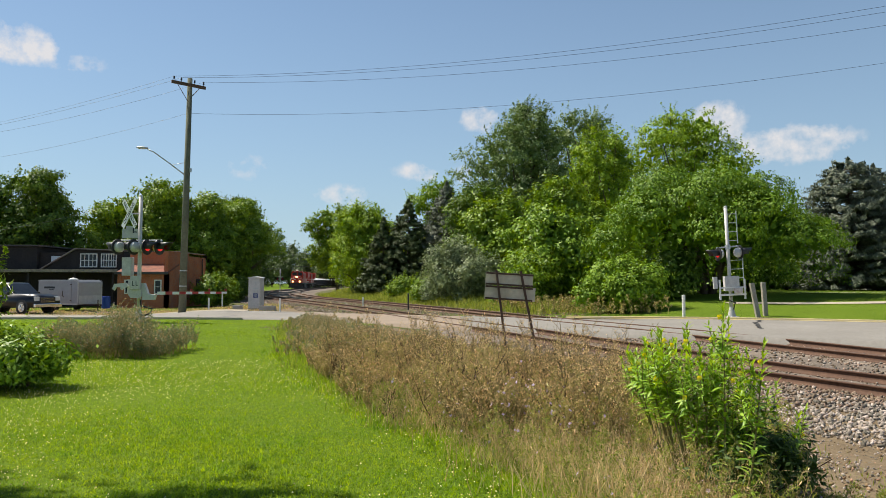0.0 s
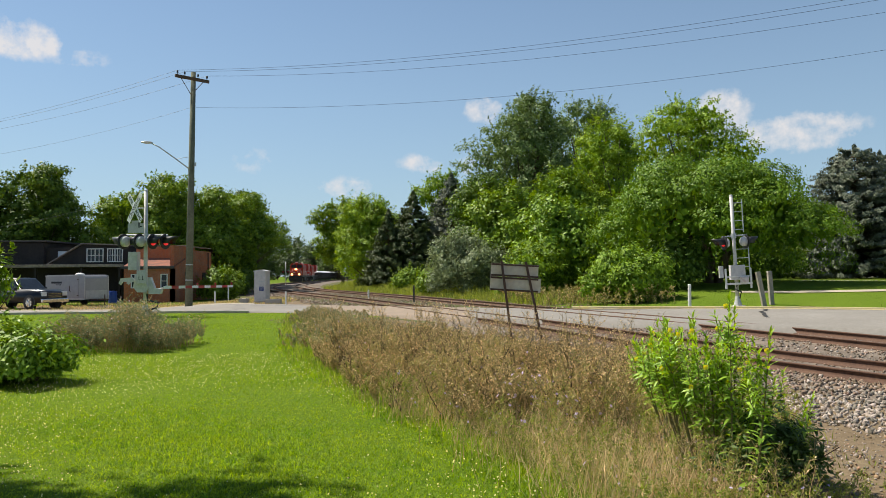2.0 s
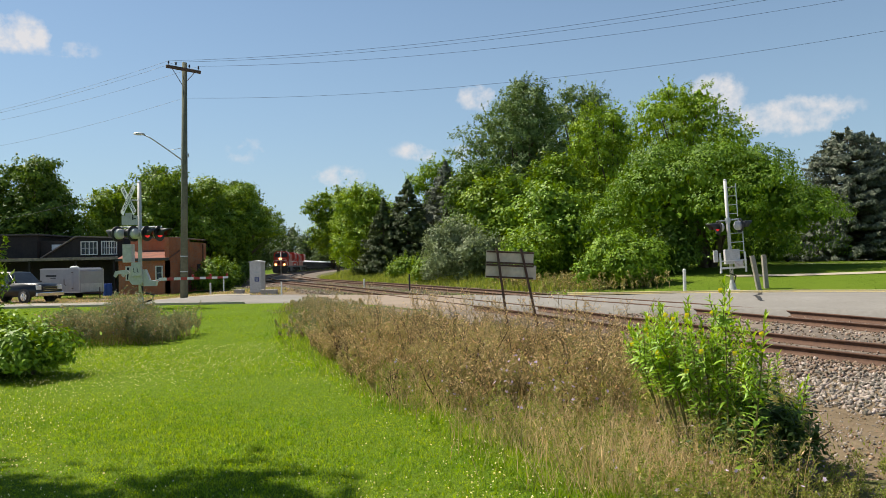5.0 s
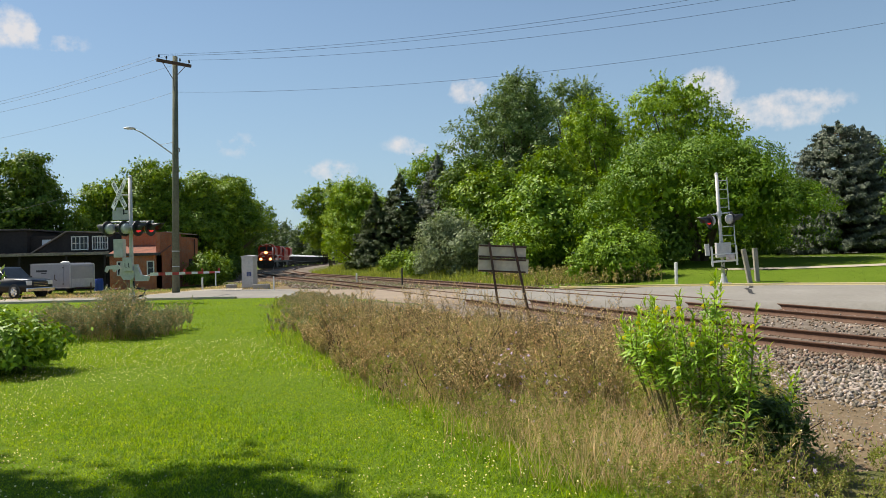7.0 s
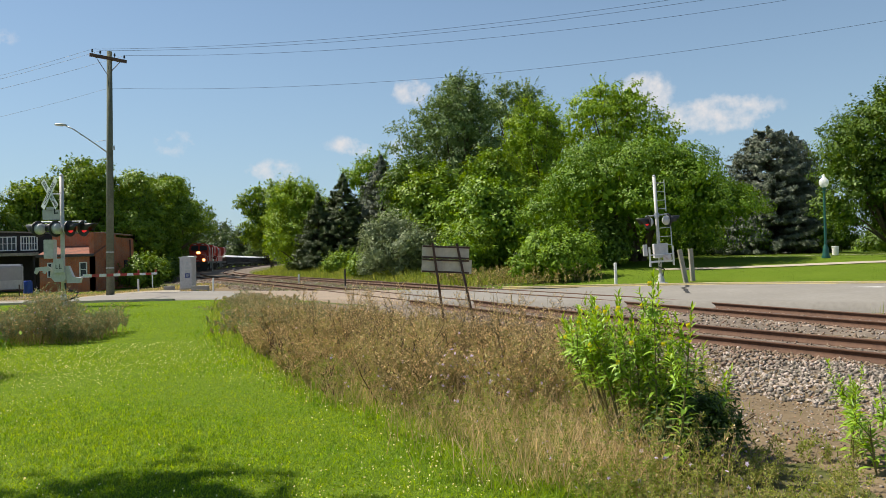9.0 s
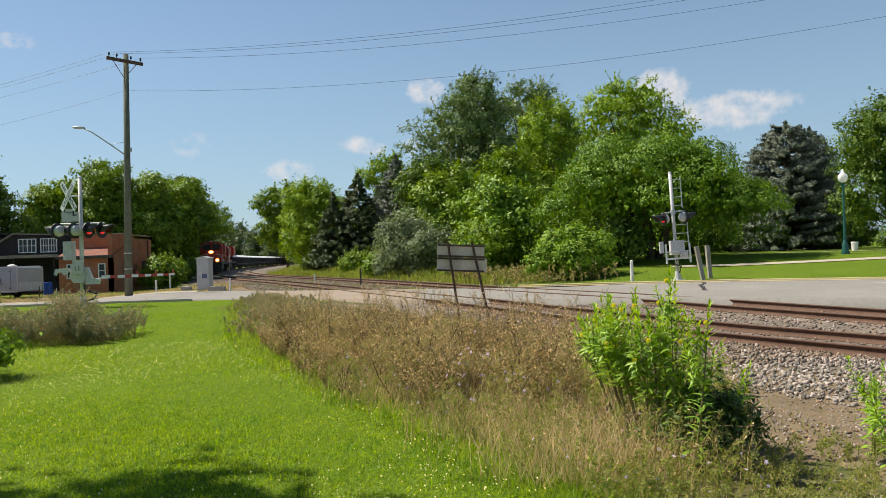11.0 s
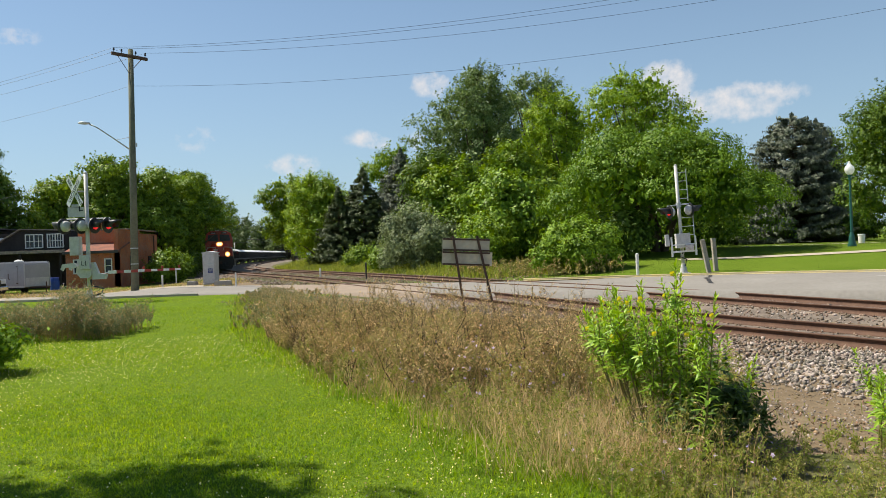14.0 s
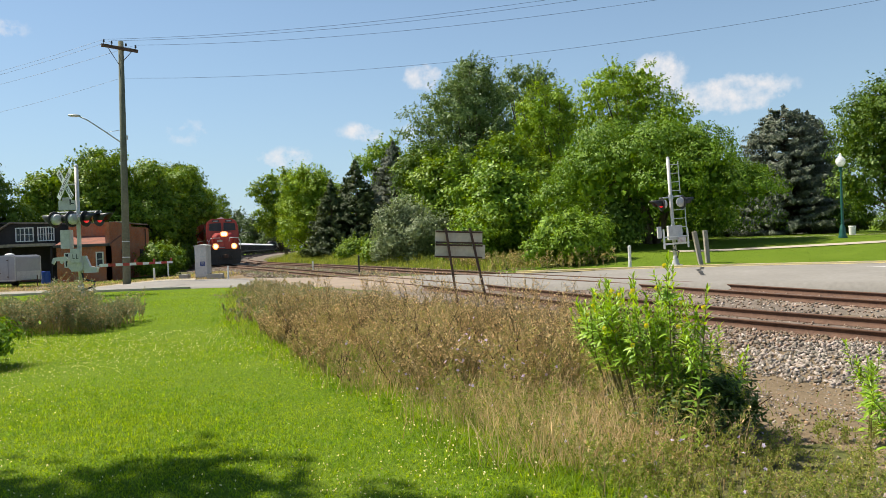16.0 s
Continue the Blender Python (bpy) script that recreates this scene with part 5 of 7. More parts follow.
def build_lamp_post():
    t = thing("street_lamp", at_ground(24.1, 38.0), "dark green ornamental street lamp with a white globe", "street lamp")
    bm = bmesh.new()
    for r0, r1, z0, z1 in ((0.22, 0.22, 0, 0.12), (0.18, 0.14, 0.12, 0.5), (0.14, 0.075, 0.5, 0.75), (0.075, 0.05, 0.75, 3.55), (0.09, 0.09, 0.8, 0.86), (0.08, 0.08, 3.5, 3.6), (0.05, 0.12, 3.6, 3.78)):
        rod(bm, (0, 0, z0), (0, 0, z1), r0, r1, 16)
    part("column", bm, M["lamp_green"], t)
    bm = bmesh.new()
    bmesh.ops.create_uvsphere(bm, u_segments=18, v_segments=12, radius=0.24, matrix=Matrix.Translation((0, 0, 4.05)) @ Matrix.Diagonal((1, 1, 1.15, 1)))
    part("globe", bm, M["globe"], t, "white glass globe", True)
    bm = bmesh.new()
    rod(bm, (0, 0, 4.28), (0, 0, 4.40), 0.12, 0.05, 12)
    bmesh.ops.create_uvsphere(bm, u_segments=10, v_segments=6, radius=0.06, matrix=Matrix.Translation((0, 0, 4.44)))
    part("finial", bm, M["globe"], t)
    # path across the park lawn
    for pts, w in (([(14.5, 37.6), (17, 36.4), (20, 35.6), (24, 34.8), (29, 33.0), (40, 28.5)], 0.95), ([(22, 46), (26, 43.0), (31, 41.0), (40, 38.0)], 0.9)):
        bm = bmesh.new()
        rows = []
        for i in range(len(pts) - 1):
            for k in range(8):
                f = k / 8
                x, y = pts[i][0] * (1 - f) + pts[i + 1][0] * f, pts[i][1] * (1 - f) + pts[i + 1][1] * f
                rows.append([bm.verts.new((x, y + o, ground_z(x, y + o) + 0.03)) for o in (-w / 2, 0, w / 2)])
        for a, b in zip(rows, rows[1:]):
            for k in range(2):
                bm.faces.new((a[k], b[k], b[k + 1], a[k + 1]))
        tagged(part("pavement", bm, M["kerb"]), "pale concrete footpath across the park lawn", "footpath", kind="structure")
    b = thing("waste_bin", at_ground(28.2, 43.5), "white cylindrical waste bin in the park", "bin")
    bm = bmesh.new()
    rod(bm, (0, 0, 0), (0, 0, 0.5), 0.17, 0.2, 14)
    part("body", bm, M["white_paint"], b)
    bm = bmesh.new()
    rod(bm, (0, 0, 0.5), (0, 0, 0.56), 0.22, 0.20, 14)
    part("rim", bm, M["white_paint"], b)


def wheel(parent, m, r, w):
    bm = bmesh.new()
    rod(bm, (0, -w / 2, 0), (0, w / 2, 0), r, r, 24)
    bmesh.ops.bevel(bm, geom=[e for e in bm.edges if abs(e.verts[0].co.y - e.verts[1].co.y) < 1e-5], offset=0.03, segments=2, affect="EDGES")
    ty = part("tyre", bm, M["tyre"], parent, "", True)
    ty.matrix_local = m
    bm = bmesh.new()
    rod(bm, (0, -w / 2 - 0.012, 0), (0, -w / 2 + 0.05, 0), r * 0.62, r * 0.62, 20)
    for k in range(6):
        a = k * math.pi / 3
        rod(bm, (0.0, -w / 2 - 0.02, 0.0), (r * 0.55 * math.cos(a), -w / 2 - 0.02, r * 0.55 * math.sin(a)), 0.035, 0.03, 6)
    part("rim", bm, M["chrome"], ty, "chrome wheel rim")
    return ty


def build_truck():
    """A pickup: front along local +x, nearer flank along -y."""
    t = thing("pickup_truck", at_ground(-25.8, 45.6, -20), "dark blue pickup truck with chrome bumper parked on gravel", "pickup truck")
    bm = bmesh.new()
    prism(bm, [(-2.85, 0.52), (-2.85, 1.20), (-0.95, 1.20), (1.05, 1.22), (2.30, 1.16), (2.70, 1.05), (2.78, 0.55), (2.62, 0.42), (2.3, 0.40), (1.2, 0.38), (-1.4, 0.38), (-2.3, 0.40)], -0.96, 0.96)
    bmesh.ops.bevel(bm, geom=list(bm.edges), offset=0.045, segments=2, affect="EDGES")
    body = part("body", bm, M["truck_paint"], t, smooth=True)
    bm = bmesh.new()
    vs = []
    for y, inset in ((-0.93, 0), (0.93, 0)):
        vs.append([bm.verts.new((x, y * (0.84 if z > 1.5 else 1), z)) for x, z in ((-1.55, 1.12), (-1.36, 1.82), (-0.4, 1.90), (0.40, 1.86), (1.2, 1.12))])
    bm.faces.new(vs[0])
    bm.faces.new(list(reversed(vs[1])))
    for i in range(5):
        j = (i + 1) % 5
        bm.faces.new((vs[0][i], vs[1][i], vs[1][j], vs[0][j]))
    bmesh.ops.bevel(bm, geom=list(bm.edges), offset=0.03, segments=2, affect="EDGES")
    part("cab", bm, M["truck_paint"], t, smooth=True)
    for y in (-0.895, 0.895):
        for x0, x1, x2, x3 in ((-1.38, -1.24, -0.5, -0.5), (-0.40, -0.40, 0.34, 0.88)):
            bm = bmesh.new()
            k = 0.90
            bm.faces.new([bm.verts.new(v) for v in ((x0, y * 1.045, 1.20), (x1, y * k * 1.0, 1.76), (x2, y * k * 1.0, 1.78), (x3, y * 1.045, 1.20))])
            part("side_window", bm, M["pane"], t, "dark tinted window")
    bm = bmesh.new()
    bm.faces.new([bm.verts.new(v) for v in ((1.16, -0.80, 1.20), (0.53, -0.70, 1.80), (0.53, 0.70, 1.80), (1.16, 0.80, 1.20))])
    part("windscreen", bm, M["pane"], t, "dark windscreen")
    bm = bmesh.new()
    box(bm, (2.78, 0, 0.84), (0.08, 1.05, 0.34), bevel=0.02)
    part("grille", bm, M["black_paint"], t)
    bm = bmesh.new()
    for z in (0.74, 0.84, 0.94):
        box(bm, (2.835, 0, z), (0.02, 1.0, 0.025))
    part("grille_bar", bm, M["chrome"], t)
    bm = bmesh.new()
    box(bm, (2.82, 0, 0.53), (0.16, 1.92, 0.22), bevel=0.04)
    part("front_bumper", bm, M["chrome"], t, "chrome front bumper")
    bm = bmesh.new()
    box(bm, (-2.9, 0, 0.55), (0.14, 1.85, 0.2), bevel=0.03)
    part("rear_bumper", bm, M["chrome"], t)
    for y in (-0.74, 0.74):
        bm = bmesh.new()
        box(bm, (2.72, y, 0.92), (0.14, 0.34, 0.26), bevel=0.03)
        part("headlight", bm, M["lamp_glass"], t, "clear headlight")
    for x in (1.85, -1.75):
        for s in (-1, 1):
            wheel(t, pose(x, s * 0.86, 0.38, 0, 0, 0 if s < 0 else 180), 0.38, 0.26)
            bm = bmesh.new()
            rod(bm, (x, s * 0.962, 0.42), (x, s * 0.968, 0.42), 0.46, 0.46, 24)
            part("wheel_arch", bm, M["black_paint"], t)
    for s in (-1, 1):
        bm = bmesh.new()
        box(bm, (0.85, s * 1.06, 1.22), (0.12, 0.2, 0.18), bevel=0.03)
        part("mirror", bm, M["black_paint"], t)
        bm = bmesh.new()
        for x in (-0.45, 0.35):
            box(bm, (x, s * 0.968, 1.0), (0.16, 0.02, 0.035), bevel=0.004)
        part("door_handle", bm, M["chrome"], t)


def build_trailer():
    """An enclosed box trailer; its nose along local +x."""
    t = thing("box_trailer", at_ground(-24.7, 50.4, -24), "grey enclosed cargo trailer with a side door parked on gravel", "trailer")
    bm = bmesh.new()
    prism(bm, [(-1.85, 0.42), (1.75, 0.42), (1.85, 0.6), (1.85, 1.9), (1.70, 2.06), (-1.75, 2.06), (-1.85, 1.95)], -0.95, 0.95)
    bmesh.ops.bevel(bm, geom=list(bm.edges), offset=0.05, segments=2, affect="EDGES")
    body = part("body", bm, M["trailer_skin"], t)
    bm = bmesh.new()
    for y in (-0.965, 0.965):
        box(bm, (0, y, 0.47), (3.7, 0.03, 0.10))
        box(bm, (0, y, 1.99), (3.6, 0.03, 0.06))
    for y in (-0.95, 0.95):
        box(bm, (1.845, y * 0.99, 1.2), (0.06, 0.06, 1.5))
    part("trim", bm, M["silver_paint"], t, "bright metal edge trim")
    bm = bmesh.new()
    box(bm, (0.85, -0.965, 1.22), (0.86, 0.03, 1.42), bevel=0.006)
    d = part("side_door", bm, M["trailer_skin"], t)
    for z in (0.7, 1.75):
        bm = bmesh.new()
        box(bm, (1.26, -0.99, z), (0.12, 0.02, 0.06))
        part("hinge", bm, M["old_steel"], d)
    bm = bmesh.new()
    box(bm, (0.50, -0.99, 1.15), (0.05, 0.02, 0.35))
    rod(bm, (0.50, -0.995, 1.0), (0.66, -0.995, 0.92), 0.02, 0.02, 6)
    part("latch", bm, M["old_steel"], d)
    bm = bmesh.new()
    box(bm, (-0.75, -0.957, 1.55), (1.0, 0.006, 0.13))
    box(bm, (-0.55, -0.957, 1.40), (0.5, 0.006, 0.05))
    part("lettering_bar", bm, M["letter"], t)
    bm = bmesh.new()
    box(bm, (1.865, 0, 0.75), (0.012, 1.7, 0.55))
    part("stone_guard", bm, M["silver_paint"], t, "bright metal stone guard")
    bm = bmesh.new()
    bmesh.ops.create_uvsphere(bm, u_segments=14, v_segments=6, radius=0.3, matrix=Matrix.Translation((0.3, 0, 2.08)) @ Matrix.Diagonal((1, 1, 0.4, 1)))
    part("roof_vent", bm, M["white_paint"], t, "white roof vent", True)
    for s in (-1, 1):
        wheel(t, pose(-0.3, s * 0.86, 0.33, 0, 0, 0 if s < 0 else 180), 0.33, 0.2)
    bm = bmesh.new()
    rod(bm, (1.8, -0.5, 0.42), (2.9, 0, 0.42), 0.04, 0.04, 6)
    rod(bm, (1.8, 0.5, 0.42), (2.9, 0, 0.42), 0.04, 0.04, 6)
    part("tongue", bm, M["old_steel"], t)
    bm = bmesh.new()
    rod(bm, (2.6, 0, 0.0), (2.6, 0, 0.75), 0.035, 0.035, 8)
    part("jack", bm, M["old_steel"], t)


def window(parent, x, y, z, w, h, cols, rows, facing="front", frame_mat="white_paint"):
    bm = bmesh.new()
    box(bm, (0, 0.02, 0), (w, 0.02, h))
    glass = part("window", bm, M["pane"], parent, "window with pale glazing bars")
    bm = bmesh.new()
    f = 0.07
    for s in (-1, 1):
        box(bm, (s * w / 2, -0.01, 0), (f, 0.07, h + f))
        box(bm, (0, -0.01, s * h / 2), (w + f, 0.075, f))
    for i in range(1, cols):
        box(bm, (-w / 2 + w * i / cols, -0.005, 0), (0.04 if i * 2 != cols else 0.07, 0.05, h))
    for i in range(1, rows):
        box(bm, (0, -0.006, -h / 2 + h * i / rows), (w, 0.045, 0.035))
    part("frame", bm, M[frame_mat], glass)
    glass.matrix_local = pose(x, y, z, 0, 0, 0 if facing == "front" else 90)


def build_workshops():
    # brick workshop
    t = thing("brick_workshop", pose(-19.8, 55.0, -0.42), "single-storey red brick workshop with a lean-to", "workshop")
    bm = bmesh.new()
    prism(bm, [(-3.7, 0), (0, 0), (0, 4.25), (-3.7, 4.25)], 2.2, 2.5)
    part("front_wall", bm, M["brick"], t)
    for y0, y1, z in ((0.0, 2.2, 4.25), (2.5, 4.6, 4.22), (4.6, 8.5, 4.02)):
        bm = bmesh.new()
        box(bm, (-0.15, (y0 + y1) / 2, z / 2), (0.3, y1 - y0, z))
        part("end_wall", bm, M["brick"], t)
    bm = bmesh.new()
    box(bm, (-1.85, 8.65, 2.0), (3.7, 0.3, 4.0))
    part("back_wall", bm, M["brick"], t)
    bm = bmesh.new()
    box(bm, (-1.8, 2.3, 4.29), (3.9, 0.42, 0.09), bevel=0.01)
    box(bm, (-0.15, 5.4, 4.29), (0.42, 6.3, 0.07), Matrix.Translation((0, 0, 0)), bevel=0.01)
    part("coping", bm, M["roof_edge"], t, "weathered coping")
    bm = bmesh.new()
    box(bm, (-1.9, 5.5, 3.85), (3.4, 6.0, 0.15))
    part("roof", bm, M["roofing"], t)
    bm = bmesh.new()
    prism(bm, [(-3.7, 0), (0, 0), (0, 2.55), (-3.7, 2.55)], 0.0, 0.28)
    low = part("lean_to_wall", bm, M["brick"], t)
    bm = bmesh.new()
    vs = [bm.verts.new(v) for v in ((-3.75, -0.25, 2.58), (0.06, -0.25, 2.58), (0.06, 2.2, 3.25), (-3.75, 2.2, 3.25))]
    ws = [bm.verts.new(v.co + Vector((0, 0, 0.09))) for v in vs]
    bm.faces.new(vs)
    bm.faces.new(list(reversed(ws)))
    for i in range(4):
        bm.faces.new((vs[i], ws[i], ws[(i + 1) % 4], vs[(i + 1) % 4]))
    part("lean_to_roof", bm, M["roof_tile"], t, "worn red lean-to roof")
    bm = bmesh.new()
    box(bm, (-1.85, -0.3, 2.62), (3.9, 0.12, 0.2), bevel=0.02)
    part("gutter", bm, M["roofing"], t, "sagging grey gutter")
    window(t, -0.72, -0.03, 1.62, 0.46, 0.98, 1, 2)
    window(t, -2.9, -0.03, 1.62, 0.46, 0.98, 1, 2)
    bm = bmesh.new()
    box(bm, (0.02, 2.9, 1.15), (0.06, 1.2, 2.3))
    prism(bm, [(-0.01, 2.3), (0.05, 2.3), (0.05, 2.55), (-0.01, 2.55)], 2.4, 3.4)
    part("door", bm, M["dark_board"], t, "dark arched doorway")
    bm = bmesh.new()
    box(bm, (0.03, 6.8, 1.6), (0.05, 0.8, 1.3))
    part("shutter", bm, M["dark_board"], t)
    bm = bmesh.new()
    rod(bm, (0.08, 7.7, 0.1), (0.08, 7.7, 3.9), 0.05, 0.05, 8)
    part("downpipe", bm, M["old_steel"], t)
    # long dark timber workshop
    t = thing("timber_workshop", pose(-26.5, 57.0, -0.44), "long dark timber workshop with a covered porch, coloured darker for shade", "workshop")
    bm = bmesh.new()
    box(bm, (-8.0, 2.6, 1.4), (20.0, 0.2, 2.8))
    part("front_wall", bm, M["dark_board"], t)
    bm = bmesh.new()
    box(bm, (-8.0, 9.0, 1.4), (20.0, 0.2, 2.8))
    part("back_wall", bm, M["dark_board"], t)
    for x in (1.9, -17.9):
        bm = bmesh.new()
        box(bm, (x, 5.8, 1.4), (0.2, 6.2, 2.8))
        part("side_wall", bm, M["dark_board"], t)
    bm = bmesh.new()
    prism(bm, [(-18.2, 2.72), (2.3, 2.72), (2.3, 2.86), (-18.2, 2.86)], -0.4, 9.3)
    part("roof", bm, M["roofing"], t, "flat dark felt roof")
    bm = bmesh.new()
    box(bm, (-8.0, -0.43, 2.83), (20.6, 0.07, 0.22), bevel=0.01)
    part("fascia", bm, M["roof_edge"], t, "peeling pale roof edge")
    for x in (-15.0, -11.5, -8.0, -4.5, -1.0, 1.9):
        bm = bmesh.new()
        box(bm, (x, -0.2, 1.36), (0.16, 0.16, 2.72), bevel=0.01)
        part("porch_post", bm, M["dark_board"], t)
    # upper storeys set back on the roof
    bm = bmesh.new()
    prism(bm, [(-16.5, 2.86), (-5.4, 2.86), (-5.4, 4.75), (-16.5, 4.85)], 2.6, 8.5)
    part("upper_storey", bm, M["dark_board"], t)
    bm = bmesh.new()
    box(bm, (-10.9, 5.5, 4.86), (11.6, 6.3, 0.12), bevel=0.02)
    part("upper_roof", bm, M["roofing"], t)
    bm = bmesh.new()
    prism(bm, [(-5.4, 2.86), (-2.9, 2.86), (-2.9, 4.35), (-5.4, 4.35)], 3.0, 8.0)
    part("link_wall", bm, M["dark_board"], t)
    bm = bmesh.new()
    prism(bm, [(-4.4, 2.95), (-2.0, 2.95), (-3.0, 4.05), (-4.4, 4.05)], 2.9, 2.97)
    part("pale_panel", bm, M["pale_panel"], t, "pale blue wall panel")
    bm = bmesh.new()
    prism(bm, [(-4.3, 2.86), (2.1, 2.86), (2.1, 4.35), (-1.6, 4.5)], 1.2, 8.0)
    gable = part("gable", bm, M["dark_board"], t, "dark sloping gable")
    bm = bmesh.new()
    for a, b in (((-4.35, 2.9), (-1.6, 4.55)), ((-1.6, 4.55), (2.15, 4.40))):
        va, vb = Vector((a[0], 0, a[1])), Vector((b[0], 0, b[1]))
        d = vb - va
        mm = Matrix.Translation((va + vb) / 2 + Vector((0, 4.5, 0.03))) @ Matrix.Rotation(-math.atan2(d.z, d.x), 4, "Y")
        box(bm, (0, 0, 0), (d.length, 7.0, 0.09), mm)
    part("gable_roof", bm, M["roof_edge"], t, "pale edge of the gable roof")
    for x, w, c in ((-0.60, 1.25, 4), (0.95, 1.15, 6)):
        window(t, x, 1.17, 3.66, w, 1.0, c, 2)
    d = thing("plastic_drum", at_ground(-23.6, 53.4), "bright blue plastic drum in front of the workshop", "drum")
    bm = bmesh.new()
    for z0, z1, r0, r1 in ((0, 0.05, 0.27, 0.3), (0.05, 0.3, 0.3, 0.3), (0.3, 0.34, 0.32, 0.32), (0.34, 0.6, 0.3, 0.3), (0.6, 0.64, 0.32, 0.32), (0.64, 0.86, 0.3, 0.28)):
        rod(bm, (0, 0, z0), (0, 0, z1), r0, r1, 18)
    part("barrel", bm, M["blue_plastic"], d)
    bm = bmesh.new()
    rod(bm, (0, 0, 0.86), (0, 0, 0.90), 0.29, 0.27, 18)
    part("lid", bm, M["blue_plastic"], d)
    # pale house far behind the spruces of the park
    h = thing("house", at_ground(43.5, 77, 30), "pale house with a light roof behind the spruces", "house")
    bm = bmesh.new()
    box(bm, (0, 0, 1.5), (9, 7, 3.2))
    part("wall", bm, M["trailer_skin"], h)
    bm = bmesh.new()
    prism(bm, [(-4.9, 3.0), (4.9, 3.0), (0, 5.2)], -4.0, 4.0)
    part("roof", bm, M["silver_paint"], h, "light grey roof")
    for x in (-2.5, 2.5):
        bm = bmesh.new()
        box(bm, (x, -3.52, 1.7), (1.1, 0.06, 1.3), bevel=0.01)
        part("window", bm, M["pane"], h)


build_left_signal()
build_right_signal()
build_pole_and_wires()
build_cabinet()
build_posts()
build_sign()
build_lamp_post()
build_truck()
build_trailer()
build_workshops()


# ---- the train ----
M.update({
    "loco_red": material("loco_red", (0.52, 0.042, 0.02), 0.42, second=(0.37, 0.03, 0.018), size=1.0, fine=4, amount=0.6, coat=0.25),
    "loco_black": material("loco_black", (0.02, 0.019, 0.019), 0.65, second=(0.045, 0.04, 0.036), size=0.8, fine=6, amount=0.6),
    "loco_white": material("loco_white", (0.70, 0.68, 0.62), 0.5, second=(0.55, 0.52, 0.46), size=0.6, fine=6, amount=0.5),
    "headlight": material("headlight", (0.9, 0.85, 0.7), 0.2, glow=(1.0, 0.52, 0.18), glow_strength=3.4),
    # orange glare round the lit headlights, painted as a dim glow
    "reflector": material("reflector", (0.7, 0.5, 0.3), 0.3, glow=(1.0, 0.30, 0.06), glow_strength=0.75),
    "car_black": material("car_black", (0.026, 0.025, 0.027), 0.7, second=(0.06, 0.05, 0.045), size=1.5, fine=4, amount=0.6),
    "car_load": material("car_load", (0.80, 0.79, 0.76), 0.9, second=(0.66, 0.65, 0.62), size=1.0, fine=5, amount=0.6, bump=0.6, bump_size=8),
    "tank_black": material("tank_black", (0.03, 0.033, 0.04), 0.4, second=(0.05, 0.05, 0.055), size=1.5, fine=3, amount=0.5),
    "cab_glass": material("cab_glass", (0.02, 0.024, 0.03), 0.3, second=(0.05, 0.055, 0.06), size=0.6, fine=3, amount=0.5, spec=0.35),
    "wheel_steel": material("wheel_steel", (0.10, 0.08, 0.07), 0.6, 0.5, second=(0.06, 0.045, 0.04), size=0.4, fine=10, amount=0.5),
})
SPEED = 7.4
S_END = float(np.interp(73.3, _ty, _ts))  # front of the train at the end of the clip
WHEELS = []  # wheelsets that roll, with their radius


def front_at(t):
    return S_END + SPEED * (16.0 - t)


def car_pose(s_front, length):
    """Pose of a rail car whose leading end is at s_front; its local +y points to its rear."""
    a, b = s_front + length * 0.18, s_front + length * 0.82
    xa, ya, _, _ = (float(v) for v in track_at(a))
    xb, yb, _, _ = (float(v) for v in track_at(b))
    return pose((xa + xb) / 2, (ya + yb) / 2, 0.035, 0, 0, math.degrees(math.atan2(-(xb - xa), yb - ya)))


def bogie(t, y, axles, base, r, rolling):
    bm = bmesh.new()
    for s in (-1, 1):
        box(bm, (s * 1.02, 0, r + 0.08), (0.16, base + 0.7, 0.28), bevel=0.03)
        for k in range(axles):
            yy = (k - (axles - 1) / 2) * base / max(1, axles - 1)
            box(bm, (s * 1.06, yy, r), (0.18, 0.42, 0.4), bevel=0.03)
    box(bm, (0, 0, r + 0.12), (2.0, 0.5, 0.3))
    b = part("bogie", bm, M["loco_black"], t)
    b.matrix_local = pose(0, y, 0)
    for k in range(axles):
        yy = (k - (axles - 1) / 2) * base / max(1, axles - 1)
        bm = bmesh.new()
        rod(bm, (-0.95, 0, 0), (0.95, 0, 0), 0.09, 0.09, 10)
        for s in (-1, 1):
            rod(bm, (s * 0.69, 0, 0), (s * 0.82, 0, 0), r, r, 24)
            rod(bm, (s * 0.655, 0, 0), (s * 0.69, 0, 0), r + 0.028, r + 0.028, 24)
            for j in range(4):
                a = j * math.pi / 2
                box(bm, (s * 0.83, math.cos(a) * r * 0.5, math.sin(a) * r * 0.5), (0.02, 0.08, 0.08))
        w = part("wheelset", bm, M["wheel_steel"], b)
        w.matrix_local = pose(0, yy, r)
        if rolling:
            WHEELS.append((w, yy, r))


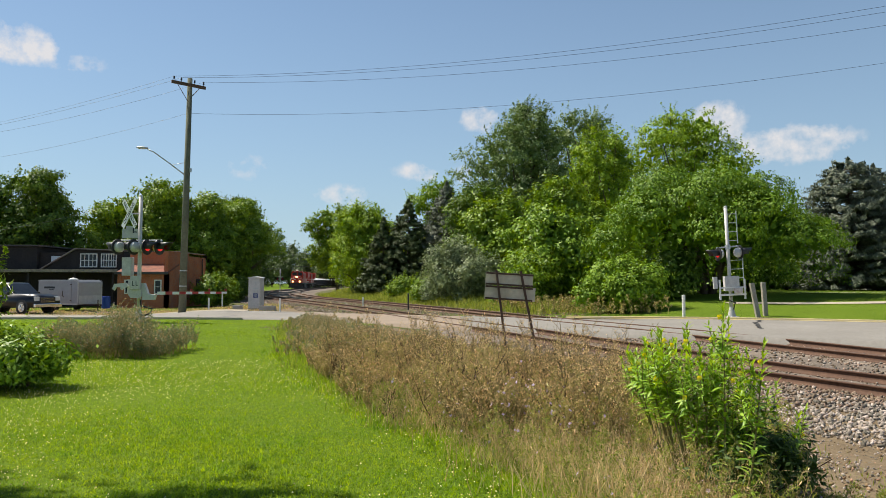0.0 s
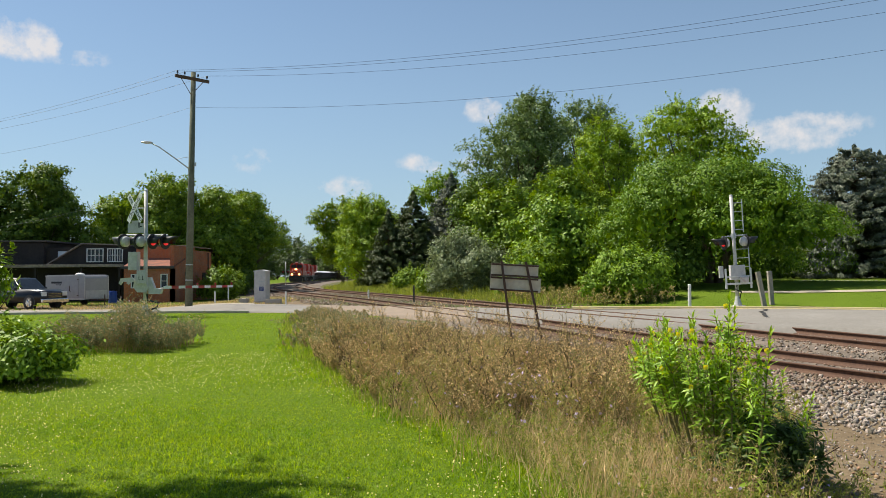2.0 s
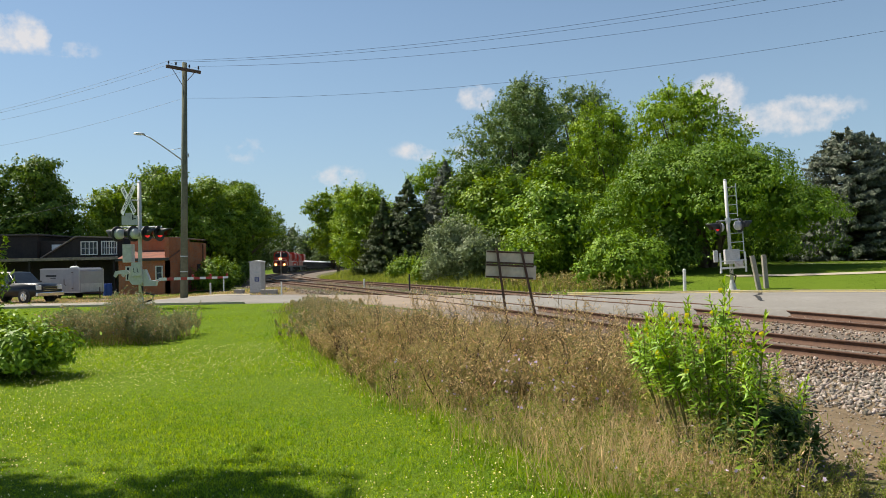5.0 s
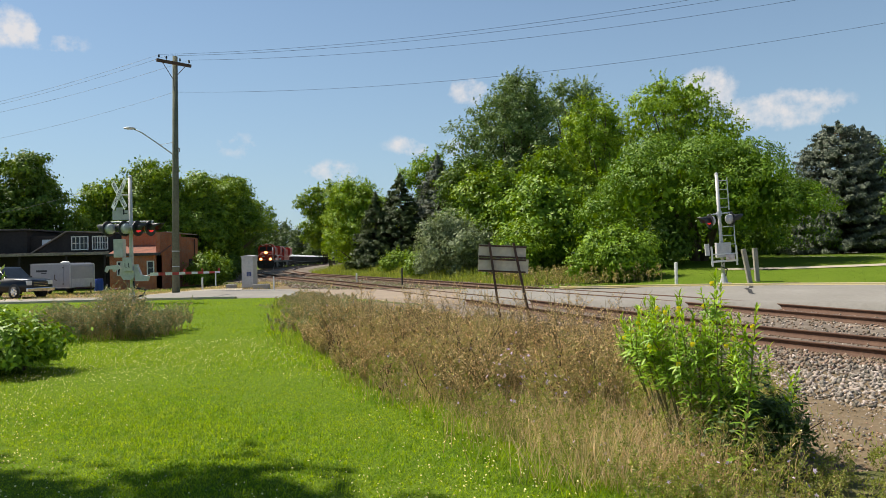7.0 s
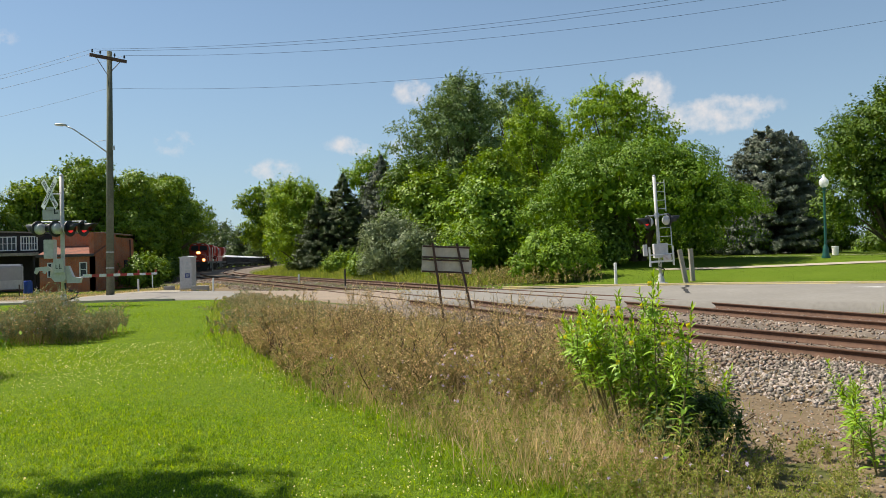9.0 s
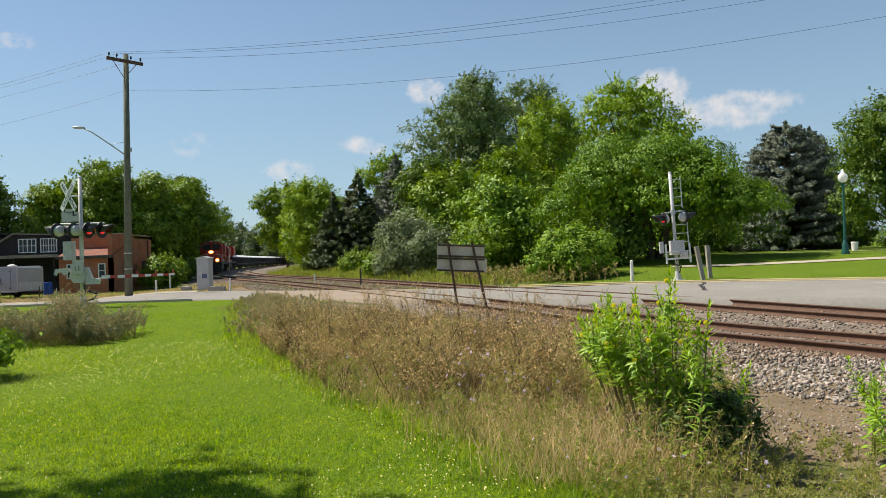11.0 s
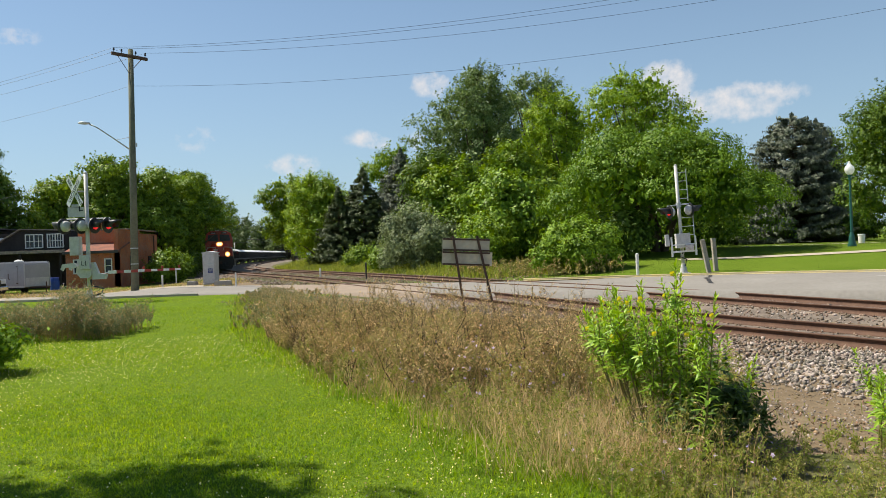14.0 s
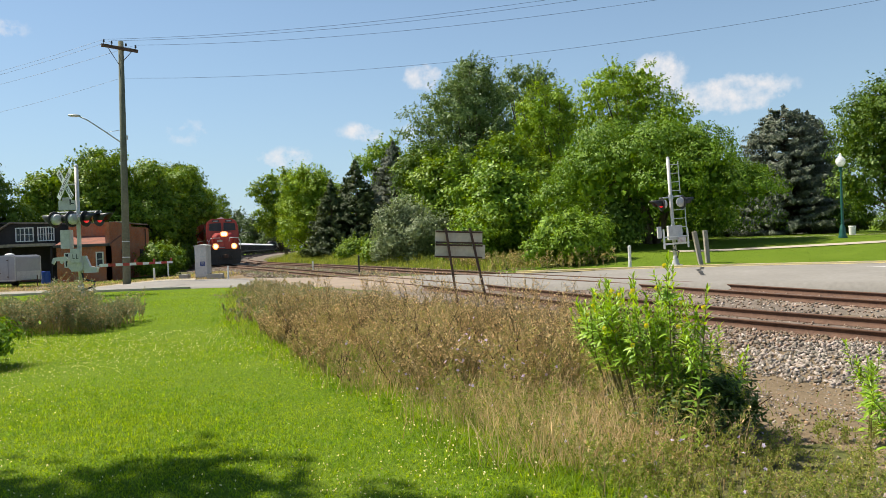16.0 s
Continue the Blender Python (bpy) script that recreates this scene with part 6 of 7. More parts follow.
def locomotive(label, lead):
    """A six-axle diesel with a wide nose; front along local -y, length 22.3 m."""
    t = thing("locomotive", car_pose(front_at(0) + (0 if lead else 22.9), 22.3), label, "locomotive", group="locomotives")
    F = -11.15
    bm = bmesh.new()
    box(bm, (0, 0.1, 1.42), (3.0, 21.2, 0.32), bevel=0.03)
    part("frame", bm, M["loco_black"], t)
    # nose and cab
    bm = bmesh.new()
    ring = []
    for y, w, z0, z1 in ((F + 0.75, 0.78, 1.55, 2.98), (F + 0.95, 1.05, 1.55, 3.12), (F + 2.5, 1.12, 1.55, 3.22)):
        ring.append([bm.verts.new(v) for v in ((-w, y, z0), (w, y, z0), (w, y, z1 - 0.35), (w * 0.72, y + 0.1, z1), (-w * 0.72, y + 0.1, z1), (-w, y, z1 - 0.35))])
    for a, b in zip(ring, ring[1:]):
        for k in range(6):
            bm.faces.new((a[k], b[k], b[(k + 1) % 6], a[(k + 1) % 6]))
    bm.faces.new(ring[0])
    bm.faces.new(list(reversed(ring[-1])))
    bmesh.ops.bevel(bm, geom=list(bm.edges), offset=0.04, segments=2, affect="EDGES")
    nose = part("nose", bm, M["loco_red"], t, "broad red nose")
    bm = bmesh.new()
    box(bm, (0.32, F + 0.735, 2.2), (0.62, 0.03, 1.25), bevel=0.015)
    part("nose_door", bm, M["loco_red"], nose)
    bm = bmesh.new()
    box(bm, (-0.42, F + 0.735, 2.35), (0.5, 0.012, 0.16), bevel=0.003)
    box(bm, (0.0, F + 0.735, 1.72), (1.5, 0.012, 0.07), bevel=0.003)
    part("nose_stripe", bm, M["loco_white"], nose, "white nose marking")
    bm = bmesh.new()
    prism_pts = [(-1.52, 1.55), (1.52, 1.55), (1.55, 3.6), (1.38, 4.3), (0.95, 4.58), (-0.95, 4.58), (-1.38, 4.3), (-1.55, 3.6)]
    prism(bm, prism_pts, F + 2.35, F + 4.9)
    bmesh.ops.bevel(bm, geom=list(bm.edges), offset=0.04, segments=2, affect="EDGES")
    cab = part("cab", bm, M["loco_red"], t, "red driving cab")
    for s in (-1, 1):
        bm = bmesh.new()
        prism(bm, [(s * 0.10, 3.36), (s * 1.28, 3.42), (s * 1.20, 4.12), (s * 0.12, 4.20)], F + 2.31, F + 2.36)
        part("windscreen", bm, M["cab_glass"], cab, "dark windscreen")
        bm = bmesh.new()
        box(bm, (s * 1.555, F + 3.5, 3.65), (0.03, 1.5, 0.75), bevel=0.01)
        part("side_window", bm, M["cab_glass"], cab)
        bm = bmesh.new()
        box(bm, (s * 1.62, F + 3.2, 3.3), (0.05, 0.3, 0.55), bevel=0.01)
        part("mirror", bm, M["loco_black"], cab)
    bm = bmesh.new()
    box(bm, (-0.62, F + 2.33, 4.36), (0.66, 0.06, 0.17), bevel=0.01)
    box(bm, (0.62, F + 2.33, 4.36), (0.66, 0.06, 0.17), bevel=0.01)
    part("number_board", bm, M["loco_black"], cab, "dark number board")
    bm = bmesh.new()
    for s in (-1, 1):
        box(bm, (s * 0.62, F + 2.29, 4.36), (0.4, 0.02, 0.08))
    part("number_bar", bm, M["loco_white"], cab)
    # lights
    for x, y, z, r in ((-0.10, F + 0.72, 3.02, 0.17), (0.12, F + 0.72, 3.02, 0.17), (-0.86, F + 0.1, 1.83, 0.19), (0.86, F + 0.1, 1.83, 0.19)):
        bm = bmesh.new()
        bmesh.ops.create_uvsphere(bm, u_segments=14, v_segments=8, radius=r, matrix=Matrix.Translation((x, y, z)) @ Matrix.Diagonal((1, 0.4, 1, 1)))
        part("headlight", bm, M["headlight"] if lead else M["lamp_glass"], t, "bright yellowish headlight" if lead else "unlit headlight", True)
        bm = bmesh.new()
        rod(bm, (x, y + 0.02, z), (x, y + 0.2, z), r + 0.05, r + 0.05, 14)
        part("lamp_housing", bm, M["loco_black"], t)
        # added disc that stands in for the glare round each headlight
        if lead:
            bm = bmesh.new()
            rod(bm, (x, y - 0.005, z), (x, y + 0.02, z), r * 1.6, r * 1.6, 18)
            part("reflector", bm, M["reflector"], t, "amber glowing disc for the headlight's glare", True)
    # handrails round the nose, steps, plough, coupler
    for s in (-1, 1):
        bm = bmesh.new()
        sweep_rod(bm, [(s * 1.48, F + 0.25, 1.2), (s * 1.46, F + 0.25, 2.3), (s * 1.3, F + 0.25, 2.62), (s * 0.45, F + 0.25, 2.66), (s * 0.4, F + 0.25, 2.3)], 0.035, 6)
        part("handrail", bm, M["loco_white"], t, "white handrail", True)
        bm = bmesh.new()
        sweep_rod(bm, [(s * 1.48, F + 0.3, 2.3), (s * 1.48, F + 2.2, 2.5), (s * 1.5, F + 4.9, 2.5), (s * 1.5, 10.6, 2.5)], 0.025, 6)
        part("side_handrail", bm, M["loco_white"], t, "", True)
        for z in (0.45, 0.8, 1.15):
            bm = bmesh.new()
            box(bm, (s * 1.3, F + 0.45, z), (0.42, 0.5, 0.05), bevel=0.01)
            part("step", bm, M["loco_white"], t, "white-edged step")
    bm = bmesh.new()
    prism(bm, [(-1.5, 0.55), (-1.3, 0.12), (1.3, 0.12), (1.5, 0.55), (1.5, 1.5), (-1.5, 1.5)], F + 0.12, F + 0.22)
    part("pilot", bm, M["loco_black"], t, "black pilot plate")
    bm = bmesh.new()
    prism(bm, [(-1.45, 0.5), (-1.2, 0.1), (1.2, 0.1), (1.45, 0.5)], F - 0.1, F + 0.1)
    part("plough", bm, M["loco_black"], t)
    bm = bmesh.new()
    box(bm, (0, F - 0.1, 0.9), (0.34, 0.6, 0.32), bevel=0.05)
    box(bm, (0.12, F - 0.42, 0.9), (0.22, 0.16, 0.36), bevel=0.04)
    part("coupler", bm, M["old_steel"], t)
    bm = bmesh.new()
    for x in (-0.6, -0.4, 0.4, 0.6):
        sweep_rod(bm, [(x, F + 0.1, 0.95), (x, F - 0.12, 0.7), (x * 0.9, F - 0.1, 0.4)], 0.03, 6)
    part("air_hose", bm, M["cable"], t)
    # long hood
    bm = bmesh.new()
    prism(bm, [(-0.92, 1.58), (0.92, 1.58), (0.92, 3.95), (0.7, 4.25), (-0.7, 4.25), (-0.92, 3.95)], F + 4.9, 8.2)
    hood = part("hood", bm, M["loco_red"], t, "long red engine hood")
    for k in range(14):
        for s in (-1, 1):
            bm = bmesh.new()
            box(bm, (s * 0.93, F + 6 + k * 0.95, 2.6), (0.02, 0.82, 1.5), bevel=0.006)
            part("hood_door", bm, M["loco_red"], hood)
    bm = bmesh.new()
    prism(bm, [(-1.45, 3.1), (-0.92, 2.6), (0.92, 2.6), (1.45, 3.1), (1.45, 4.3), (1.2, 4.55), (-1.2, 4.55), (-1.45, 4.3)], 5.6, 10.2)
    part("radiator", bm, M["loco_red"], t, "flared red radiator housing")
    bm = bmesh.new()
    for y in (-2.0, 0.5, 3.0):
        rod(bm, (0, y, 4.25), (0, y, 4.42), 0.55, 0.55, 16)
    box(bm, (0, -4.2, 4.4), (0.9, 1.4, 0.3), bevel=0.03)
    part("roof_gear", bm, M["loco_black"], t)
    bm = bmesh.new()
    rod(bm, (-0.3, F + 3.1, 4.58), (-0.3, F + 3.1, 4.72), 0.07, 0.05, 8)
    rod(bm, (0.0, F + 2.9, 4.66), (0.0, F + 3.6, 4.66), 0.12, 0.12, 10)
    box(bm, (0.0, F + 3.2, 4.6), (0.5, 0.5, 0.1))
    part("horn", bm, M["loco_white"], cab)
    bm = bmesh.new()
    box(bm, (0, 0, 0.85), (2.5, 5.0, 0.95), bevel=0.12)
    part("fuel_tank", bm, M["loco_black"], t)
    for y in (-6.6, 6.6):
        bogie(t, y, 3, 3.7, 0.53, lead)
    return t


def gondola():
    """An open steel wagon heaped with pale stone, length 14.4 m."""
    t = thing("gondola_wagon", pose(0, 0, 0.035), "black open railway wagon heaped with pale stone", "railway wagon", group="wagons of the train")
    L = 13.9
    bm = bmesh.new()
    for s in (-1, 1):
        box(bm, (s * 1.46, 0, 1.75), (0.08, L, 1.35))
        box(bm, (s * 1.49, 0, 2.44), (0.14, L, 0.1))
        box(bm, (s * 1.48, 0, 1.08), (0.16, L, 0.2))
    box(bm, (0, 0, 1.05), (2.9, L, 0.12))
    box(bm, (0, 0, 0.85), (0.4, L, 0.35))
    body = part("body", bm, M["car_black"], t)
    for s in (-1, 1):
        bm = bmesh.new()
        box(bm, (0, s * L / 2, 1.75), (2.95, 0.1, 1.4))
        part("end_wall", bm, M["car_black"], t)
        bm = bmesh.new()
        for k in range(13):
            box(bm, (s * 1.53, -L / 2 + (k + 0.5) * L / 13, 1.75), (0.08, 0.12, 1.3))
        part("side_rib", bm, M["car_black"], t)
        bm = bmesh.new()
        box(bm, (0, s * (L / 2 + 0.25), 0.9), (0.3, 0.5, 0.3), bevel=0.04)
        part("coupler", bm, M["old_steel"], t)
    bm = bmesh.new()
    rng = random.Random(8)
    n, w = 26, 8
    rows = [[bm.verts.new((-1.41 + 2.82 * j / w, -L / 2 + 0.1 + (L - 0.2) * i / n,
                           2.42 + (0.55 * (1 - (2 * j / w - 1) ** 4) * (0.8 + 0.2 * math.sin(i * 1.1)) if 0 < i < n else 0) + rng.uniform(-0.04, 0.04)))
             for j in range(w + 1)] for i in range(n + 1)]
    for a, b in zip(rows, rows[1:]):
        for j in range(w):
            bm.faces.new((a[j], a[j + 1], b[j + 1], b[j]))
    part("load", bm, M["car_load"], t, "heaped pale stone load")
    for y in (-5.0, 5.0):
        bogie(t, y, 2, 1.75, 0.46, False)
    return t


def tank_wagon():
    t = thing("tank_wagon", pose(0, 0, 0.035), "black cylindrical tank wagon", "railway wagon", group="wagons of the train")
    bm = bmesh.new()
    rod(bm, (0, -7.4, 2.5), (0, 7.4, 2.5), 1.45, 1.45, 28)
    for s in (-1, 1):
        bmesh.ops.create_uvsphere(bm, u_segments=28, v_segments=12, radius=1.45, matrix=Matrix.Translation((0, s * 7.4, 2.5)) @ Matrix.Diagonal((1, 0.4, 1, 1)))
    part("tank", bm, M["tank_black"], t, "", True)
    bm = bmesh.new()
    rod(bm, (0, 0, 3.9), (0, 0, 4.3), 0.45, 0.45, 16)
    box(bm, (0, 0, 3.95), (1.6, 2.4, 0.06))
    part("dome", bm, M["car_black"], t)
    bm = bmesh.new()
    box(bm, (0, 0, 0.95), (2.6, 15.6, 0.2))
    part("frame", bm, M["car_black"], t)
    for s in (-1, 1):
        bm = bmesh.new()
        rod(bm, (s * 1.3, -7.6, 1.9), (s * 1.3, 7.6, 1.9), 0.025, 0.025, 6)
        part("handrail", bm, M["loco_white"], t)
    for y in (-5.6, 5.6):
        bogie(t, y, 2, 1.75, 0.46, False)
    return t


def build_train():
    """Returns each vehicle with its distance behind the front of the train and its length."""
    cars = [(locomotive("bright red diesel locomotive with lit headlights leading the train", True), 0.0, 22.3),
            (locomotive("red diesel locomotive coupled behind the leading one", False), 22.9, 22.3)]
    at = 45.8
    first = gondola()
    for k in range(10):
        g = first if k == 0 else copy_thing(first, pose(0, 0, 0))
        cars.append((g, at, 14.4))
        at += 14.9
    first = tank_wagon()
    for k in range(5):
        g = first if k == 0 else copy_thing(first, pose(0, 0, 0))
        cars.append((g, at, 16.0))
        at += 16.5
    return cars


TRAIN = build_train()


# ---- grass, weeds and flowers ----
M.update({
    "blade": material("blade", (0.125, 0.245, 0.016), 0.55, second=(0.225, 0.315, 0.030), size=1.0, fine=5, amount=0.8, island=0.38, translucent=0.45, spec=0.12),
    "park_blade": material("park_blade", (0.089, 0.142, 0.025), 0.6, second=(0.137, 0.180, 0.042), size=2.5, fine=3, amount=0.8, island=0.35, translucent=0.3, spec=0.1),
    "tall_blade": material("tall_blade", (0.165, 0.235, 0.035), 0.7, second=(0.26, 0.28, 0.07), size=2.0, fine=3, amount=0.7, island=0.4, translucent=0.35, spec=0.2),
    "straw": material("straw", (0.62, 0.48, 0.25), 0.8, second=(0.46, 0.33, 0.17), size=0.6, fine=5, amount=0.6, island=0.35, translucent=0.2, spec=0.2),
    "dry_stem": material("dry_stem", (0.299, 0.231, 0.097), 0.85, second=(0.108, 0.081, 0.037), size=0.8, fine=5, amount=0.6, island=0.4, spec=0.15),
    "dark_stem": material("dark_stem", (0.055, 0.035, 0.022), 0.85, second=(0.11, 0.07, 0.04), size=0.8, fine=5, amount=0.6, island=0.4, spec=0.15),
    "seed": material("seed", (0.700, 0.560, 0.293), 0.9, second=(0.416, 0.280, 0.128), size=0.8, fine=5, amount=0.6, island=0.45, translucent=0.2, spec=0.1),
    "weed_leaf": leaf_mat("weed_leaf", (0.262, 0.267, 0.067), (0.420, 0.356, 0.117)),
    "weed_stem": material("weed_stem", (0.354, 0.296, 0.108), 0.8, second=(0.451, 0.296, 0.154), size=0.6, fine=5, amount=0.6, island=0.35, spec=0.15),
    "primrose_leaf": material("primrose_leaf", (0.205, 0.346, 0.038), 0.42, second=(0.297, 0.433, 0.054), size=0.5, fine=3.0, amount=0.6, island=0.3, translucent=0.32, spec=0.3),
    # low primrose leaves, with the shade at the plants' foot in their green
    "primrose_shade": leaf_mat("primrose_shade", (0.045, 0.085, 0.018), (0.08, 0.125, 0.025), size=0.5),
    "primrose_stem": material("primrose_stem", (0.20, 0.13, 0.05), 0.7, second=(0.14, 0.17, 0.04), size=0.3, fine=6, amount=0.6),
    "petal_yellow": material("petal_yellow", (0.85, 0.74, 0.06), 0.6, second=(0.75, 0.62, 0.04), size=0.05, fine=20, amount=0.4, translucent=0.3),
    "petal_lilac": material("petal_lilac", (0.56, 0.42, 0.62), 0.7, second=(0.66, 0.56, 0.68), size=0.2, fine=20, amount=0.5, island=0.2, translucent=0.3),
    "clover_head": material("clover_head", (0.84, 0.80, 0.52), 0.9, second=(0.72, 0.68, 0.40), size=0.05, fine=30, amount=0.5, island=0.2, translucent=0.5),
})


def blades(rng, x, y, z, h, w, bend):
    """Grass blades: a narrow triangle pair each, leaning some way."""
    n = len(x)
    a = rng.uniform(0, 2 * np.pi, n)
    lean = rng.uniform(0.1, 1.0, n) * bend
    b = rng.uniform(0, 2 * np.pi, n)
    H, W = h * rng.uniform(0.55, 1.25, n), w * rng.uniform(0.7, 1.3, n)
    p = np.stack([x, y, z - 0.01], 1)
    s = np.stack([np.cos(a), np.sin(a), 0 * a], 1) * (W / 2)[:, None]
    mid = p + np.stack([np.cos(b) * lean * H * 0.35, np.sin(b) * lean * H * 0.35, H * 0.6], 1)
    tip = p + np.stack([np.cos(b) * lean * H, np.sin(b) * lean * H, H * np.maximum(0.35, 1 - 0.3 * lean)], 1)
    V = np.stack([p - s, p + s, mid + s * 0.7, mid - s * 0.7, tip], 1).reshape(-1, 3)
    k = np.arange(n)[:, None] * 5
    F = np.concatenate([k + np.array([0, 1, 2]), k + np.array([0, 2, 3]), k + np.array([3, 2, 4])])
    return V, F


def left_edge(y):
    return np.interp(y, [4.3, 5.5, 6.2, 7.2, 7.8, 9.4, 12.5, 15.2, 20, 28], [1.3, 0.62, 0.45, 0.15, -0.4, -1.0, -2.2, -3.0, -3.95, -5.5])


def build_lawn_grass():
    rng = np.random.default_rng(21)
    for n, y0, y1, h, w in ((150000, 3.6, 10.0, 0.036, 0.008), (135000, 6.0, 18, 0.038, 0.010), (80000, 11, 31, 0.038, 0.017)):
        y = y0 + (y1 - y0) * rng.uniform(0, 1, n) ** 0.8
        x = rng.uniform(-0.66, 0.34, n) * y + rng.uniform(-0.5, 0.5, n)
        keep = (x < left_edge(y) + 0.3) & (y < near_edge(x) - 0.35)
        # patchy thickness
        patch = np.sin(x * 1.9 + 1.3 * np.sin(y * 0.9)) + np.sin(y * 1.4 + 0.7 * x) + rng.normal(size=n) * 0.8
        keep &= patch > -3.2
        keep &= rng.random(n) < (np.clip((y1 - y) / (0.45 * (y1 - y0)), 0, 1) if y1 < 30 else 1.0)
        if y0 > 4:
            keep &= rng.random(n) < np.clip((y - y0) / (0.4 * (y1 - y0)), 0, 1)
        x, y, patch = x[keep], y[keep], patch[keep]
        hh = h * (1 + 0.25 * np.clip(patch, -1, 2)) * np.where(x > left_edge(y) - 0.35, 1.9, 1)
        V, F = blades(rng, x, y, height(x, y), hh, w, 1.7)
        ob = link_mesh("grass", V, F, [M["blade"]])
        tagged(ob, "short mown lawn grass mixed with clover", "grass", kind="stuff")
    # a few taller unmown tufts and clover heads
    n = 12000
    y = 4.0 + 10 * rng.uniform(0, 1, n) ** 0.8
    x = rng.uniform(-0.62, 0.2, n) * y
    patch = np.sin(x * 1.1 + 0.5) + np.sin(y * 0.8 + x * 0.5) + rng.normal(size=n) * 0.6
    keep = (x < left_edge(y) - 0.1) & (patch > -0.1)
    x, y = x[keep], y[keep]
    shapes = stone_shapes(3, rng)
    size = rng.uniform(0.0045, 0.0085, len(x))
    scatter("clover_flowers", np.stack([x, y, height(x, y) + rng.uniform(0.05, 0.09, len(x))], 1), size, shapes, rng, [M["clover_head"]], "small white clover flower heads in the lawn", "clover")


def stems(rng, base, tips, w0, w1, kink=0.06):
    """Thin three-sided stems, each bent once."""
    n = len(base)
    d = tips - base
    L = np.linalg.norm(d, axis=1, keepdims=True)
    mid = base + d * 0.55 + rng.normal(size=(n, 3)) * kink * L
    ref = np.tile([0.3, 0.9, 0.1], (n, 1))
    u = np.cross(d, ref)
    u /= np.linalg.norm(u, axis=1, keepdims=True) + 1e-9
    v = np.cross(d, u)
    v /= np.linalg.norm(v, axis=1, keepdims=True) + 1e-9
    rings = []
    for p, w in ((base, w0), (mid, (w0 + w1) / 2), (tips, w1)):
        ww = (w if np.ndim(w) else np.full(n, w))[:, None]
        rings.append(np.stack([p + (u * math.cos(k * 2.0944) + v * math.sin(k * 2.0944)) * ww for k in range(3)], 1))
    V = np.stack(rings, 1).reshape(-1, 3)
    k = np.arange(n)[:, None] * 9
    F = np.concatenate([k + np.array([r * 3 + j, r * 3 + (j + 1) % 3, r * 3 + 3 + (j + 1) % 3, r * 3 + 3 + j]) for r in (0, 1) for j in range(3)])
    return V, F, mid


def weed_patch(rng, x, y, h, name, stem_mat, leaf_material, label, branch=7, leaf=10, leaf_size=(0.035, 0.016), fine=0.0022, flower=0.0, seed_frac=0.5, lean=0.2, fan=None, reach=0.62, flower_size=(0.011, 0.019)):
    """Wiry branching weeds: a main stem each, side branches, tiny leaves and seed heads."""
    n = len(x)
    base = np.stack([x, y, height(x, y) - 0.02], 1)
    if fan is None:
        fan = rng.normal(size=(n, 2)) * lean
    tip = base + np.stack([fan[:, 0] * h, fan[:, 1] * h, h], 1)
    V1, F1, mid = stems(rng, base, tip, fine * 1.5, fine * 0.7)
    f = rng.uniform(0.3, 0.95, (n, branch))
    st = base[:, None] + (tip - base)[:, None] * f[..., None]
    a = rng.uniform(0, 2 * np.pi, (n, branch))
    ln = h[:, None] * rng.uniform(0.16, 0.42, (n, branch)) * (1.15 - f * 0.6)
    en = st + np.stack([np.cos(a) * ln * reach, np.sin(a) * ln * reach, ln * rng.uniform(0.5, 1.0, (n, branch))], 2)
    V2, F2, mid2 = stems(rng, st.reshape(-1, 3), en.reshape(-1, 3), fine * 0.8, fine * 0.45, kink=0.1)
    ob = link_mesh(name + "_stems", np.concatenate([V1, V2]), np.concatenate([F1, F2 + len(V1)]), [stem_mat])
    tagged(ob, label, "weeds", kind="stuff")
    # leaves and seed heads along the branches
    k = leaf
    g = rng.uniform(0.15, 1.0, (n * branch, k))
    pts = st.reshape(-1, 1, 3) + (en - st).reshape(-1, 1, 3) * g[..., None] + rng.normal(size=(n * branch, k, 3)) * 0.012
    out = rng.normal(size=(n * branch * k, 3))
    V, F = leaf_cards(rng, pts.reshape(-1, 3), out, leaf_size[0], leaf_size[1], 0.0)
    idx = (rng.random(len(F)) < seed_frac).astype(int)
    ob = link_mesh(name + "_leaves", V, F, [leaf_material, M["seed"]], idx)
    tagged(ob, label, "weeds", kind="stuff")
    if flower:
        m = rng.random(n * branch) < flower
        c = en.reshape(-1, 3)[m]
        shapes = []
        for _ in range(2):
            ang = np.arange(10) * 2 * np.pi / 10
            r = np.where(np.arange(10) % 2, 0.55, 1.0)
            shapes.append((np.concatenate([np.stack([np.cos(ang) * r, np.sin(ang) * r, 0.18 * r], 1), [[0, 0, 0]]]), np.array([[i, (i + 1) % 10, 10] for i in range(10)])))
        scatter(name + "_flowers", c, rng.uniform(*flower_size, len(c)), shapes, rng, [M["petal_lilac"]], "small pale lilac wild flowers among the weeds", "flowers")


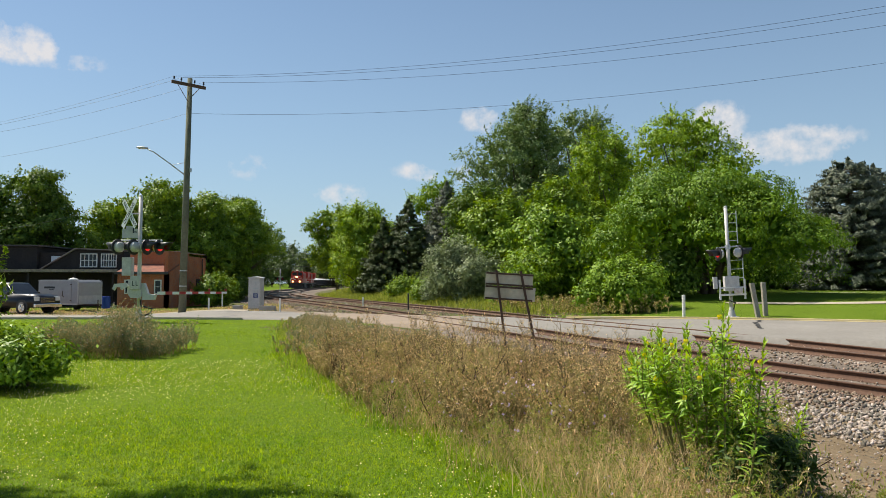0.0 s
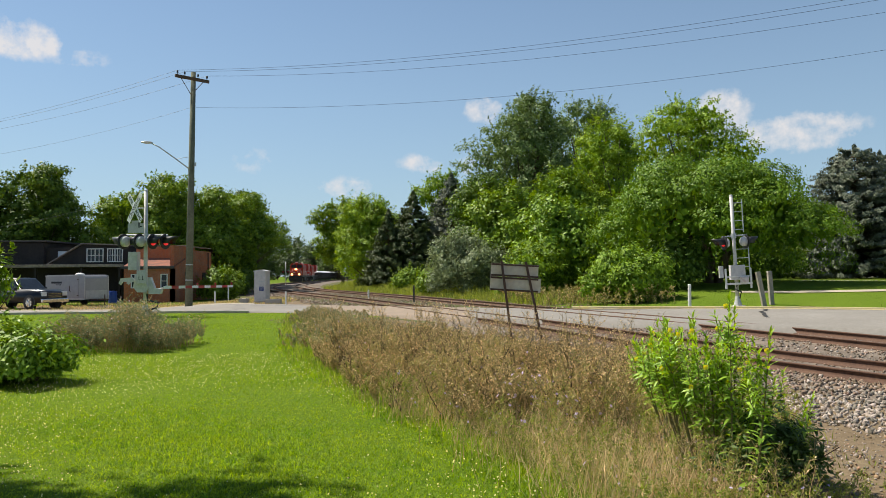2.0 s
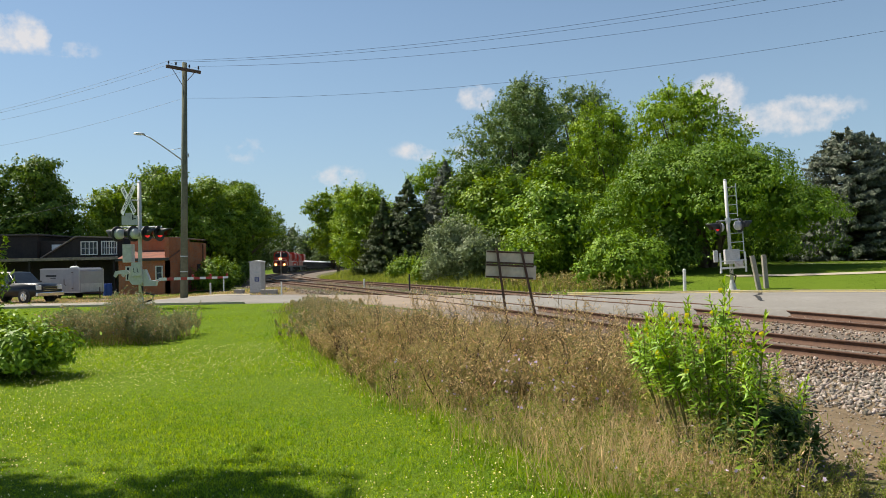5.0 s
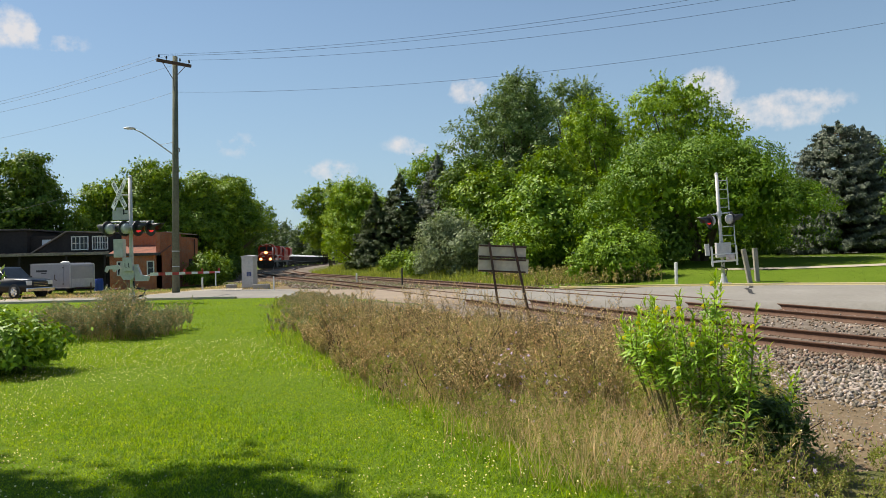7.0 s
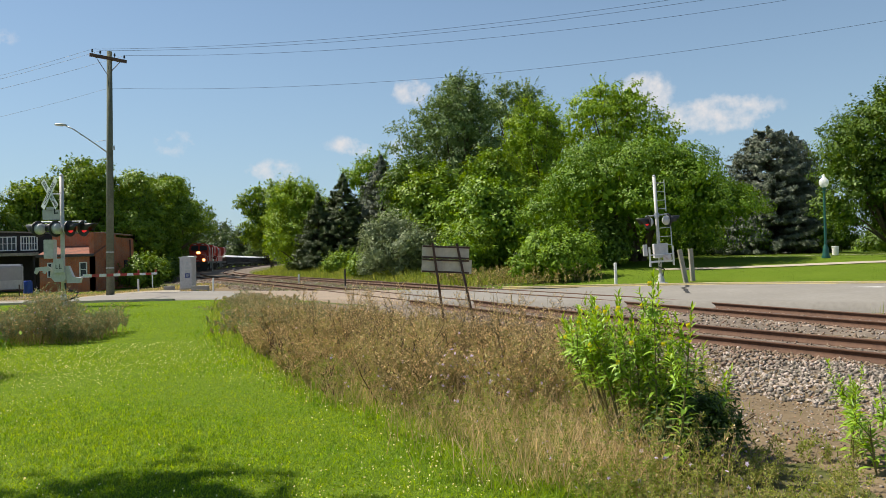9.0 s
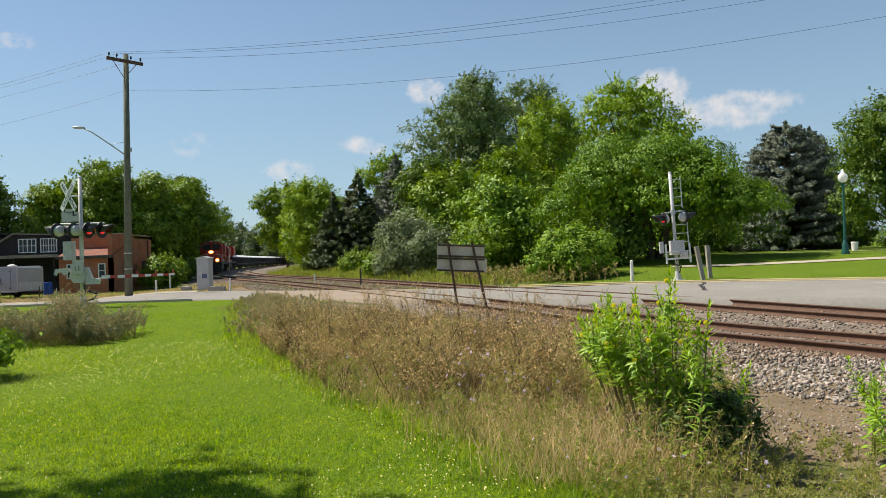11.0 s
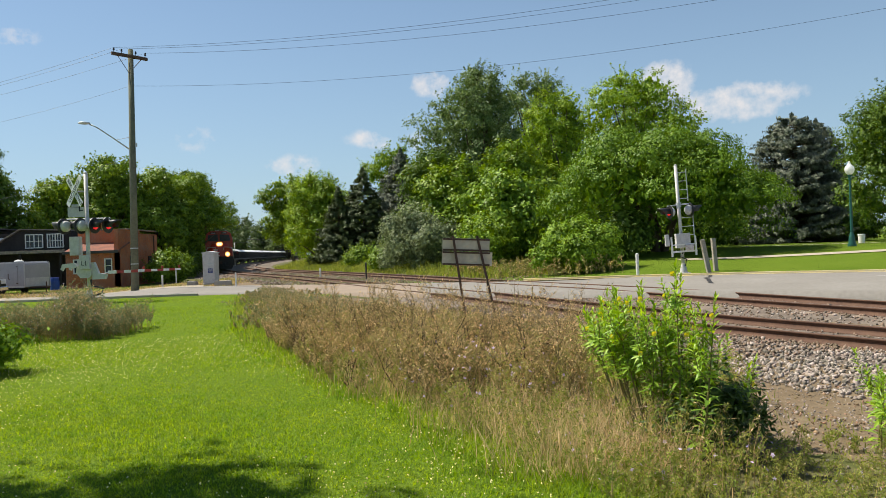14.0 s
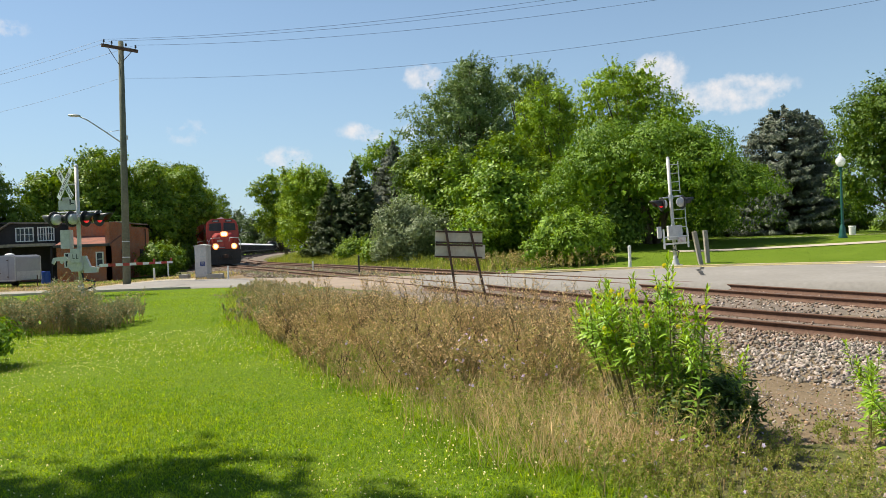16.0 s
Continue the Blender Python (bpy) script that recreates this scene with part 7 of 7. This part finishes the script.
def build_weeds():
    rng = np.random.default_rng(33)

    def spots(n, y0, y1, s_max, power=1.0):
        y = y0 + (y1 - y0) * rng.uniform(0, 1, n) ** power
        x0 = left_edge(y) + rng.normal(size=n) * 0.18 - 0.25 * np.sin(y * 2.3) ** 2
        x1 = np.interp(y, _ty, _tx) + s_max / 0.94
        x = x0 + (x1 - x0) * rng.uniform(0, 1, n)
        return x, y

    def fringe(x, y):
        return np.clip(0.5 + (x - left_edge(y)) / 1.1, 0.5, 1.0)

    def bushes(count, y0, y1, s_max, stems_each, spread, power=1.0):
        """Stems that fan out of common roots: places, leans and the bush that each belongs to."""
        cx, cy = spots(count, y0, y1, s_max, power)
        keep = (cx > left_edge(cy) + 0.05) & (cx < 0.30 * cy + 0.2) & ((side_of_track(cx, cy) < -6.1) | (rng.random(count) < 0.28)) & ((cx < 0.13 * cy + 0.1) | (rng.random(count) < 0.45)) & (cy < near_edge(cx) - 0.5)
        cx, cy = cx[keep], cy[keep]
        size = rng.uniform(0.6, 1.12, len(cx)) * fringe(cx, cy)
        k = rng.poisson(stems_each * size) + 3
        own = np.repeat(np.arange(len(cx)), k)
        a, w = rng.uniform(0, 2 * np.pi, len(own)), rng.uniform(0, 1, len(own)) ** 0.6 * spread
        x, y = cx[own] + np.cos(a) * w * 0.12, cy[own] + np.sin(a) * w * 0.12
        lie = rng.normal(size=(len(cx), 2)) * 0.13
        fan = np.stack([np.cos(a) * w, np.sin(a) * w], 1) + lie[own]
        return x, y, fan, size[own] * rng.uniform(0.55, 1.0, len(own)) / np.sqrt(1 + 0.6 * w * w)

    # wiry brown bushes over the whole strip: dark bare ones, olive leafy ones, pale seeding ones
    for count, y0, y1, each, stem_mat, leaf_material, label, kw in (
            (60, 6.6, 13.0, 11, "dark_stem", "seed", "dark wiry dead stalks fanning out of the weeds", dict(branch=7, leaf=4, leaf_size=(0.020, 0.012), fine=0.0052, seed_frac=0.3, reach=0.8)),
            (105, 6.0, 12.5, 12, "weed_stem", "weed_leaf", "bushy olive-green wiry weeds beside the ballast", dict(branch=10, leaf=6, leaf_size=(0.034, 0.014), fine=0.0036, seed_frac=0.35, flower=0.012, reach=0.75)),
            (110, 6.6, 13.0, 11, "dry_stem", "seed", "tangle of wiry dry brown weeds beside the ballast", dict(branch=10, leaf=6, leaf_size=(0.025, 0.014), fine=0.0040, seed_frac=0.35, reach=0.8)),
            (110, 12.0, 19.0, 9, "dry_stem", "weed_leaf", "tangle of wiry dry brown weeds beside the ballast", dict(branch=9, leaf=6, leaf_size=(0.040, 0.019), fine=0.0054, seed_frac=0.5, flower=0.03, reach=0.7))):
        x, y, fan, h = bushes(count, y0, y1, -4.2, each, 0.62)
        h = h * np.clip(1.06 - 0.028 * y, 0.42, 1.0)
        weed_patch(rng, x, y, h, "dry_weeds", M[stem_mat], M[leaf_material], label, fan=fan, **kw)
    # knapweed in flower at the edge of the lawn
    n = 46
    x, y = 0.85 + rng.normal(size=n) * 0.28, 7.4 + rng.normal(size=n) * 0.55
    weed_patch(rng, x, y, rng.uniform(0.38, 0.62, n), "knapweed", M["weed_stem"], M["weed_leaf"], "green knapweed with pale lilac flower heads", branch=7, leaf=7, leaf_size=(0.04, 0.014), fine=0.0024, flower=0.34, seed_frac=0.1, lean=0.3, flower_size=(0.014, 0.024))
    # scattered taller stalks with reddish seed heads
    y = rng.uniform(7.6, 13.5, 110)
    x = left_edge(y) + 0.5 + rng.uniform(0, 1, 110) * (np.interp(y, _ty, _tx) - 5.0 - left_edge(y) - 0.5)
    keep = x < 0.27 * y
    x, y = x[keep], y[keep]
    weed_patch(rng, x, y, rng.uniform(0.8, 1.2, len(x)), "tall_weeds", M["dry_stem"], M["seed"], "tall dry stalks with reddish-brown seed heads", branch=13, leaf=10, leaf_size=(0.02, 0.011), fine=0.0032, seed_frac=0.5, lean=0.22)
    # greyer green weeds towards the road
    x, y = spots(1000, 13, 29, -4.2, 0.8)
    keep = y < near_edge(x) - 0.4
    x, y = x[keep], y[keep]
    lump = np.sin(x * 2.1 + 0.9 * y) + np.sin(1.3 * y - 1.6 * x) + rng.normal(size=len(x)) * 0.5
    keep = lump > -0.7
    x, y, lump = x[keep], y[keep], lump[keep]
    h = np.clip(0.95 - 0.02 * y, 0.34, 0.8) * rng.uniform(0.5, 1.1, len(x)) * (0.85 + 0.15 * lump) * fringe(x, y)
    weed_patch(rng, x, y, h, "green_weeds", M["weed_stem"], M["leaf_olive"], "dense grey-green weeds with small seed heads by the road", branch=9, leaf=12, leaf_size=(0.034, 0.015), fine=0.0035, flower=0.02, seed_frac=0.4, lean=0.25)
    # low greenery near the camera
    x, y = spots(900, 3.8, 9, -5.2)
    keep = (x < 0.42 * y + 0.3)
    x, y = x[keep], y[keep]
    h = rng.uniform(0.18, 0.5, len(x))
    weed_patch(rng, x, y, h, "low_weeds", M["weed_stem"], M["tall_blade"], "low straggling green weeds at the lawn's edge", branch=7, leaf=9, leaf_size=(0.032, 0.009), flower=0.04, seed_frac=0.05)
    n = 420
    x, y = rng.uniform(1.2, 3.6, n), 3.5 + 1.7 * rng.uniform(0, 1, n) ** 1.4
    keep = x < 0.68 * y
    x, y = x[keep], y[keep]
    weed_patch(rng, x, y, rng.uniform(0.07, 0.24, len(x)), "low_weeds", M["weed_stem"], M["tall_blade"], "low straggling green weeds on bare soil", branch=7, leaf=10, leaf_size=(0.022, 0.007), fine=0.0014, flower=0.03, seed_frac=0.02, lean=0.5)
    # patch on the lawn below the signal
    n = 760
    a = rng.uniform(0, 1, n)
    x, y = -8.3 + 2.75 * a + rng.normal(size=n) * 0.12, 14.6 + rng.uniform(0, 2.2, n) + 0.5 * a
    h = rng.uniform(0.3, 0.82, n) * (0.62 + 0.5 * np.sin(np.pi * np.clip(a, 0, 1) ** 1.3)) * (1 + 0.22 * np.sin(x * 5 + y))
    weed_patch(rng, x, y, h, "lawn_weeds", M["weed_stem"], M["leaf_olive"], "unmown patch of grey-green weeds on the lawn", branch=8, leaf=9, leaf_size=(0.042, 0.017), fine=0.0032, flower=0.06, seed_frac=0.2)
    # straw-coloured grass
    x, y = spots(24000, 4.6, 15, -5.0, 1.5)
    keep = (np.sin(x * 2.1 + y) + np.sin(y * 1.7 - x) + rng.normal(size=len(x)) * 0.6 > 0.95 * np.hypot((x - 1.2) / 0.75, (y - 6.5) / 1.6) - 1.9) & (x < 0.36 * y + 0.2)
    x, y = x[keep], y[keep]
    V, F = blades(rng, x, y, height(x, y), rng.uniform(0.16, 0.58, len(x)), 0.0034, 1.3)
    tagged(link_mesh("straw_grass", V, F, [M["straw"]]), "tall straw-coloured dry grass among the weeds", "dry grass", kind="stuff")
    # green grass between the weeds and on the verge
    x, y = spots(52000, 3.5, 28, -5.0, 1.2)
    keep = (y < near_edge(x) - 0.3) & ((side_of_track(x, y) < -6.1) | (y > 9.5) | (rng.random(len(x)) < 0.03)) & ((x < 1.9) | (y > 7) | (rng.random(len(x)) < 0.3)) & ((x < left_edge(y) + 0.5) | (rng.random(len(x)) < 0.5))
    x, y = x[keep], y[keep]
    V, F = blades(rng, x, y, height(x, y), rng.uniform(0.05, 0.20, len(x)) * np.where((x > 1.9) & (y < 7), 0.5, 1), 0.005 + 0.0006 * y, 1.2)
    tagged(link_mesh("verge_grass", V, F, [M["tall_blade"]]), "rough green grass at the foot of the weeds", "grass", kind="stuff")
    # tall grass on the far bank and round the crossing
    n = 42000
    y = rng.uniform(38, 100, n)
    s = rng.uniform(6.9, 13.5, n)
    x = np.interp(y, _ty, _tx) + s / 0.94
    keep = (x < 8) & (y > far_edge(x) + 0.6)
    x, y = x[keep], y[keep]
    V, F = blades(rng, x, y, height(x, y), rng.uniform(0.25, 0.6, len(x)) * (1 + 0.5 * np.sin(x * 0.9) * np.sin(y * 0.6 + x)), 0.035, 0.9)
    tagged(link_mesh("bank_grass", V, F, [M["tall_blade"]]), "tall yellow-green grass on the bank beside the track", "grass", kind="stuff")
    n = 2600
    x, y = rng.uniform(2, 10.5, n), rng.uniform(34, 44, n)
    keep = (y > far_edge(x) + 1.6) & (side_of_track(x, y) > 7.0)
    x, y = x[keep], y[keep]
    weed_patch(rng, x[:320], y[:320], rng.uniform(0.35, 0.9, len(x[:320])), "bank_weeds", M["dry_stem"], M["weed_leaf"], "tall dry weeds at the foot of the grove", branch=6, leaf=7, leaf_size=(0.10, 0.05), fine=0.008, seed_frac=0.25)
    # park lawn and strip beyond the road
    n = 60000
    x, y = rng.uniform(6, 40, n), rng.uniform(26, 56, n)
    keep = (y > far_edge(x) + 0.3)
    x, y = x[keep], y[keep]
    V, F = blades(rng, x, y, height(x, y), np.full(len(x), 0.035), 0.03, 1.6)
    tagged(link_mesh("park_grass", V, F, [M["park_blade"]]), "mown park lawn grass", "grass", kind="stuff")
    # sprigs between the rails and the road, and dry grass by the workshops
    n = 500
    x, y = 14.2 + rng.normal(size=n) * 0.9, 17.3 + rng.normal(size=n) * 0.35
    V, F = blades(rng, x, y, height(x, y) + 0.02, rng.uniform(0.15, 0.5, n), 0.014, 0.5)
    tagged(link_mesh("track_grass", V, F, [M["tall_blade"]]), "sparse green grass growing through the ballast", "grass", kind="stuff")
    n = 24000
    x, y = rng.uniform(-34, -8.5, n), rng.uniform(39, 54, n)
    keep = (y > far_edge(x) + 0.3) & (side_of_track(x, y) < -3.4) & (np.sin(x) + np.sin(y * 1.3) + rng.normal(size=n) * 0.7 > -0.6)
    x, y = x[keep], y[keep]
    V, F = blades(rng, x, y, height(x, y), rng.uniform(0.05, 0.16, len(x)), 0.035, 0.9)
    tagged(link_mesh("dry_grass", V, F, [M["seed"], M["tall_blade"]], (rng.random(len(F)) < 0.35).astype(int)), "thin dry grass on the yard by the workshops", "dry grass", kind="stuff")


def lance_leaf(V, F, c, d, up, L, W):
    """One narrow pointed leaf, creased and arched."""
    s = d.cross(up).normalized()
    n = s.cross(d).normalized()
    k = len(V)
    for f, w, b in ((0, 0.12, 0), (0.35, 1.0, 0.05), (0.7, 0.7, 0.03), (1, 0.0, -0.07)):
        p = c + d * (L * f) + n * (L * b)
        V += [p - s * (W * w / 2) + n * (W * 0.15 * w), p, p + s * (W * w / 2) + n * (W * 0.15 * w)]
    for r in range(3):
        for j in range(2):
            a = k + r * 3 + j
            F.append((a, a + 1, a + 4, a + 3))


def shoot(V, F, rng, pts, bare, n, L0, L1):
    """Narrow leaves in a spiral along a bent stem, dense and steep towards its tip."""
    for i in range(n):
        f = bare + (1 - bare) * (i + rng.random()) / n
        k = min(int(f * (len(pts) - 1)), len(pts) - 2)
        g = f * (len(pts) - 1) - k
        c, way = pts[k].lerp(pts[k + 1], g), (pts[k + 1] - pts[k]).normalized()
        a = i * 2.39996 + rng.uniform(-0.5, 0.5)
        el = radians(8 + 52 * f ** 3 + rng.uniform(-24, 22))
        side = way.orthogonal().normalized()
        out = side * math.cos(a) + way.cross(side) * math.sin(a)
        d = (out * math.cos(el) + way * math.sin(el)).normalized()
        L = (L0 + (L1 - L0) * f) * rng.uniform(0.7, 1.3)
        lance_leaf(V, F, c, d, way, L, L * rng.uniform(0.19, 0.27))


def primrose(root, top, seed, flowers, bare, branches):
    """One leafy stem from its root to its top, with side branches that curve upwards."""
    rng = random.Random(seed)
    x, y = root
    m = at_ground(x, y)
    t = thing("evening_primrose", m, "tall leafy green evening primrose with yellow flowers", "wild plant", group="evening primroses")
    tip = Vector((top[0] - x, top[1] - y, top[2] - m.translation.z))
    h = tip.z
    pts = [Vector((0, 0, -0.03)), Vector((tip.x * 0.45, tip.y * 0.45, h * 0.34)), Vector((tip.x * 0.8, tip.y * 0.8, h * 0.68)) + Vector((rng.uniform(-0.02, 0.02), rng.uniform(-0.02, 0.02), 0)), tip]
    bm = bmesh.new()
    sweep_rod(bm, pts, [0.0075, 0.0065, 0.005, 0.002], 6)
    V, F = [], []
    shoot(V, F, rng, pts, bare, int(h * 82), 0.14, 0.06)
    tops = [tip]
    for b in range(branches):
        f = rng.uniform(max(0.3, bare), 0.75)
        k = min(int(f * 3), 2)
        c = pts[k].lerp(pts[k + 1], f * 3 - k)
        a, ln = rng.uniform(0, 6.28), rng.uniform(0.16, 0.36)
        o = Vector((math.cos(a), math.sin(a), 0))
        br = [c, c + o * ln * 0.32 + Vector((0, 0, ln * 0.4)), c + o * ln * 0.46 + Vector((0, 0, ln))]
        sweep_rod(bm, br, [0.004, 0.003, 0.0015], 5)
        shoot(V, F, rng, br, 0.15, int(ln * 120), 0.10, 0.05)
        tops.append(br[-1])
    part("stem", bm, M["primrose_stem"], t)
    link_mesh("foliage", [tuple(v) for v in V], F, [M["primrose_leaf"]], parent=t)
    for k in range(flowers):
        top_at = tops[k % len(tops)]
        a = rng.uniform(0, 6.28)
        c = top_at + Vector((math.cos(a) * 0.035, math.sin(a) * 0.035 - 0.02, -rng.uniform(0.02, 0.12)))
        bm = bmesh.new()
        for j in range(4):
            b = a + j * math.pi / 2
            o = Vector((math.cos(b), -0.35, math.sin(b))).normalized()
            q = Vector((-math.sin(b), 0, math.cos(b)))
            bm.faces.new([bm.verts.new(c + v) for v in (Vector((0, 0, 0)), o * 0.013 + q * 0.011, o * 0.022, o * 0.013 - q * 0.011)])
        part("flower", bm, M["petal_yellow"], t, "yellow four-petalled flower")


def build_plants():
    rng = random.Random(3)
    # x, y and height of each top, flowers, bare share of the stem
    for i, (x, y, z, fl, bare) in enumerate([
            (2.06, 4.72, 1.13, 1, 0.06), (1.95, 5.1, 1.33, 1, 0.15), (1.78, 5.35, 1.20, 2, 0.3), (1.64, 5.5, 1.16, 1, 0.42), (1.58, 5.72, 1.06, 4, 0.5), (2.02, 5.5, 1.10, 4, 0.15), (1.88, 5.7, 1.13, 3, 0.25),
            (1.66, 6.0, 1.05, 2, 0.45), (2.2, 5.25, 0.94, 3, 0.1), (2.28, 5.6, 0.92, 2, 0.1), (1.56, 6.15, 0.95, 2, 0.5), (1.92, 6.05, 1.02, 2, 0.3), (2.52, 5.25, 0.58, 1, 0.2), (1.72, 5.6, 1.0, 1, 0.4),
            (1.85, 5.3, 1.06, 2, 0.25), (2.14, 5.05, 0.86, 0, 0.05), (1.52, 5.85, 0.92, 1, 0.5), (2.07, 5.3, 1.02, 1, 0.1), (1.75, 6.4, 0.9, 1, 0.4), (2.3, 6.0, 0.84, 0, 0.1), (1.98, 5.35, 1.14, 2, 0.2), (1.70, 5.75, 1.12, 1, 0.4), (1.6, 5.6, 0.88, 1, 0.5), (2.36, 5.35, 0.76, 0, 0.05)]):
        root = (1.98 + (x - 1.98) * 0.42 + rng.uniform(-0.06, 0.06), y * 0.7 + 5.3 * 0.3)
        primrose(root, (x, y, z), 40 + i, fl, bare, 5 if z > 1.0 else 3)
    # low clumps coloured dark to carry the shade under the stems
    tree("leafy_clump", 2.2, 5.3, 0.56, 0.46, M["primrose_shade"], "low leafy clump, its green darkened for shade, at the foot of the primroses", 301, low=0.02, count=6, clumps=110, leaves=20, size=(0.075, 0.020), clump_r=0.10, category="wild plant", trunk=0.006)
    tree("leafy_clump", 2.42, 5.5, 0.42, 0.34, M["primrose_shade"], "low leafy clump, its green darkened for shade, at the foot of the primroses", 302, low=0.02, count=5, clumps=60, leaves=20, size=(0.075, 0.020), clump_r=0.10, category="wild plant", trunk=0.006)
    for i, (x, y, z) in enumerate([(3.28, 4.9, 0.56), (3.42, 5.1, 0.50), (3.22, 4.65, 0.36), (3.46, 4.8, 0.46)]):
        primrose((x + rng.uniform(-0.05, 0.05), y), (x, y, z), 90 + i, 0, 0.1, 3)
    tree("sumac_sapling", -7.35, 11.9, 1.95, 0.62, M["leaf_mid"], "young sumac with drooping feathery leaves on the lawn", 305, low=0.45, count=5, clumps=60, leaves=22, size=(0.13, 0.04), clump_r=0.16, category="sapling", trunk=0.014)
    tree("sumac_bush", -6.05, 10.7, 0.74, 0.8, M["leaf_bright"], "low bright green leafy bush on the lawn", 303, low=0.03, count=9, clumps=260, leaves=30, size=(0.10, 0.042), clump_r=0.16, category="bush", trunk=0.014)
    tree("sumac_bush", -6.95, 10.9, 0.84, 0.9, M["leaf_bright"], "low bright green leafy bush on the lawn", 304, low=0.03, count=9, clumps=240, leaves=30, size=(0.10, 0.042), clump_r=0.16, category="bush", trunk=0.014)


build_lawn_grass()
build_weeds()
build_plants()


# ---- motion ----
def motions():
    steps = [k * 0.5 for k in range(33)]
    for ob, behind, length in TRAIN:
        walk(ob, [(t, car_pose(front_at(t) + behind, length)) for t in steps])
    for w, y, r in WHEELS:
        walk(w, [(k * 0.1, pose(0, y, r, math.degrees(SPEED * k * 0.1 / r), 0, 0)) for k in range(161)])


build_stones()
build_litter()
build_ties()
motions()
